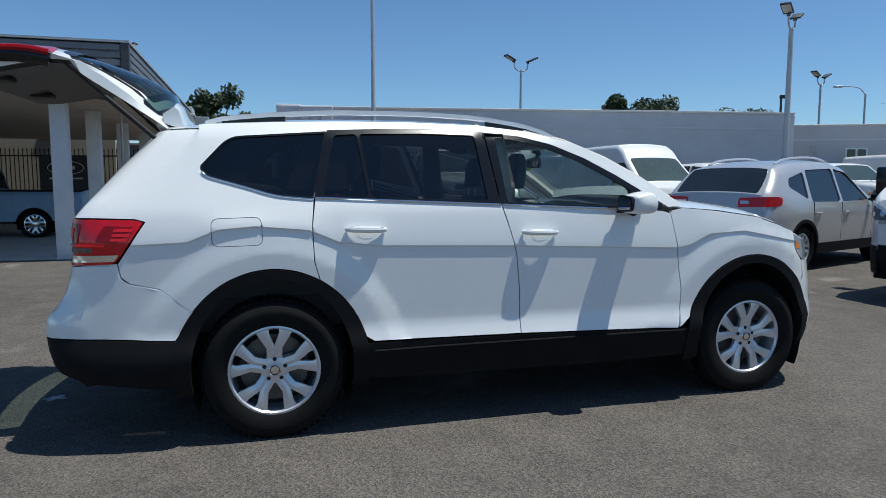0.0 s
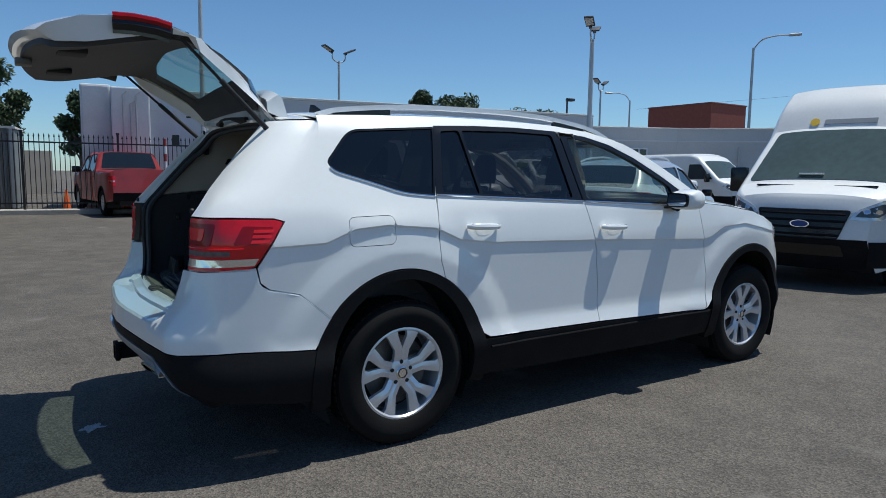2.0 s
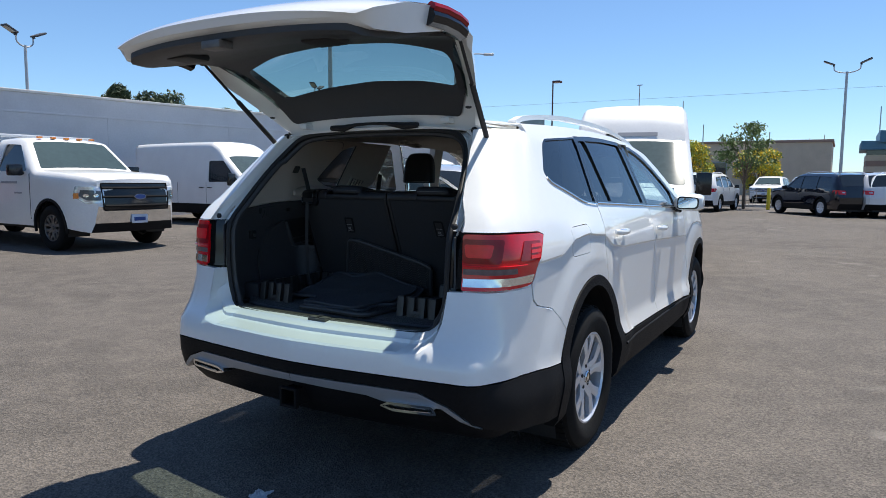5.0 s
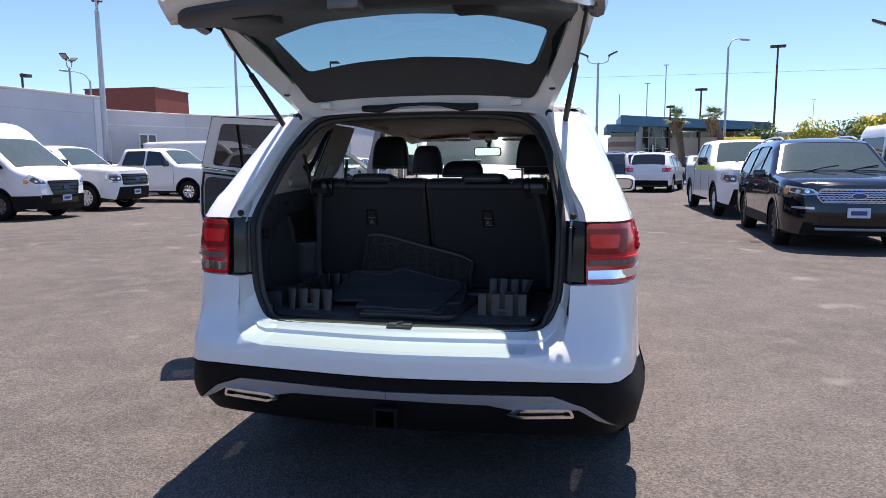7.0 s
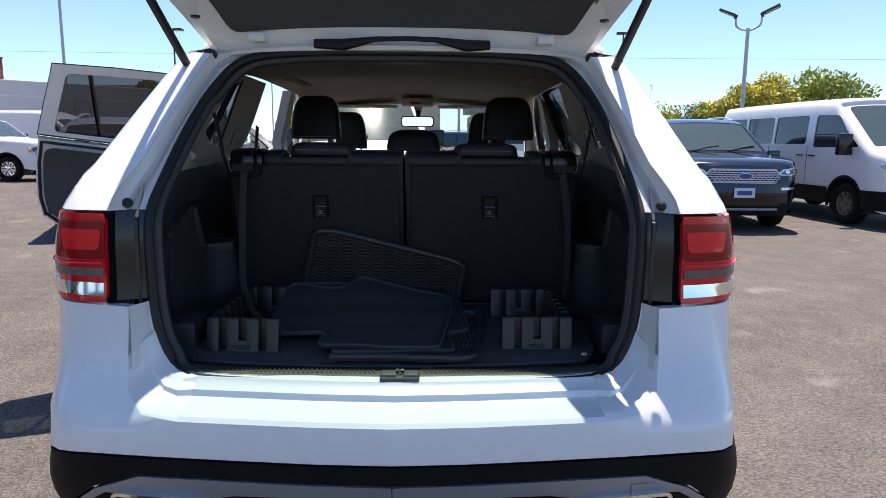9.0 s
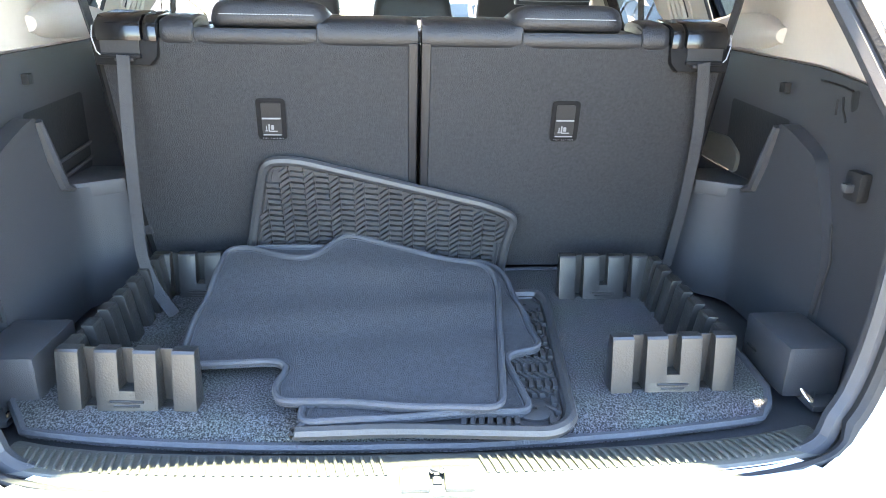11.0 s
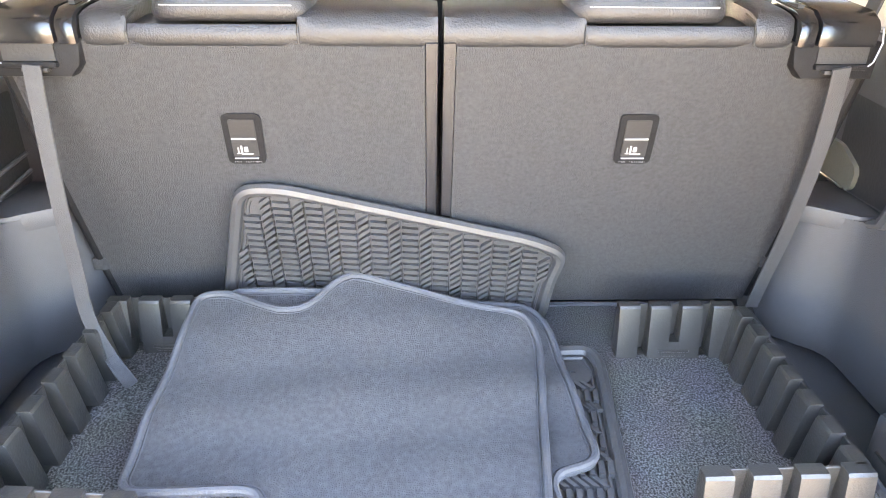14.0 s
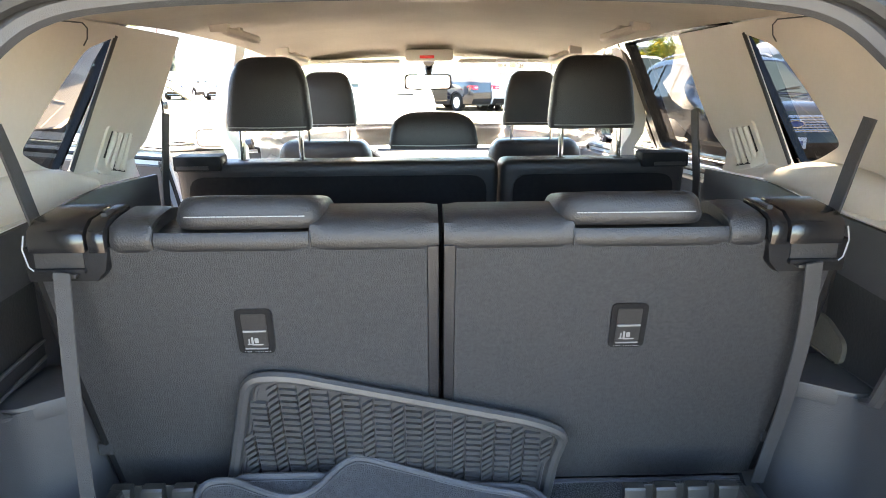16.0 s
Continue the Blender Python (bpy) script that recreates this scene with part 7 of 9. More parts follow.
    for sg in (-1, 1):
        if "lamp" in spec:
            lo = rounded(spec["lamp"], 0.025, 3)
            lp = part("headlamp", sheet(flip(lo, sg), face, step=0.06, rim=0.02, off=-0.008), spec.get("lamp_mat", CLEARL), t, "clear headlamp")
            cy, cz = sum(q[0] for q in spec["lamp"]) / len(spec["lamp"]), sum(q[1] for q in spec["lamp"]) / len(spec["lamp"])
            inner = [(cy + (y - cy) * 0.72, cz + (z - cz) * 0.62) for y, z in lo]
            part("lamp_inner", sheet(flip(inner, sg), face, step=0.06, rim=0.004, off=-0.012), HEAD_DARK, lp)
            for oy in (-0.06, 0.05):
                bl = [(cy + oy + 0.032 * math.cos(q), cz + 0.028 * math.sin(q)) for q in [2 * math.pi * k / 10 for k in range(10)]]
                part("lamp_bulb", sheet(flip(bl, sg), face, step=0.04, rim=0.006, off=-0.017), CHROME, lp)
            if spec.get("amber"):
                am = max(spec["lamp"], key=lambda q: q[0] if spec["amber"] != "in" else -q[0])
                yy = am[0] - 0.02 if spec["amber"] != "in" else am[0] + 0.03
                part("indicator", sheet(flip([(yy - 0.025, cz - 0.05), (yy + 0.02, cz - 0.05), (yy + 0.02, cz + 0.04), (yy - 0.025, cz + 0.04)], sg), face, step=0.05, off=-0.015, rim=0.006), AMBER, lp, "amber indicator")
        if "fog" in spec:
            y0, y1, z0, z1 = spec["fog"]
            part("fog_lamp", sheet(flip(rounded([(y0, z0), (y1, z0 + 0.01), (y1, z1), (y0, z1)], 0.015), sg), face, step=0.06, rim=0.01, off=-0.010), CLEARL, t, "slim fog lamp")
    if "grille" in spec:
        go = rounded(spec["grille"], 0.03, 3)
        gr = part("grille_panel", sheet(go, face, step=0.08, rim=0.02, off=-0.006), TRIM, t, "black grille")
        za, zz = min(q[1] for q in go), max(q[1] for q in go)
        n, mt = spec["bars"]
        ys = np.linspace(-0.99, 0.99, 61)
        for k in range(n):
            z = za + (zz - za) * (k + 0.5) / n
            run = [y for y in ys if inside((y, z), go)]
            if len(run) > 2:
                wob = 0.010 if spec.get("mesh") else 0.0
                part("grille_bar", tube([face(y, z + wob * (i % 2), -0.014) for i, y in enumerate(run)], spec.get("bar_r", 0.011), 6), mt, gr)
        part("grille_frame", tube([face(p[0], p[1], -0.012) for p in resample(go, 0.08)], 0.010, 6, closed=True), spec.get("frame_mat", TRIM), gr)
        bz = (za + zz) / 2
        x0 = face(0, bz, 0).x + 0.012
        bd = part("badge", revolve([(0.001, 0.03), (0.10, 0.03), (0.10, 0.018), (0.09, 0.0)], 24, "x", m=Matrix.Translation((x0, 0, bz)) @ Matrix.Diagonal((1, 1.15, 0.48, 1))), CHROME, gr, "chrome oval badge")
        part("badge_field", revolve([(0.001, 0.033), (0.086, 0.033), (0.086, 0.025)], 24, "x", m=Matrix.Translation((x0, 0, bz)) @ Matrix.Diagonal((1, 1.15, 0.46, 1))), BLUESIGN, bd)
    if "intake" in spec:
        part("lower_intake", sheet(rounded(spec["intake"], 0.03, 3), face, step=0.08, rim=0.02, off=-0.006), TRIM, t, "black lower intake")
    if "skid" in spec:
        z = spec["skid"]
        part("skid_bar", tube([face(y, z, -0.012) for y in np.linspace(-0.55, 0.55, 9)], 0.022, 6), SATIN, t, "satin skid bar")
    if "plate" in spec and spec["plate"][2] > 0:
        px, pz, sx = spec["plate"]
        spec = dict(spec, plate=(face(0, pz, 0).x + 0.018, pz, sx))
    if "plate" in spec:
        px, pz, sx = spec["plate"]
        pl = part("number_plate", box(px - 0.006, px + 0.006, -0.155, 0.155, pz - 0.076, pz + 0.076, 0.004), mat("plate_white", (0.55, 0.6, 0.68), 0.4, vary=0.1), t, "pale number plate")
        part("plate_bar", box(px + sx * 0.007 - 0.001, px + sx * 0.007 + 0.001, -0.11, 0.11, pz - 0.035, pz + 0.03), BLUESIGN, pl)
    if "tail" in spec:
        z0, z1, y0 = spec["tail"][1:]
        rp = sorted({z: x for x, z, *_ in top if x < x_rear + 0.5}.items())
        rz, rx = [q[0] for q in rp], [q[1] for q in rp]

        def back(u, v, d):
            x = interp(v, rz, rx)
            w = edge(x, v)
            if abs(u) < w:
                return Vector((x - 0.025 * (1 - (u / w) ** 2) + d, u, v))
            e = min(1.0, max(0.0, (hw - abs(u)) / 0.10)) ** 0.5
            return Vector((max(x, x_rear + 0.40 * (1 - e)) + d, u - math.copysign(d * 0.6, u), v))
        for sg in (-1, 1):
            o = rounded([(y0, z0), (hw - 0.004, z0 + 0.02), (hw - 0.004, z1), (y0, z1 - 0.02)], 0.03, 3)
            tl = part("tail_lamp", sheet(flip(o, sg), back, step=0.06, rim=0.02, off=-0.010), RED_L, t, "red tail lamp")
            zc = (z0 + z1) / 2
            cl = [(y0 + 0.03, zc - 0.025), (y0 + 0.16, zc - 0.025), (y0 + 0.16, zc + 0.02), (y0 + 0.03, zc + 0.02)]
            part("lamp_clear", sheet(flip(cl, sg), back, step=0.06, rim=0.004, off=-0.014), CLEARL, tl)
    if spec.get("wiper"):
        x, z = spec["wiper"]
        for y in (-0.45, 0.15):
            part("wiper", tube([(x, y, z), (x - 0.10, y + 0.35, z + 0.08), (x - 0.14, y + 0.55, z + 0.11)], 0.010, 5), TRIM, t)
    if spec.get("rails"):
        for s in (-1, 1):
            xs = np.linspace(spec["rails"][0], spec["rails"][1], 9)
            zt = lambda x: interp(-x, [-p[0] for p in top if p[1] > belt_z], [p[1] for p in top if p[1] > belt_z])
            part("roof_rail", tube([(x, s * (edge(x, zt(x)) - 0.08), zt(x) + 0.02 + 0.05 * math.sin(math.pi * k / 8) ** 0.4) for k, x in enumerate(xs)], 0.018, 6), spec.get("rail_mat", ALLOY), t)
    return t


def suv_spec(**kw):
    d = dict(hw=0.99, belt=1.10, tumble=0.36, wb=3.02, arch=0.43, tyre=0.375, sill=0.33, low=(0.30, 0.48), wr=0.05,
             top=[(0.86, 0.26, "lower_bumper", CLAD), (0.92, 0.46, "bumper", None), (0.95, 0.62, "nose", None), (0.90, 1.00, "bonnet", None), (0.66, 1.10, "bonnet", None), (-0.36, 1.19, "windscreen", GLASS_SCREEN),
                  (-1.08, 1.70, "roof", None), (-1.60, 1.775, "roof", None), (-3.10, 1.76, "roof", None), (-3.70, 1.69, "rear_window", GLASS_BLACK), (-4.02, 1.20, "tailgate", None), (-4.10, 0.80, "rear_bumper", None), (-4.10, 0.55, "rear_skirt", CLAD), (-4.0, 0.33, "rear_skirt", CLAD)],
             windows=[[(-0.62, 1.16), (-1.12, 1.62), (-1.52, 1.68), (-1.56, 1.14)], [(-1.62, 1.14), (-1.58, 1.68), (-2.52, 1.67), (-2.60, 1.13)], [(-2.68, 1.14), (-2.62, 1.66), (-3.45, 1.60), (-3.72, 1.22)]],
             gaps=(-0.52, -1.60, -2.62), handles=(-1.42, -2.42), mirror=(-0.66, 1.10, 0.20, 0.15),
             lamp=[(0.50, 0.885), (0.60, 0.97), (0.93, 1.02), (0.945, 0.93), (0.72, 0.875)], grille=[(-0.48, 0.77), (0.48, 0.77), (0.56, 0.87), (0.50, 0.97), (-0.50, 0.97), (-0.56, 0.87)], bars=(4, CHROME), intake=[(-0.60, 0.42), (0.60, 0.42), (0.52, 0.56), (-0.52, 0.56)], fog=(0.58, 0.86, 0.66, 0.70), skid=0.36, plate=(0.955, 0.62, 1), tail=(-4.10, 0.92, 1.10, 0.62), wiper=(-0.34, 1.21), rails=(-1.35, -3.45))
    d.update(kw)
    return d


def pickup_spec(**kw):
    d = dict(hw=1.0, belt=1.32, tumble=0.30, wb=3.68, arch=0.47, tyre=0.40, sill=0.42, wr=0.05,
             top=[(0.88, 0.34, "lower_bumper", CLAD), (0.94, 0.52, "bumper", CLAD), (0.98, 0.72, "nose", None), (0.93, 1.18, "bonnet", None), (0.70, 1.26, "bonnet", None), (-0.46, 1.34, "windscreen", GLASS_SCREEN),
                  (-1.12, 1.89, "roof", None), (-1.55, 1.95, "roof", None), (-2.75, 1.93, "cab_back", GLASS_BLACK), (-2.95, 1.40, "bed_cover", CLAD), (-4.72, 1.38, "tailgate", None), (-4.78, 0.72, "rear_bumper", CLAD), (-4.74, 0.48, "rear_bumper", CLAD)],
             windows=[[(-0.72, 1.34), (-1.18, 1.82), (-1.72, 1.87), (-1.74, 1.33)], [(-1.82, 1.33), (-1.80, 1.87), (-2.62, 1.86), (-2.78, 1.34)]],
             gaps=(-0.58, -1.78, -2.88), handles=(-1.62, -2.62), mirror=(-0.78, 1.30, 0.24, 0.20),
             lamp=[(0.60, 0.84), (0.60, 1.10), (0.93, 1.13), (0.95, 0.95), (0.84, 0.84)], grille=[(-0.58, 0.78), (0.58, 0.78), (0.60, 1.10), (-0.60, 1.10)], bars=(3, CLAD), bar_r=0.022, plate=(0.965, 0.56, 1), tail=(-4.78, 0.90, 1.22, 0.82), wiper=(-0.44, 1.36))
    d.update(kw)
    return d


def van_spec(h=2.62, **kw):
    d = dict(wrap=0.62, hw=1.03, belt=1.25, tumble=0.10, wb=3.75, arch=0.44, tyre=0.36, sill=0.38, low=(0.34, 0.62), wr=0.07, crown=0.05,
             top=[(0.90, 0.24, "lower_bumper", CLAD), (0.98, 0.44, "lower_bumper", CLAD), (1.02, 0.64, "nose", None), (0.98, 0.98, "nose", None), (0.90, 1.14, "bonnet", None), (0.52, 1.29, "windscreen", GLASS_VAN),
                  (-0.44, 2.06, "forehead", None), (-0.66, 2.06 + (h - 2.06) * 0.55, "forehead", None), (-0.95, h - 0.04, "roof", None), (-1.4, h, "roof", None), (-4.55, h - 0.02, "roof", None), (-4.72, h - 0.16, "rear_doors", None), (-4.78, 0.60, "rear_bumper", CLAD), (-4.74, 0.42, "rear_bumper", CLAD)],
             windows=[[(0.28, 1.30), (-0.06, 1.56), (-0.42, 1.92), (-1.05, 1.92), (-1.05, 1.28)]],
             gaps=(-1.14, -2.45), handles=(-0.98, -1.34), handle_mat=CLAD, mirror=(0.10, 1.18, 0.24, 0.36), alloy=STEEL, rim=0.20, spokes=8,
             lamp=[(0.52, 0.88), (0.60, 1.00), (0.90, 1.15), (0.97, 1.02), (0.84, 0.88)], grille=[(-0.42, 0.64), (0.42, 0.64), (0.54, 0.99), (-0.54, 0.99)], bars=(4, CLAD), bar_r=0.016, intake=[(-0.50, 0.42), (0.50, 0.42), (0.46, 0.56), (-0.46, 0.56)], wiper=(0.52, 1.32))
    d.update(kw)
    return d


def facing(x, y, heading):
    return pose(x, y, 0, 0, 0, heading)


# high-roof van parked nose to nose
VANH = 192.3
van = auto("delivery_van", "white high-roof delivery van with a logo over the windscreen", "van", facing(7.92, 1.00, VANH), van_spec(2.70, amber=False), WHITE2)
def plate_at(w, h, m, material, parent, name, label=""):
    bm = box(-w / 2, w / 2, -h / 2, h / 2, -0.004, 0.004)
    bm.transform(m)
    return part(name, bm, material, parent, label, smooth=False)


LOGO_GREY = mat("grey_lettering", (0.30, 0.31, 0.33), 0.5, vary=0.05)
LOGO_YEL = mat("yellow_logo", (0.80, 0.50, 0.05), 0.5, vary=0.08)
plate_at(0.66, 0.075, Matrix.Translation((-0.482, 0.10, 2.196)) @ Euler((radians(62), 0, radians(90))).to_matrix().to_4x4(), LOGO_GREY, van, "logo_bar", "grey logo bar")
bm = revolve([(0.001, 0.0), (0.062, 0.0), (0.062, 0.008), (0.001, 0.008)], 20, "z")
bm.transform(Matrix.Translation((-0.484, -0.36, 2.196)) @ Euler((radians(62), 0, radians(90))).to_matrix().to_4x4())
part("logo_disc", bm, LOGO_YEL, van, "yellow logo disc")
for s in (-1, 1):
    for x0, x1, z0, z1 in ((-3.9, -1.6, 1.02, 1.12), (-2.0, -1.4, 1.45, 1.85)):
        part("side_stripe", box(x0, x1, s * 1.031 - 0.004, s * 1.031 + 0.004, z0, z1), LOGO_YEL, van, "yellow side stripe", smooth=False)
for y in (-0.48, 0.48):
    part("bonnet_vent", box(0.60, 0.66, y - 0.24, y + 0.24, 1.285, 1.30, 0.004), CLAD, van)
part("dash_paper", box(0.42, 0.46, -0.25, 0.05, 1.44, 1.46), INK, van)

# silver crossover in front
auto("crossover", "silver crossover parked with its tail this way", "car", facing(10.02, 5.43, 20), suv_spec(
    hw=0.93, wb=2.71, belt=1.02, tumble=0.40, arch=0.40, tyre=0.35, low=(0.26, 0.42),
    top=[(0.80, 0.25, "lower_bumper", CLAD), (0.88, 0.5, "bumper", None), (0.86, 0.85, "bonnet", None), (0.5, 0.98, "bonnet", None), (-0.40, 1.07, "windscreen", GLASS_SCREEN), (-1.10, 1.58, "roof", None), (-1.7, 1.665, "roof", None), (-2.7, 1.63, "roof", None), (-3.22, 1.54, "rear_window", GLASS_BLACK),
         (-3.62, 1.16, "tailgate", None), (-3.70, 0.75, "rear_bumper", None), (-3.68, 0.5, "rear_skirt", CLAD), (-3.58, 0.33, "rear_skirt", CLAD)],
    windows=[[(-0.62, 1.06), (-1.12, 1.50), (-1.50, 1.56), (-1.54, 1.04)], [(-1.60, 1.04), (-1.56, 1.56), (-2.42, 1.53), (-2.50, 1.05)], [(-2.58, 1.08), (-2.50, 1.50), (-2.98, 1.40), (-3.05, 1.28)]],
    gaps=(-0.50, -1.57, -2.46), handles=(-1.42, -2.34), mirror=(-0.62, 1.02, 0.18, 0.13), lamp=[(0.5, 0.74), (0.55, 0.82), (0.86, 0.86), (0.86, 0.78)], grille=[(-0.45, 0.6), (0.45, 0.6), (0.42, 0.8), (-0.42, 0.8)], bars=(3, CHROME), skid=0.36, intake=[(-0.4, 0.4), (0.4, 0.4), (0.4, 0.5), (-0.4, 0.5)], fog=(0.55, 0.75, 0.5, 0.55), tail=(-3.68, 0.98, 1.14, 0.42), plate=(-3.72, 0.80, -1), wiper=None, rails=(-1.3, -2.95)), SILVER)

# row along the white wall
auto("transit_van", "white medium-roof panel van parked nose out by the wall", "van", facing(11.75, 13.45, -90), van_spec(2.48, amber=True, plate=(1.03, 0.55, 1)), WHITE2)
auto("pickup", "white pickup truck with black front bumper by the wall", "pickup truck", facing(15.15, 13.75, -90), pickup_spec(amber="in"), WHITE2)
auto("crew_cab_pickup", "white crew-cab pickup with chrome wheels by the wall", "pickup truck", facing(19.6, 13.05, -93), pickup_spec(alloy=CHROME, bars=(3, CHROME), amber=True, wb=4.0), WHITE2)
auto("far_van", "white van parked beyond the pickups", "van", facing(24.0, 13.5, -95), van_spec(2.35), WHITE2)

# right-hand row
auto("dark_suv", "dark blue SUV with a chrome mesh grille", "car", facing(8.55, -4.93, 176), suv_spec(alloy=mat("black_alloy", (0.03, 0.03, 0.032), 0.35, metal=0.6, vary=0.1), bars=(6, CHROME), mesh=True, frame_mat=CHROME, trim=NAVY, spokes=9, amber=True, mirror_mat=NAVY), NAVY)
auto("utility_pickup", "white utility pickup with yellow-green stripes and roof beacon", "pickup truck", facing(14.75, -5.12, 180), pickup_spec(amber="in"), WHITE2)
up = bpy.data.objects["utility_pickup"]
part("beacon", box(-1.75, -1.50, -0.45, 0.45, 1.98, 2.05, 0.02), YELLOWP, up, "yellow roof beacon")
for s in (-1, 1):
    part("stripe", box(-2.7, 0.1, s * 1.002 - 0.006, s * 1.002 + 0.006, 1.18, 1.27), YELLOWGREEN, up, "yellow-green stripe", smooth=False)
auto("passenger_van", "white passenger van with a band of dark windows", "van", facing(8.75, -8.15, 183), van_spec(2.10, belt=1.30,
     windows=[[(0.28, 1.32), (-0.06, 1.56), (-0.36, 1.86), (-1.0, 1.88), (-1.0, 1.30)], [(-1.22, 1.36), (-1.22, 1.88), (-2.30, 1.88), (-2.30, 1.36)], [(-2.38, 1.36), (-2.38, 1.88), (-3.40, 1.88), (-3.40, 1.36)], [(-3.48, 1.36), (-3.48, 1.88), (-4.50, 1.88), (-4.50, 1.36)]],
     top=[(0.90, 0.24, "lower_bumper", CLAD), (0.98, 0.44, "lower_bumper", CLAD), (1.02, 0.64, "nose", None), (0.98, 0.98, "nose", None), (0.90, 1.14, "bonnet", None), (0.52, 1.29, "windscreen", GLASS_SCREEN), (-0.44, 2.02, "roof", None), (-0.9, 2.14, "roof", None), (-4.55, 2.14, "roof", None), (-4.70, 2.0, "rear_doors", None), (-4.78, 0.60, "rear_bumper", CLAD), (-4.74, 0.42, "rear_bumper", CLAD)]), WHITE2)
auto("far_suv", "white SUV parked tail-on near the exit", "car", facing(31.9, -4.9, -16), suv_spec(), WHITE2)
auto("far_suv", "silver-grey SUV parked near the exit", "car", facing(32.2, -2.0, 25), suv_spec(), SILVER)
auto("far_suv", "small white SUV by the low railing", "car", facing(33.55, 3.42, -6), suv_spec(), WHITE2)
auto("far_suv", "black SUV by the yellow post", "car", facing(31.5, -0.4, 35), suv_spec(), NAVY)
rng = random.Random(4)
for k in range(14):
    x, y = 46 + rng.random() * 6, 17 - 3.0 * k + rng.random()
    auto("far_car", "parked car in the farther lot", "car", facing(x, y, rng.choice((0, 180)) + rng.uniform(-5, 5)), suv_spec(rails=None), (WHITE2, SILVER, NAVY, WHITE2, BLUEPAINT)[k % 5], "cars in the farther lot")
auto("old_pickup", "old light blue pickup under the canopy", "pickup truck", facing(-8.0, 14.3, 178), pickup_spec(
    hw=0.95, belt=1.15, tumble=0.25, wb=2.95, arch=0.40, tyre=0.34, sill=0.42,
    top=[(0.75, 0.45, "bumper", CHROME), (0.80, 0.62, "nose", None), (0.78, 0.98, "bonnet", None), (-0.45, 1.10, "windscreen", GLASS_SCREEN), (-0.85, 1.62, "roof", None), (-1.2, 1.70, "roof", None), (-1.75, 1.66, "cab_back", GLASS_BLACK), (-1.85, 1.12, "bed_cover", CLAD), (-3.95, 1.10, "tailgate", None), (-4.0, 0.5, "tailgate", None)],
    windows=[[(-0.62, 1.14), (-0.90, 1.56), (-1.50, 1.60), (-1.58, 1.14)]], gaps=(-0.5, -1.7), handles=(-1.5,), mirror=(-0.6, 1.15, 0.12, 0.1), lamp=[(0.60, 0.72), (0.60, 0.88), (0.78, 0.88), (0.78, 0.72)], grille=[(-0.50, 0.68), (0.50, 0.68), (0.50, 0.90), (-0.50, 0.90)], bars=(4, CHROME), tail=(-4.0, 0.6, 0.75, 0.8), plate=(-4.02, 0.5, -1), wiper=None, clad=False, alloy=CHROME), BLUEPAINT)
auto("red_pickup", "faded red pickup behind the fence", "pickup truck", facing(1.6, 22.5, 95), pickup_spec(), REDPAINT)

# flat-bed stake truck
stk = auto("stake_truck", "white stake-bed truck with plywood-lined racks", "truck", facing(4.90, 10.75, -91) @ Matrix.Scale(1.09, 4), pickup_spec(
    wb=4.95, frame_mat=CLAD, grille=[(-0.62, 0.72), (0.62, 0.72), (0.64, 1.18), (-0.64, 1.18)], top=[(0.88, 0.34, "lower_bumper", CLAD), (0.94, 0.50, "bumper", CHROME), (0.98, 0.78, "nose", None), (0.93, 1.22, "bonnet", None), (0.70, 1.32, "bonnet", None), (-0.46, 1.40, "windscreen", GLASS_SCREEN), (-1.05, 1.93, "roof", None), (-1.35, 1.99, "roof", None), (-1.95, 1.97, "cab_back", None), (-2.02, 0.62, "chassis", CLAD), (-5.8, 0.60, "chassis", CLAD), (-5.8, 0.45, "chassis", CLAD)],
    windows=[[(-0.70, 1.38), (-1.10, 1.86), (-1.62, 1.88), (-1.72, 1.38)]], gaps=(-0.58, -1.80), handles=(-1.62,), tail=(-5.8, 0.5, 0.58, 0.8), amber=True, alloy=STEEL), WHITE2)
bed = part("flat_bed", box(-6.1, -2.06, -1.10, 1.10, 0.94, 1.08, 0.01), WHITE2, stk, "white flat bed")
for s in (-1, 1):
    part("tool_box", box(-3.55, -2.15, s * 0.86 - 0.20, s * 0.86 + 0.20, 0.55, 0.97, 0.015), WHITE2, bed, "white underbody tool box")
    for k in range(7):
        x = -2.15 - 0.63 * k
        part("stake", box(x - 0.03, x + 0.03, s * 1.09 - 0.02, s * 1.09 + 0.02, 1.06, 1.40), WHITE2, bed)
    for k in range(6):
        x = -2.18 - 0.63 * k
        part("plywood_panel", box(x - 0.57, x - 0.03, s * 1.065 - 0.008, s * 1.065 + 0.008, 1.09, 1.38), WOOD, bed, "weathered plywood panel")
head = part("headboard", box(-2.12, -2.06, -1.08, -1.02, 1.08, 2.10, 0.01), WHITE2, bed, "white headboard rack")
part("headboard_post", box(-2.12, -2.06, 1.02, 1.08, 1.08, 2.10, 0.01), WHITE2, bed)
part("headboard_rail", box(-2.12, -2.06, -1.02, 1.02, 2.04, 2.10, 0.01), WHITE2, bed)
bm = bmesh.new()
for i in range(14):
    for j in range(9):
        y, z = -0.98 + i * 0.148, 1.12 + j * 0.102
        box(-2.093, -2.087, y - 0.012, y + 0.012, z, z + 0.10, into=bm)
        box(-2.093, -2.087, y, y + 0.148, z + 0.04, z + 0.06, into=bm)
tagged(part("headboard_mesh", bm, WHITE2, bed, "white steel mesh", smooth=False), kind="stuff")
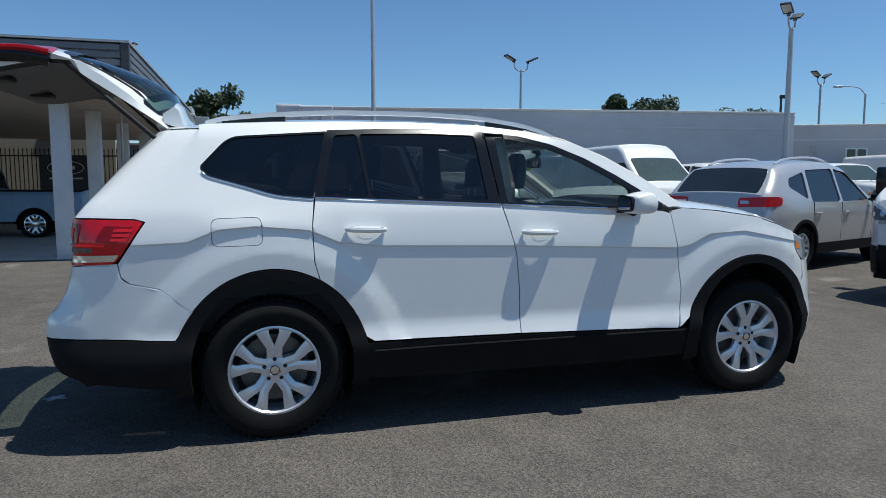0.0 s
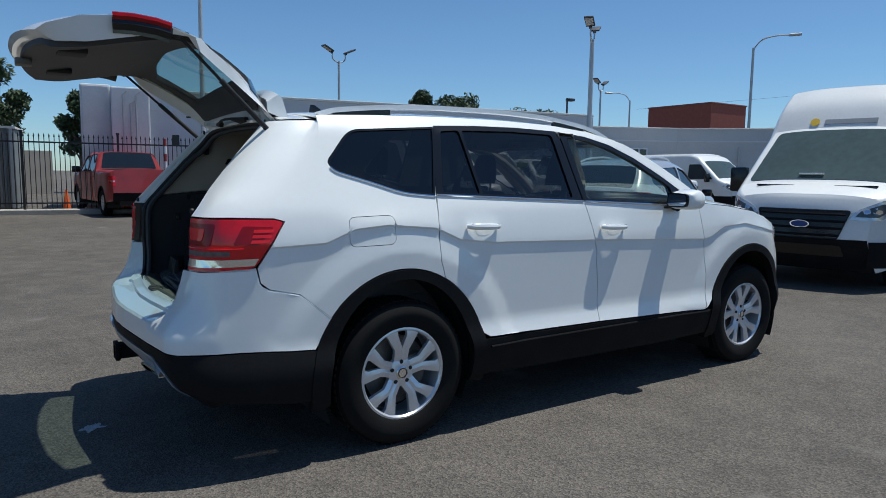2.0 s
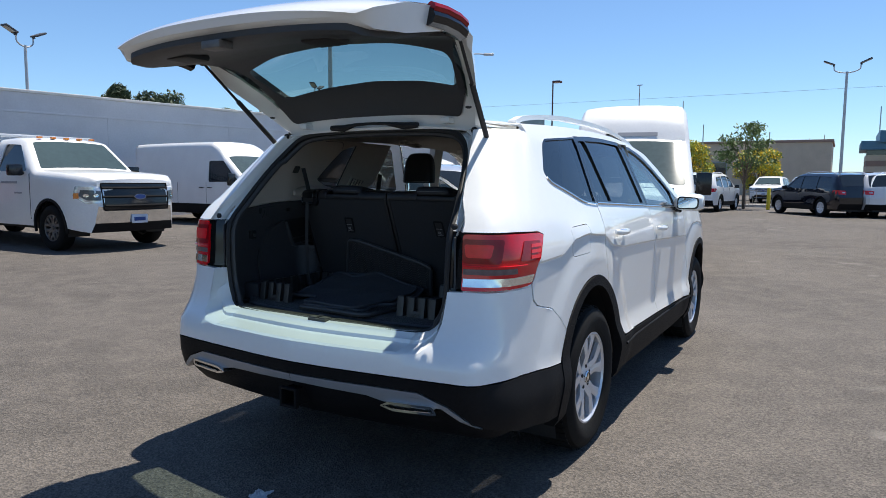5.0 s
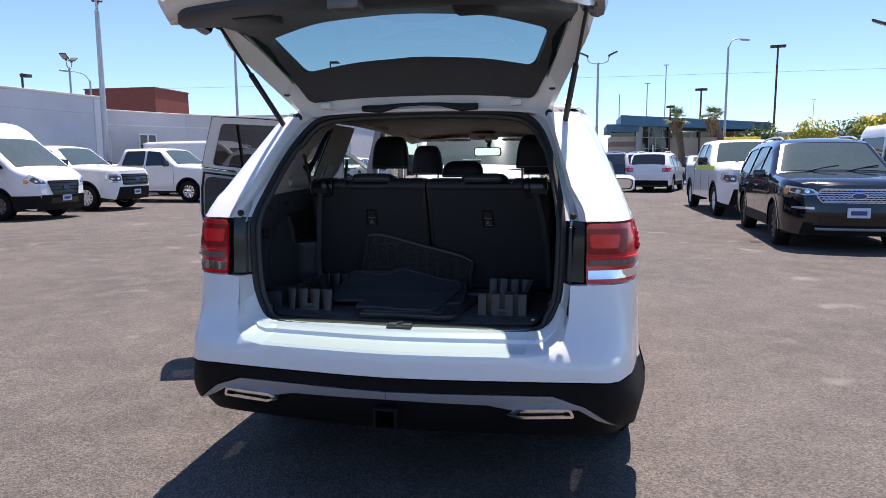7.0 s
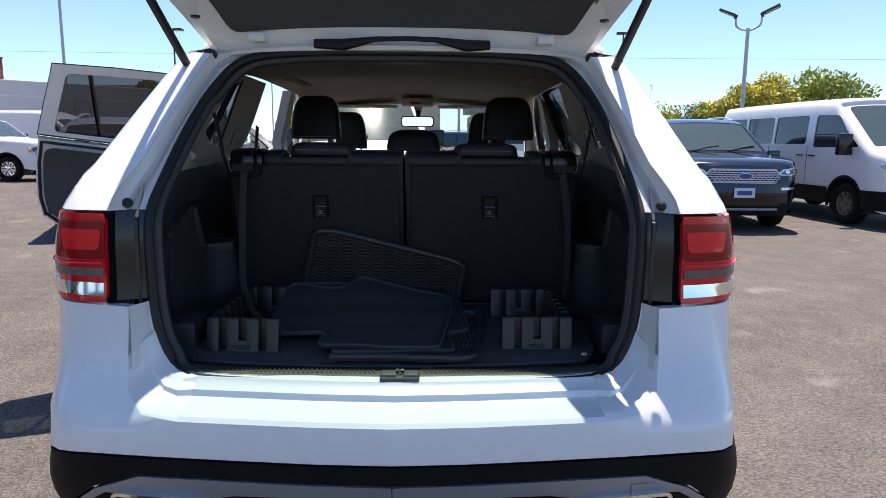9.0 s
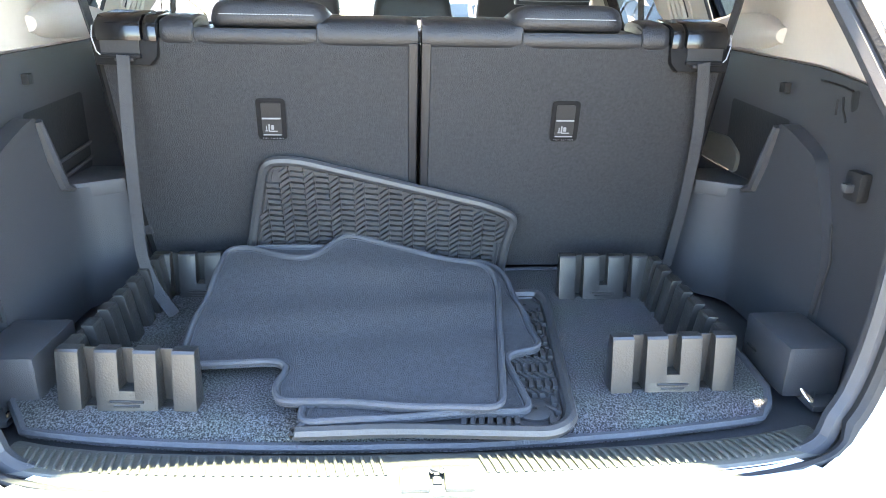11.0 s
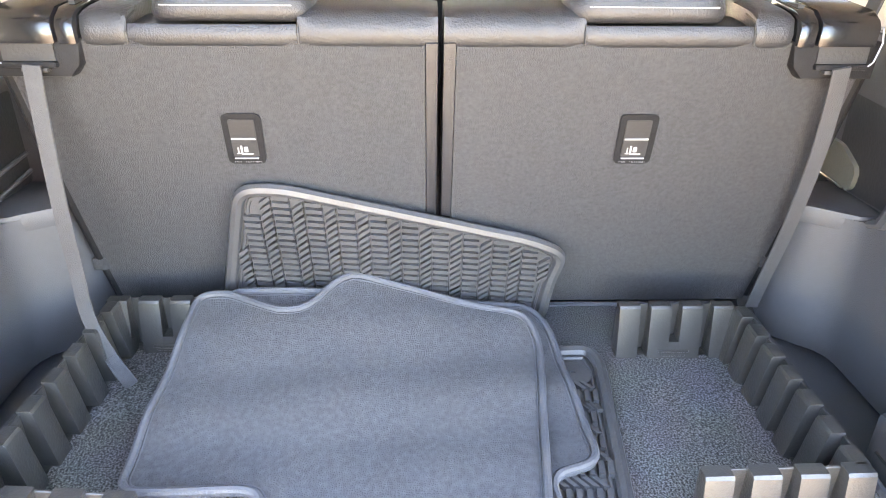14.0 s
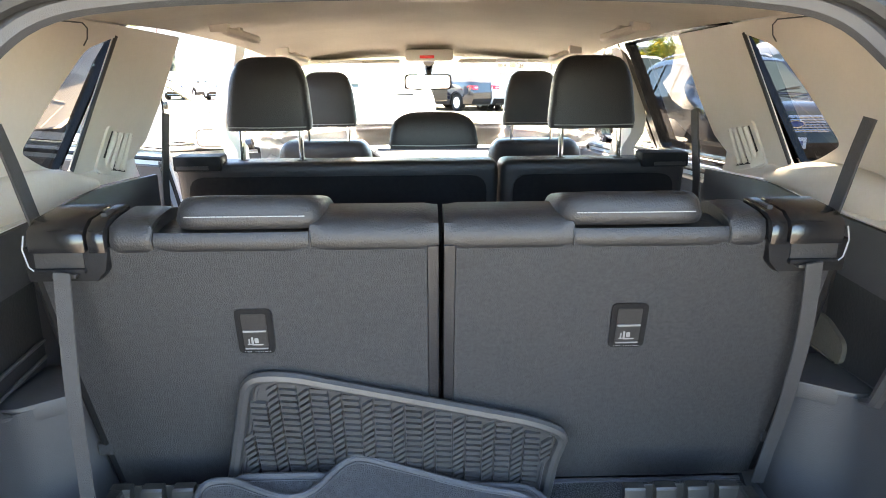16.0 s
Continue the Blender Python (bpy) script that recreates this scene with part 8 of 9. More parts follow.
for s in (-1, 1):
    part("door_writing", box(-1.55, -1.0, s * 1.002 - 0.004, s * 1.002 + 0.004, 1.16, 1.20), LOGO_GREY, stk, "dark lettering bar", smooth=False)
    part("door_writing", box(-1.10, -0.85, s * 1.002 - 0.004, s * 1.002 + 0.004, 0.98, 1.01), LOGO_GREY, stk, smooth=False)
for y in (-0.5, -0.25, 0, 0.25, 0.5):
    part("marker_lamp", box(-1.16, -1.08, y - 0.04, y + 0.04, 1.99, 2.03, 0.01), AMBER, stk)


# ---------------------------------------------------------------- walls and buildings round the lot
def along(ax, ay, bx, by):
    """A frame with x along a line on the ground and y away to its left; returns it and the length."""
    d = Vector((bx - ax, by - ay, 0))
    return Matrix.Translation((ax, ay, 0)) @ Matrix.Rotation(math.atan2(d.y, d.x), 4, "Z"), d.length


def wall_run(name, label, a, b, h, thick, ridge, material, cap=0.10):
    m, L = along(*a, *b)
    bm = box(0, L, 0, thick, -0.05, h)
    w = solo(name, bm, material, label, "wall", kind="structure", m=m, smooth=False)
    part("wall_cap", box(-0.04, L + 0.04, -0.05, thick + 0.04, h + 0.002, h + cap, 0.02), STUCCO2, w, "pale weathered parapet cap", smooth=False)
    if ridge:
        part("wall_ridge", box(0.02, L - 0.02, -0.035, -0.002, ridge, ridge + 0.07, 0.012), STUCCO, w, "painted moulding", smooth=False)
    n = int(L // 4.8)
    for k in range(1, n):
        part("control_joint", box(k * 4.8 - 0.012, k * 4.8 + 0.012, -0.012, -0.002, 0.1, (ridge or h) - 0.02), STUCCO, w, "", smooth=False)
    return w, m, L


GREYWALL = mat("pale_grey_block_wall", (0.50, 0.50, 0.51), 0.85, vary=0.07, scale=0.8, bump=0.5, bscale=70)
north, nm, nl = wall_run("wall_north", "long white-painted stucco wall with a pale cap", (1.7, 21.5), (21.2, 18.5), 4.05, 0.35, 3.42, STUCCO)
part("wall_pier", box(-0.05, 1.15, -0.14, 5.0, -0.05, 4.16, 0.05), STUCCO, north, "stepped white end of the wall", smooth=False)
part("wall_pier", box(-1.0, -0.06, 0.5, 5.0, -0.05, 4.28, 0.08), STUCCO, north, "", smooth=False)
part("wall_pier", box(nl - 0.32, nl + 0.03, -0.04, 3.2, -0.05, 4.02, 0.02), STUCCO, north, "", smooth=False)
for x, z in ((0.32, 3.9), (0.55, 3.6), (0.72, 3.9)):
    part("conduit", tube([(x, -0.18, 0.1), (x, -0.18, z), (x + 0.12, -0.18, z + 0.12)], 0.028, 8), GALV, north, "thin grey conduit")
part("meter_box", box(0.42, 0.70, -0.26, -0.15, 1.4, 1.95, 0.02), GALV, north, "grey metal meter box")
part("meter_box", box(nl + 0.045, nl + 0.12, 0.4, 0.7, 2.5, 3.0, 0.01), GALV, north, "small grey box")
for k, (a, b, h) in enumerate((((21.6, 20.9), (27.0, 18.3), 3.75), ((27.0, 18.3), (32.5, 13.6), 3.75))):
    w, m, L = wall_run("wall_north_%d" % (k + 2), "lower pale block wall with a moulding", a, b, h, 0.3, 3.12, GREYWALL, 0.07)
    if k == 0:
        part("drain_pipe", tube([(2.2, -0.07, 0.1), (2.2, -0.07, 2.9)], 0.045, 8), GALV, w, "grey drain pipe")
        wf = part("wall_window", box(3.55, 4.45, -0.05, -0.003, 2.05, 2.80, 0.01), INK, w, "small white-framed sliding window", smooth=False)
        for x in (3.62, 4.04):
            part("pane", box(x, x + 0.33, -0.062, -0.052, 2.12, 2.73), GLASS_BLACK, wf, "dark pane", smooth=False)
    if k == 1:
        part("drain_pipe", tube([(3.0, -0.07, 0.1), (3.0, -0.07, 2.9)], 0.04, 8), GALV, w)


def block_building(name, label, x0, x1, y0, y1, h, material, cap_mat, group="", windows=()):
    t = thing(name, pose((x0 + x1) / 2, (y0 + y1) / 2, 0), label, "building", group)
    cx, cy = (x0 + x1) / 2, (y0 + y1) / 2
    w = part("wall", box(x0 - cx, x1 - cx, y0 - cy, y1 - cy, -0.1, h), material, t, smooth=False)
    part("roof", box(x0 - cx - 0.15, x1 - cx + 0.15, y0 - cy - 0.15, y1 - cy + 0.15, h + 0.003, h + 0.28, 0.03), cap_mat, t, "roof edge", smooth=False)
    for ya, yb, za, zb in windows:
        f = part("window", box(x0 - cx - 0.08, x0 - cx - 0.003, ya - cy, yb - cy, za, zb, 0.02), SATIN, t, smooth=False)
        part("pane", box(x0 - cx - 0.10, x0 - cx - 0.083, ya - cy + 0.1, yb - cy - 0.1, za + 0.1, zb - 0.1), GLASS_BLACK, f, smooth=False)
    return t


block_building("red_building", "tall red-painted block building beyond the wall", 121, 133, 83, 99, 16.4, REDBRICK, REDBRICK)
block_building("white_building", "long low white commercial building", 70, 90, 24.5, 43.0, 6.6, STUCCO, STUCCO2, windows=[(25 + 3 * k, 27 + 3 * k, 2.0, 4.5) for k in range(6)])
block_building("tan_building", "low tan building behind the farther lot", 76, 88, -1.0, 17.0, 5.5, TAN, TAN2, windows=[(4 + 2.4 * k, 5.6 + 2.4 * k, 1.8, 3.6) for k in range(5)])
block_building("beige_hall", "long beige commercial hall behind the trees", 78, 95, -60.0, -17.0, 4.2, TAN, STUCCO2, windows=[(-58 + 4.5 * k, -55 + 4.5 * k, 1.5, 3.2) for k in range(9)])

# blue-roofed building with brick bands and a glazed entrance
bb = thing("blue_roof_building", pose(60, 0, 0), "tan and brown banded building with teal metal roof", "building")
for k in range(8):
    part("brick_band", box(0.0 + 0.02 * (k % 2), 6, -6.2, -3.6, 0.45 * k - 0.1 * (k == 0), 0.45 * k + 0.448), TAN if k % 2 else TAN2, bb, smooth=False)
part("window_band", box(0.12, 6, -6.2, -3.6, 3.602, 3.98), GLASS_BLACK, bb, "dark clerestory glass", smooth=False)
part("roof", box(-0.6, 7, -6.0, -3.2, 3.984, 4.68, 0.03), BLUEROOF, bb, "teal metal fascia", smooth=False)
part("wall", box(0.4, 6, -16.2, -8.7, -0.1, 3.45), TAN, bb, "plain tan wall", smooth=False)
part("window_band", box(0.5, 6, -16.2, -8.7, 3.452, 3.95), GLASS_BLACK, bb, "", smooth=False)
for k in range(9):
    y = -16.1 + 0.92 * k
    part("mullion", box(0.40, 0.50, y, y + 0.08, 3.455, 3.95), SATIN, bb, smooth=False)
bm = slab([(-4.4, 4.55), (-4.4, 5.45), (-16.8, 4.62), (-16.8, 3.98)], "x", -1.0, 7.0)
part("roof", bm, BLUEROOF, bb, "sloping teal metal roof", smooth=False)
gl = part("glass_front", box(-0.3, 5, -8.65, -6.25, -0.1, 4.75), GLASS_BLACK, bb, "dark glazed entrance front", smooth=False)
for k in range(5):
    part("mullion", box(-0.36, -0.30, -8.65 + 0.58 * k, -8.58 + 0.58 * k, 0, 4.7), SATIN, gl, smooth=False)
for k in range(5):
    part("transom", box(-0.37, -0.30, -8.65, -6.25, 0.95 * k + 0.6, 0.95 * k + 0.66), SATIN, gl, smooth=False)
part("column", box(-0.55, -0.1, -6.24, -5.75, 0, 4.6, 0.03), CONC, bb, "pale entrance column", smooth=False)
part("entrance_arch", tube([(-0.9, -8.6, 0), (-0.9, -8.6, 2.4), (-0.9, -7.2, 2.8), (-0.9, -7.2, 0)], 0.09, 8), INK, bb, "white entrance frame")

# ---------------------------------------------------------------- iron fence on its kerb
FA, FB = (-14.0, 22.38), (9.5, 19.39)
fm, FL = along(*FA, *FB)
solo("kerb", box(0, FL + 1.0, -0.75, -0.1, -0.05, 0.15, 0.02), CONC, "weathered concrete kerb under the iron fence", "kerb", m=fm, kind="structure", smooth=False)
fence = thing("iron_fence", fm, "black iron picket fence with spear tops", "fence")
for z in (0.32, 2.18):
    part("rail", box(0, FL, -0.47, -0.43, z, z + 0.045), IRON, fence, smooth=False)
bmp = box(-0.011, 0.011, -0.011, 0.011, 0.18, 2.36)
sp = revolve([(0.004, 2.34), (0.024, 2.385), (0.004, 2.47)], 6, "z")
put(bmp, sp)
pick = part("picket", bmp, IRON, fence, smooth=False)
pick.location = (0.12, -0.45, 0)
n = int(FL / 0.135)
for k in range(1, n):
    o = new("picket", pick.data)
    o.parent = fence
    o.location = (0.12 + 0.135 * k, -0.45, 0)
for k in range(10):
    x = 0.02 + k * (FL - 0.04) / 9
    part("post", box(x - 0.035, x + 0.035, -0.485, -0.415, 0.14, 2.50, 0.005), IRON, fence, smooth=False)
    part("post_cap", box(x - 0.05, x + 0.05, -0.50, -0.40, 2.502, 2.55, 0.01), IRON, fence, smooth=False)
part("sign_plate", box(17.4, 17.62, -0.50, -0.487, 2.20, 2.55), IRON, fence, "small black plate", smooth=False)
pst = thing("striped_post", fm @ Matrix.Translation((17.15, -0.85, 0)), "red and white striped marker post by the fence", "post")
for k in range(10):
    part("band", revolve([(0.045, 0.24 * k), (0.045, 0.24 * k + 0.238)], 12, "z"), REDPAINT if k % 2 else INK, pst, smooth=True)

# shed panels and yard clutter behind the fence
shed = thing("metal_shed", pose(-4.6, 23.6, 0, 0, 0, -7), "grey corrugated metal container behind the fence", "container")
first = part("rib", box(0, 0.09, -0.03, 0.02, 0.1, 2.70, 0.012, 1), CORR, shed, smooth=False)
first.location = (-3.45, 0, 0)
for k in range(1, 46):
    o = new("rib", first.data)
    o.parent = shed
    o.location = (-3.45 + 0.15 * k, 0, 0)
part("shell", box(-3.5, 3.5, 0.021, 2.4, 0.04, 2.72), CORR, shed, smooth=False)
part("roof_edge", box(-3.55, 3.55, -0.06, 2.45, 2.722, 2.80), STUCCO2, shed, smooth=False)
for x in (-3.42, -1.1, 1.2, 3.42):
    part("corner_post", box(x - 0.05, x + 0.05, -0.055, -0.031, 0.05, 2.72), GALV, shed, smooth=False)
CONE_W = mat("white_reflective_band", (0.7, 0.7, 0.7), 0.5, vary=0.05)


def cone(x, y):
    t = thing("traffic_cone", pose(x, y, 0.0), "orange traffic cone with a pale band", "cone", "cones by the fence")
    part("base", box(-0.18, 0.18, -0.18, 0.18, 0, 0.03, 0.01), ORANGE, t)
    c = part("cone_shell", revolve([(0.135, 0.031), (0.03, 0.72), (0.025, 0.73)], 16, "z"), ORANGE, t)
    part("band", revolve([(0.096, 0.28), (0.073, 0.42)], 16, "z", cap=False), CONE_W, c)


for x, y in ((1.55, 20.9), (1.95, 20.85), (1.75, 21.15), (0.2, 21.3)):
    cone(x, y)

# bicycle against the tall pole
bike = thing("bicycle", pose(3.35, 19.25, 0, 8, 0, -12), "dark bicycle leaning beside a tall pale pole", "bicycle")
for x in (0, 1.04):
    w = part("wheel", tube([(x + 0.33 * math.cos(a), 0, 0.345 + 0.33 * math.sin(a)) for a in [2 * math.pi * k / 28 for k in range(28)]], 0.02, 8, closed=True), RUBBER, bike)
    bm = bmesh.new()
    for k in range(18):
        a = 2 * math.pi * k / 18
        tube([(x, 0, 0.345), (x + 0.315 * math.cos(a), 0, 0.345 + 0.315 * math.sin(a))], 0.0025, 4, into=bm)
    part("spoke_fan", bm, GALV, w, smooth=False)
bm = tube([(0, 0, 0.345), (0.36, 0, 0.86), (0.86, 0, 0.88), (0.42, 0, 0.30), (0, 0, 0.345)], 0.018, 8)
tube([(0.42, 0, 0.30), (0.33, 0, 0.98)], 0.018, 8, into=bm)
tube([(1.04, 0, 0.345), (0.86, 0, 0.88), (0.83, 0, 1.04)], 0.018, 8, into=bm)
part("frame", bm, IRON, bike)
part("handlebar", tube([(0.72, -0.28, 1.02), (0.83, -0.12, 1.06), (0.83, 0.12, 1.06), (0.72, 0.28, 1.02)], 0.014, 8), IRON, bike)
part("saddle", box(0.20, 0.46, -0.07, 0.07, 0.97, 1.03, 0.025), LEATHER, bike)
part("crank", tube([(0.42, -0.08, 0.13), (0.42, -0.05, 0.30), (0.42, 0.05, 0.30), (0.42, 0.08, 0.47)], 0.012, 6), GALV, bike)


# ---------------------------------------------------------------- lamps and poles
HEAD_MAT = mat("dark_grey_lamp_housing", (0.06, 0.06, 0.065), 0.5, vary=0.1)
LENS_MAT = mat("pale_led_lens", (0.45, 0.45, 0.42), 0.3, vary=0.08)


def pole_part(h, r, material, t):
    part("base", revolve([(r * 2.6, 0), (r * 2.6, 0.12), (r * 1.3, 0.2)], 14, "z"), material if material is BROWNP else CONC, t)
    part("pole", revolve([(r, 0.2), (r * 0.72, h)], 14, "z"), material, t)


def twin_lamp(x, y, h, turn, label="galvanised lot lamp with two flat heads", spread=0.42, r=0.085, size=1.0):
    t = thing("lot_lamp", pose(x, y, 0, 0, 0, turn), label, "street lamp", "lot lamps")
    pole_part(h, r, GALV, t)
    for s in (-1, 1):
        part("arm", tube(smooth_loop([(0, 0, h - 0.08), (s * spread * 0.55, 0, h - 0.02), (s * spread * 0.95, 0, h + 0.12), (s * spread, 0, h + 0.16 + 0.20 * size)], 4, False), 0.035, 8), GALV, t)
        hm = Matrix.Translation((s * (spread + 0.02), 0, h + 0.18 + 0.22 * size)) @ Matrix.Rotation(radians(-24 * s), 4, "Y")
        hb = box(-0.05, 0.05, -0.06, 0.06, -0.05, 0.10, 0.01, 1)
        hb = box(min(0, s * 0.62), max(0, s * 0.62), -0.19, 0.19, 0.02, 0.10, 0.02, 2, into=hb)
        hm = hm @ Matrix.Scale(size, 4)
        hb.transform(hm)
        head = part("lamp_head", hb, HEAD_MAT, t, "dark flat lamp head")
        lb = box(min(s * 0.12, s * 0.58), max(s * 0.12, s * 0.58), -0.15, 0.15, 0.005, 0.018)
        lb.transform(hm)
        part("lens", lb, LENS_MAT, head, smooth=False)
    return t


def cobra_lamp(x, y, h, turn, arm=1.9):
    t = thing("street_lamp", pose(x, y, 0, 0, 0, turn), "grey street lamp with a curved arm", "street lamp", "street lamps")
    pole_part(h - 0.6, 0.10, GALV, t)
    part("arm", tube(smooth_loop([(0, 0, h - 0.7), (arm * 0.25, 0, h - 0.15), (arm * 0.7, 0, h + 0.02), (arm, 0, h)], 5, False), 0.04, 8), GALV, t)
    bm = box(arm - 0.05, arm + 0.62, -0.15, 0.15, h - 0.07, h + 0.06, 0.05, 3)
    part("lamp_head", bm, GALV, t)


def box_lamp(x, y, h, turn, material=BROWNP, both=False, size=0.5):
    t = thing("box_lamp", pose(x, y, 0, 0, 0, turn), "brown pole lamp with a flat box head", "street lamp", "box lamps")
    pole_part(h, 0.10, material, t)
    for s in ((-1, 1) if both else (1,)):
        part("lamp_head", box(min(0.06 * s, s * (0.1 + size)), max(0.06 * s, s * (0.1 + size)), -size / 2, size / 2, h - 0.22, h - 0.02, 0.03), material, t)


def bare_pole(x, y, h, r=0.07, material=GALV, tee=0.0, label="thin pale mast on the skyline"):
    t = thing("mast", pose(x, y, 0), label, "pole", "masts")
    part("pole", revolve([(r, -0.02), (r * 0.7, h)], 12, "z"), material, t)
    if tee:
        part("crossbar", box(-0.05, 0.05, -tee, tee, h - 0.08, h, 0.01), material, t)


bare_pole(3.85, 18.3, 8.2, 0.085, tee=0.25, label="tall pale pole at the fence")
twin_lamp(19.6, 17.1, 7.1, 35, "tall galvanised lot lamp with two flat heads", 0.5, 0.12)
twin_lamp(13.9, 30, 7.3, 10)
twin_lamp(34.3, 30.6, 7.4, 20)
twin_lamp(45, -1.95, 8.1, 88, spread=0.7, r=0.1)
twin_lamp(22, -11.3, 5.4, 60)
twin_lamp(-2.9, 12.0, 3.95, -20, "small twin flood lamp on the canopy roof", 0.16, 0.03, 0.45)
box_lamp(35.3, 35, 7.3, 0, HEAD_MAT)
cobra_lamp(48, 40, 9.0, 160)
cobra_lamp(36.5, 20.5, 9.7, -60)
cobra_lamp(50, -11.3, 10.2, -60, 1.2)
box_lamp(66, 25.2, 12.0, -90, both=False, size=0.8)
box_lamp(59, -17.0, 11.0, 80, both=True, size=0.5)
box_lamp(60, -11.2, 7.7, 80, both=True, size=0.4)
box_lamp(59, -8.55, 6.2, 80, both=True, size=0.25)
for x, y, h in ((60, 14.4, 10.2), (60, 10.5, 8.5), (60, 8.7, 6.4), (60, 3.4, 5.6), (66, -8.9, 10.6), (66, -7.2, 8.9), (66, -4.6, 7.9), (90, -29.6, 9.0), (80, -0.2, 6.5), (85, 1.4, 6.4)):
    bare_pole(x, y, h, 0.06, tee=0.25 if h > 8.8 else 0)
solo("overhead_wire", tube([(72, -60 + 10 * k, 10.3 - 0.006 * (k - 6) ** 2 * -1) for k in range(13)], 0.012, 5), HEAD_MAT, "thin dark overhead wire", "wire", kind="structure")

# ---------------------------------------------------------------- canopy beside the lot
SOFFIT = mat("beige_soffit", (0.40, 0.36, 0.30), 0.85, vary=0.06, scale=1.5)
FASCIA = mat("grey_ribbed_cladding", (0.20, 0.205, 0.215), 0.5, metal=0.25, vary=0.10, scale=1.5)
WHITEP = mat("white_painted_post", (0.66, 0.66, 0.65), 0.6, vary=0.08, scale=3)
can = thing("canopy", pose(-2.06, 8.0, 0), "flat-roofed service canopy with grey ribbed fascia", "canopy")
for k in range(7):
    z = 2.78 + 0.125 * k
    part("fascia_plank", box(-13.9, -0.12, 0.0, 0.05, z, z + 0.112, 0.012, 1), FASCIA, can, smooth=False)
    part("fascia_plank", box(-0.05, 0.0, 0.12, 14.2, z, z + 0.112, 0.012, 1), FASCIA, can, smooth=False)
part("corner_trim", box(-0.12, 0.012, -0.012, 0.12, 2.74, 3.68, 0.008), HEAD_MAT, can, "dark corner trim", smooth=False)
part("roof", box(-13.9, -0.052, 0.052, 14.2, 3.40, 3.60), STUCCO2, can, smooth=False)
part("roof_edge", box(-13.92, 0.02, -0.02, 14.22, 3.662, 3.70), GALV, can, smooth=False)
part("soffit", box(-13.9, -0.052, 0.052, 14.2, 2.82, 2.90), SOFFIT, can, "beige underside", smooth=False)
for y in (0.6, 3.2, 6.5, 10.0):
    for x in (-1.24, -5.6, -10.0):
        part("column", box(x - 0.13, x + 0.13, y - 0.13, y + 0.13, -0.02, 2.82, 0.015), WHITEP, can, "white painted column")
part("slab", box(-13.9, -0.55, 0.5, 13.4, -0.05, 0.035, 0.01), CONC, can, "concrete slab", smooth=False)
part("roof_unit", box(-0.9, -0.1, 13.4, 14.6, 2.9, 4.0, 0.03), GALV, can, "grey roof unit", smooth=False)
part("roof_unit", box(-0.02, 0.45, 13.3, 14.0, 2.75, 3.65, 0.02), GALV, can, "", smooth=False)
part("wall_lamp", box(0.003, 0.22, 10.4, 10.62, 3.42, 3.50, 0.02), INK, can)
wb = solo("wall_west", box(-16.0, -5.0, 22.95, 23.2, -0.05, 5.0), SOFFIT, "beige rendered wall behind the canopy", "wall", kind="structure", smooth=False)
part("sign_board", box(-7.5, -7.0, 22.90, 22.947, 2.84, 3.08), HEAD_MAT, wb, "small dark board", smooth=False)
sgn = thing("sign_panel", pose(-6.1, 20.65, 0, 0, 0, -7), "dark sign panel with a pale oval outline", "sign")
part("panel", box(-0.85, 0.85, -0.03, 0.03, 0.9, 2.2, 0.01), mat("dark_grey_panel", (0.05, 0.055, 0.06), 0.5, vary=0.12), sgn, smooth=False)
part("oval_ring", tube([(-0.02 + 0.56 * math.cos(a), -0.045, 1.80 + 0.22 * math.sin(a)) for a in [2 * math.pi * k / 40 for k in range(40)]], 0.014, 6, closed=True), INK, sgn, "pale oval outline")
part("logo_bar", box(-0.30, 0.26, -0.05, -0.033, 1.74, 1.86, 0.006), INK, sgn, "pale bar in the oval")
part("caption_bar", box(-0.55, 0.50, -0.05, -0.033, 1.42, 1.47), INK, sgn, smooth=False)
for x in (-0.8, 0.8):
    part("leg", box(x - 0.03, x + 0.03, -0.03, 0.03, 0, 0.9), IRON, sgn, smooth=False)


# ---------------------------------------------------------------- trees
def leaf_cloud(rng, blobs, count, size, droop=0.0):
    """Many small leaf blades scattered in uneven clumps."""
    vs, fs = [], []
    tot = sum(b[3] * b[4] * b[5] for b in blobs)
    for cx, cy, cz, rx, ry, rz in blobs:
        for _ in range(max(8, int(count * rx * ry * rz / tot))):
            u, v, w = rng.gauss(0, 1), rng.gauss(0, 1), rng.gauss(0, 1)
            l = math.sqrt(u * u + v * v + w * w) or 1
            r = rng.random() ** 0.45
            p = Vector((cx + rx * r * u / l, cy + ry * r * v / l, cz + rz * r * w / l))
            a = Vector((rng.uniform(-1, 1), rng.uniform(-1, 1), rng.uniform(-1, 1) - droop)).normalized()
            b = a.cross(Vector((rng.uniform(-1, 1), rng.uniform(-1, 1), rng.uniform(-1, 1)))).normalized()
            s = size * rng.uniform(0.6, 1.4)
            i = len(vs)
            vs += [p - a * s, p + b * s * 0.38, p + a * s, p - b * s * 0.38]
            fs.append((i, i + 1, i + 2, i + 3))
    return vs, fs


def leaf_part(name, rng, blobs, count, size, material, t, label="", droop=0.0):
    vs, fs = leaf_cloud(rng, blobs, count, size, droop)
    me = bpy.data.meshes.new(name)
    me.from_pydata([tuple(v) for v in vs], [], fs)
    me.materials.append(material)
    ob = new(name, me)
    ob.parent = t
    return tagged(ob, label, kind="stuff")


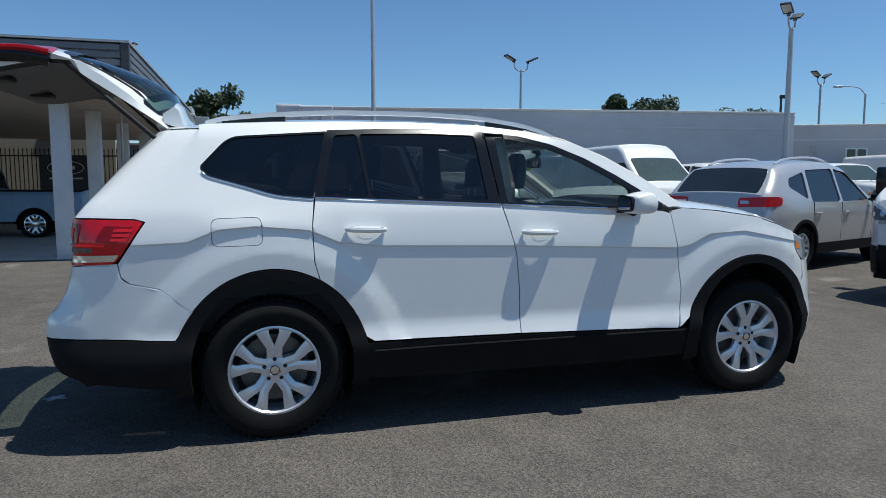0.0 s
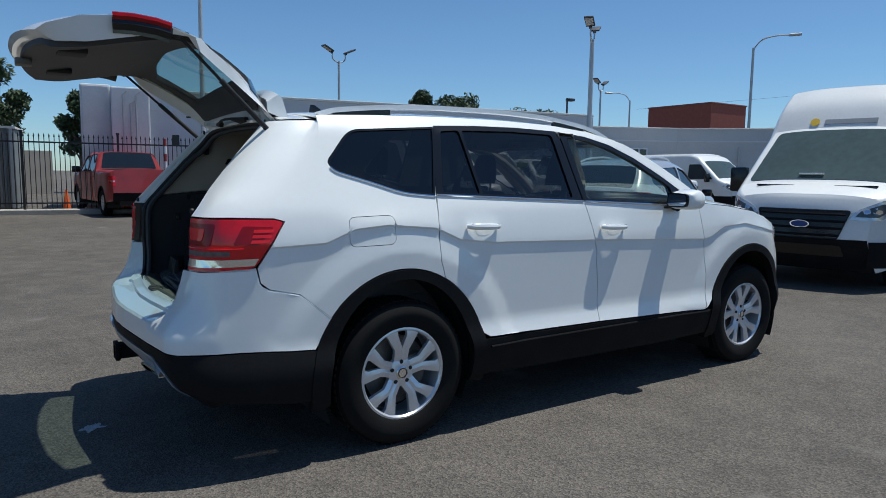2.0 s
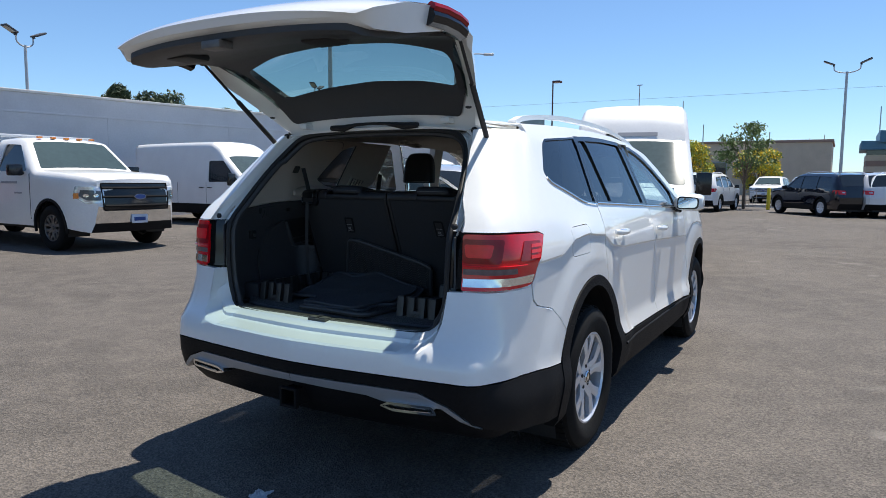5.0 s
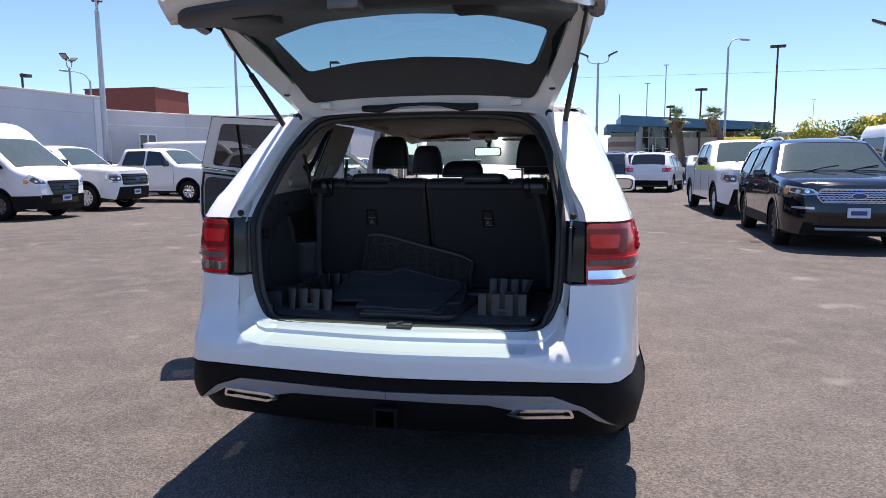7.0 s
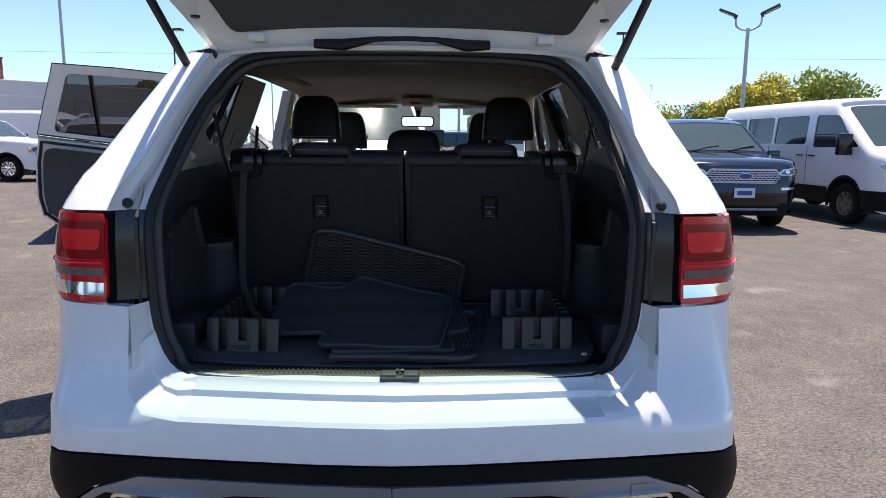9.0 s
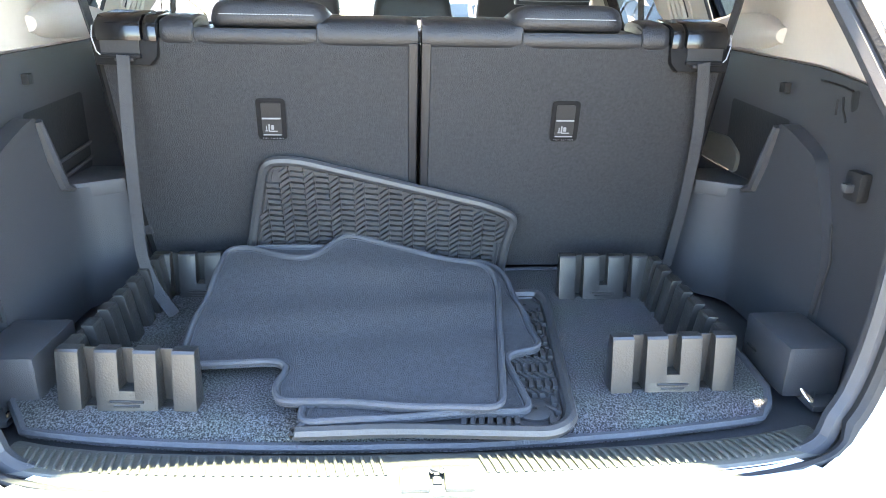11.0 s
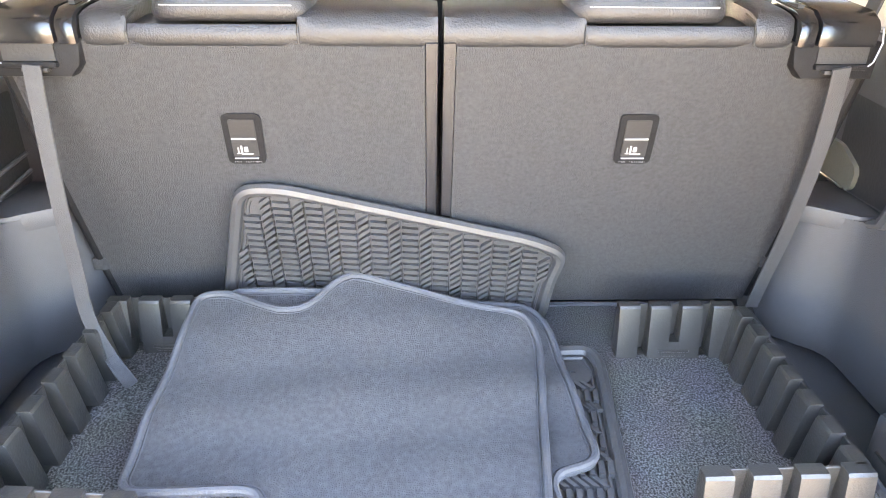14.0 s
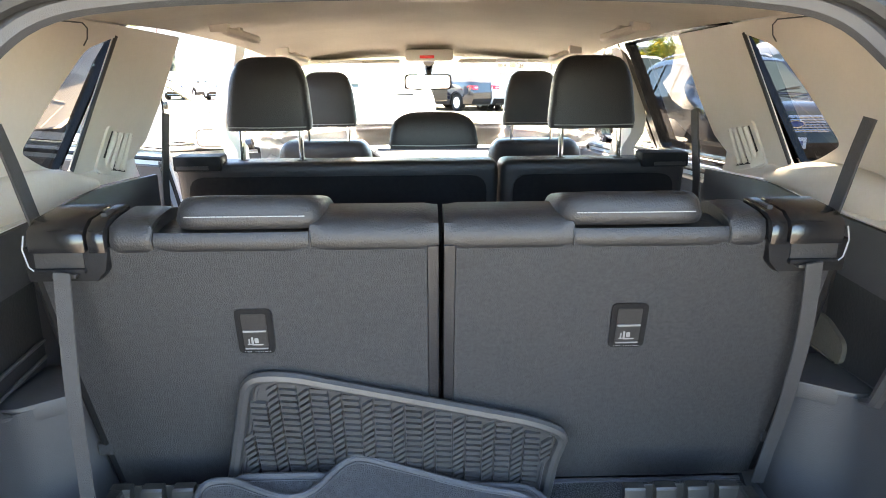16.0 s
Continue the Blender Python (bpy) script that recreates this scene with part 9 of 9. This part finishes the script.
def tree(x, y, h, crown, material, seed, label, trunk=0.14, leaf=0.11, count=2600, low=0.35, bloom=None, name="tree", clumps=16):
    rng = random.Random(seed)
    t = thing(name, pose(x, y, 0), label, "tree")
    bm = tube([(0, 0, -0.05), (rng.uniform(-.1, .1), rng.uniform(-.1, .1), h * low * 0.6), (rng.uniform(-.25, .25), rng.uniform(-.25, .25), h * 0.62)], [trunk, trunk * 0.8, trunk * 0.45], 10)
    blobs = []
    limbs = bmesh.new()
    for k in range(clumps):
        a = 2 * math.pi * k / clumps * 2.4 + rng.uniform(-0.4, 0.4)
        q = rng.random()
        z = h * (low + (1 - low) * (0.12 + 0.78 * q))
        rr = crown * (1 - abs(q - 0.40) * 1.05) * rng.uniform(0.45, 0.95)
        px, py = rr * math.cos(a), rr * math.sin(a)
        blobs.append((px, py, z, crown * rng.uniform(0.26, 0.44), crown * rng.uniform(0.26, 0.44), h * (1 - low) * rng.uniform(0.10, 0.17)))
        tube([(0, 0, h * low * rng.uniform(0.6, 1.0)), (px * 0.45, py * 0.45, z * 0.78), (px, py, z)], [trunk * 0.45, trunk * 0.25, trunk * 0.08], 6, into=limbs)
    part("trunk", bm, BARK, t)
    part("limbs", limbs, BARK, t).name = "limb_frame"
    leaf_part("crown", rng, blobs, count, leaf, material, t)
    if bloom:
        leaf_part("blossom", rng, [(a, b, c, d * 1.05, e * 1.05, f * 1.1) for a, b, c, d, e, f in blobs], count, leaf * 0.75, bloom, t, "yellow blossom")
    return t


def bush(x, y, w, h, material, seed, label, bloom=None, count=1500):
    rng = random.Random(seed)
    t = thing("bush", pose(x, y, 0), label, "bush")
    st = bmesh.new()
    blobs = []
    for k in range(9):
        px, py, z = rng.uniform(-w, w) * 0.7, rng.uniform(-w, w) * 0.7, h * rng.uniform(0.35, 0.85)
        blobs.append((px, py, z, w * rng.uniform(0.3, 0.5), w * rng.uniform(0.3, 0.5), h * rng.uniform(0.15, 0.28)))
        tube([(px * 0.15, py * 0.15, -0.03), (px * 0.6, py * 0.6, z * 0.6), (px, py, z)], [0.04, 0.03, 0.012], 5, into=st)
    part("stem", st, BARK, t)
    leaf_part("crown", rng, blobs, count, 0.10, material, t)
    if bloom:
        leaf_part("blossom", rng, blobs, count // 2, 0.08, bloom, t, "yellow blossom")


def palm(x, y, lean, h, seed):
    rng = random.Random(seed)
    t = thing("palm_tree", pose(x, y, 0), "short fan palm with a shaggy brown trunk", "palm tree", "palms")
    pts = [(lean[0] * q * q, lean[1] * q * q, (h - 0.7) * q) for q in (0, 0.25, 0.5, 0.75, 1.0)]
    part("trunk", tube(pts, [0.30, 0.27, 0.24, 0.24, 0.20], 12), BARK, t)
    top = Vector(pts[-1])
    leaf_part("dead_skirt", rng, [(top.x, top.y, top.z - 0.45, 0.36, 0.36, 0.5)], 260, 0.30, WOOD, t, "dry brown skirt", 1.5)
    bm = bmesh.new()
    stem = 0.5
    prev = [bm.verts.new((0, -0.012, 0)), bm.verts.new((0, 0.012, 0))]
    nxt = [bm.verts.new((stem, -0.012, 0)), bm.verts.new((stem, 0.012, 0))]
    bm.faces.new((prev[0], prev[1], nxt[1], nxt[0]))
    for k in range(11):
        a = radians(-75 + 15 * k)
        l = 0.62 * (1 - 0.25 * abs(k - 5) / 5)
        c, s = math.cos(a), math.sin(a)
        bm.faces.new([bm.verts.new(p) for p in ((stem - 0.02, 0, 0), (stem + l * 0.5 * c + 0.03 * s, l * 0.5 * s - 0.03 * c, 0.02), (stem + l * c, l * s, -0.12), (stem + l * 0.5 * c - 0.03 * s, l * 0.5 * s + 0.03 * c, 0.02))])
    first = part("frond", bm, LEAF, t, smooth=False)
    data = first.data
    for k in range(26):
        o = first if k == 0 else new("frond", data)
        o.parent = t
        o.matrix_local = Matrix.Translation(top) @ Euler((rng.uniform(-0.3, 0.3), rng.uniform(-1.45, 0.35), k * 2.4)).to_matrix().to_4x4() @ Matrix.Scale(rng.uniform(0.8, 1.1), 4)
    return t


palm(48, -8.15, (0, 0.55), 5.0, 1)
palm(48, -11.2, (0, 1.15), 5.1, 2)
for k, (x, y, h, c, mt, lo) in enumerate(((-2.2, 41.5, 7.7, 2.2, LEAF_D, 0.35), (2.8, 42, 5.9, 1.6, LEAF_D, 0.3), (26.5, 42, 7.9, 1.5, LEAF_D, 0.3), (29.6, 42, 8.3, 3.2, LEAF_D, 0.3), (37.5, 42, 8.0, 3.8, LEAF_D, 0.3), (39, 17.0, 4.8, 1.3, LEAF, 0.3))):
    tree(x, y, h, c, mt, 30 + k, "dark green pine beyond the wall" if mt is LEAF_D else "small green tree beyond the wall", 0.2, 0.17, 5200, lo, name="pine_tree" if mt is LEAF_D else "tree")
tree(35, 2.3, 4.5, 1.6, LEAF, 51, "small green street tree by the railing", 0.075, 0.10, 1900, 0.42)
for k, (x, y, h, c) in enumerate(((51.5, 8.2, 4.5, 2.0), (52.5, 10.6, 4.3, 1.8), (53.0, 3.4, 4.0, 2.0))):
    tree(x, y, h, c, LEAF_Y, 90 + k, "low palo verde in pale yellow-green leaf", 0.08, 0.13, 3600, 0.18, BLOOM, clumps=20)
tree(36, -18.2, 5.2, 2.6, LEAF_Y, 52, "palo verde tree covered in yellow blossom", 0.12, 0.13, 9000, 0.22, BLOOM, clumps=28)
tree(36, -22.5, 5.8, 3.0, LEAF_Y, 53, "spreading roadside tree with pale green leaves", 0.14, 0.13, 9000, 0.22, clumps=30)
for k, (x, y, w, h, mt, bl) in enumerate(((35, -10.2, 0.9, 3.2, LEAF, None), (35.6, -11.4, 1.2, 3.6, LEAF_Y, None), (35.2, -13.0, 1.1, 3.4, LEAF_Y, BLOOM), (36, -12.1, 1.0, 3.3, LEAF_Y, BLOOM), (35.4, -15.2, 1.3, 3.6, LEAF, None), (35, -16.6, 1.2, 3.9, LEAF_Y, BLOOM), (40, -11.8, 0.9, 3.0, LEAF, None), (40, -14.0, 1.2, 3.4, LEAF_Y, None), (40, -16.5, 1.2, 3.9, LEAF, None), (36, -27, 1.6, 3.4, LEAF, None), (37, -31, 1.8, 3.8, LEAF_Y, None))):
    bush(x, y, w, h, mt, 70 + k, "rounded roadside shrub with yellow-green leaves" if mt is LEAF_Y else "dense green roadside shrub", bl)

solo("wall_yard", box(-40, 1.0, 40.0, 40.3, -0.05, 2.4), TAN, "tan block wall behind the yard", "wall", kind="structure", smooth=False)

# low railing with a yellow post, and the far kerb
rail = thing("low_railing", pose(35.0, 4.1, 0), "low tan tube railing along the street edge", "railing")
for k in range(29):
    part("baluster", box(-0.012, 0.012, -2.4 + 0.17 * k - 0.012, -2.4 + 0.17 * k + 0.012, 0.08, 0.95), TAN, rail, smooth=False)
for z in (0.10, 0.93):
    part("rail", box(-0.02, 0.02, -2.45, 2.45, z, z + 0.04), TAN, rail, smooth=False)
solo("yellow_post", revolve([(0.09, 0), (0.09, 1.05), (0.05, 1.12)], 14, "z"), YELLOWP, "yellow steel guard post near the railing", "post", m=pose(34.6, 1.1, 0))
solo("far_kerb", box(38.0, 38.3, -60, 60, -0.05, 0.15, 0.03), CONC, "concrete street kerb beyond the lot", "kerb", kind="structure", smooth=False)

# crumpled scrap on the asphalt
rng = random.Random(9)
bm = bmesh.new()
bmesh.ops.create_grid(bm, x_segments=14, y_segments=10, size=0.5)
for v in bm.verts:
    q = 1 + 0.25 * math.sin(5 * math.atan2(v.co.y, v.co.x))
    v.co = Vector((v.co.x * 0.17 * q, v.co.y * 0.13 * q, 0.004 + abs(rng.gauss(0, 0.006))))
# the paper's grey-blue has the shade it lies in mixed into the colour
solo("paper_scrap", bm, mat("shade_grey_paper", (0.42, 0.44, 0.47), 0.7, vary=0.15, scale=60), "small crumpled pale scrap on the asphalt", "litter", m=pose(-1.33, 0.06, 0, 0, 0, 30) @ Matrix.Scale(0.62, 4), smooth=False)
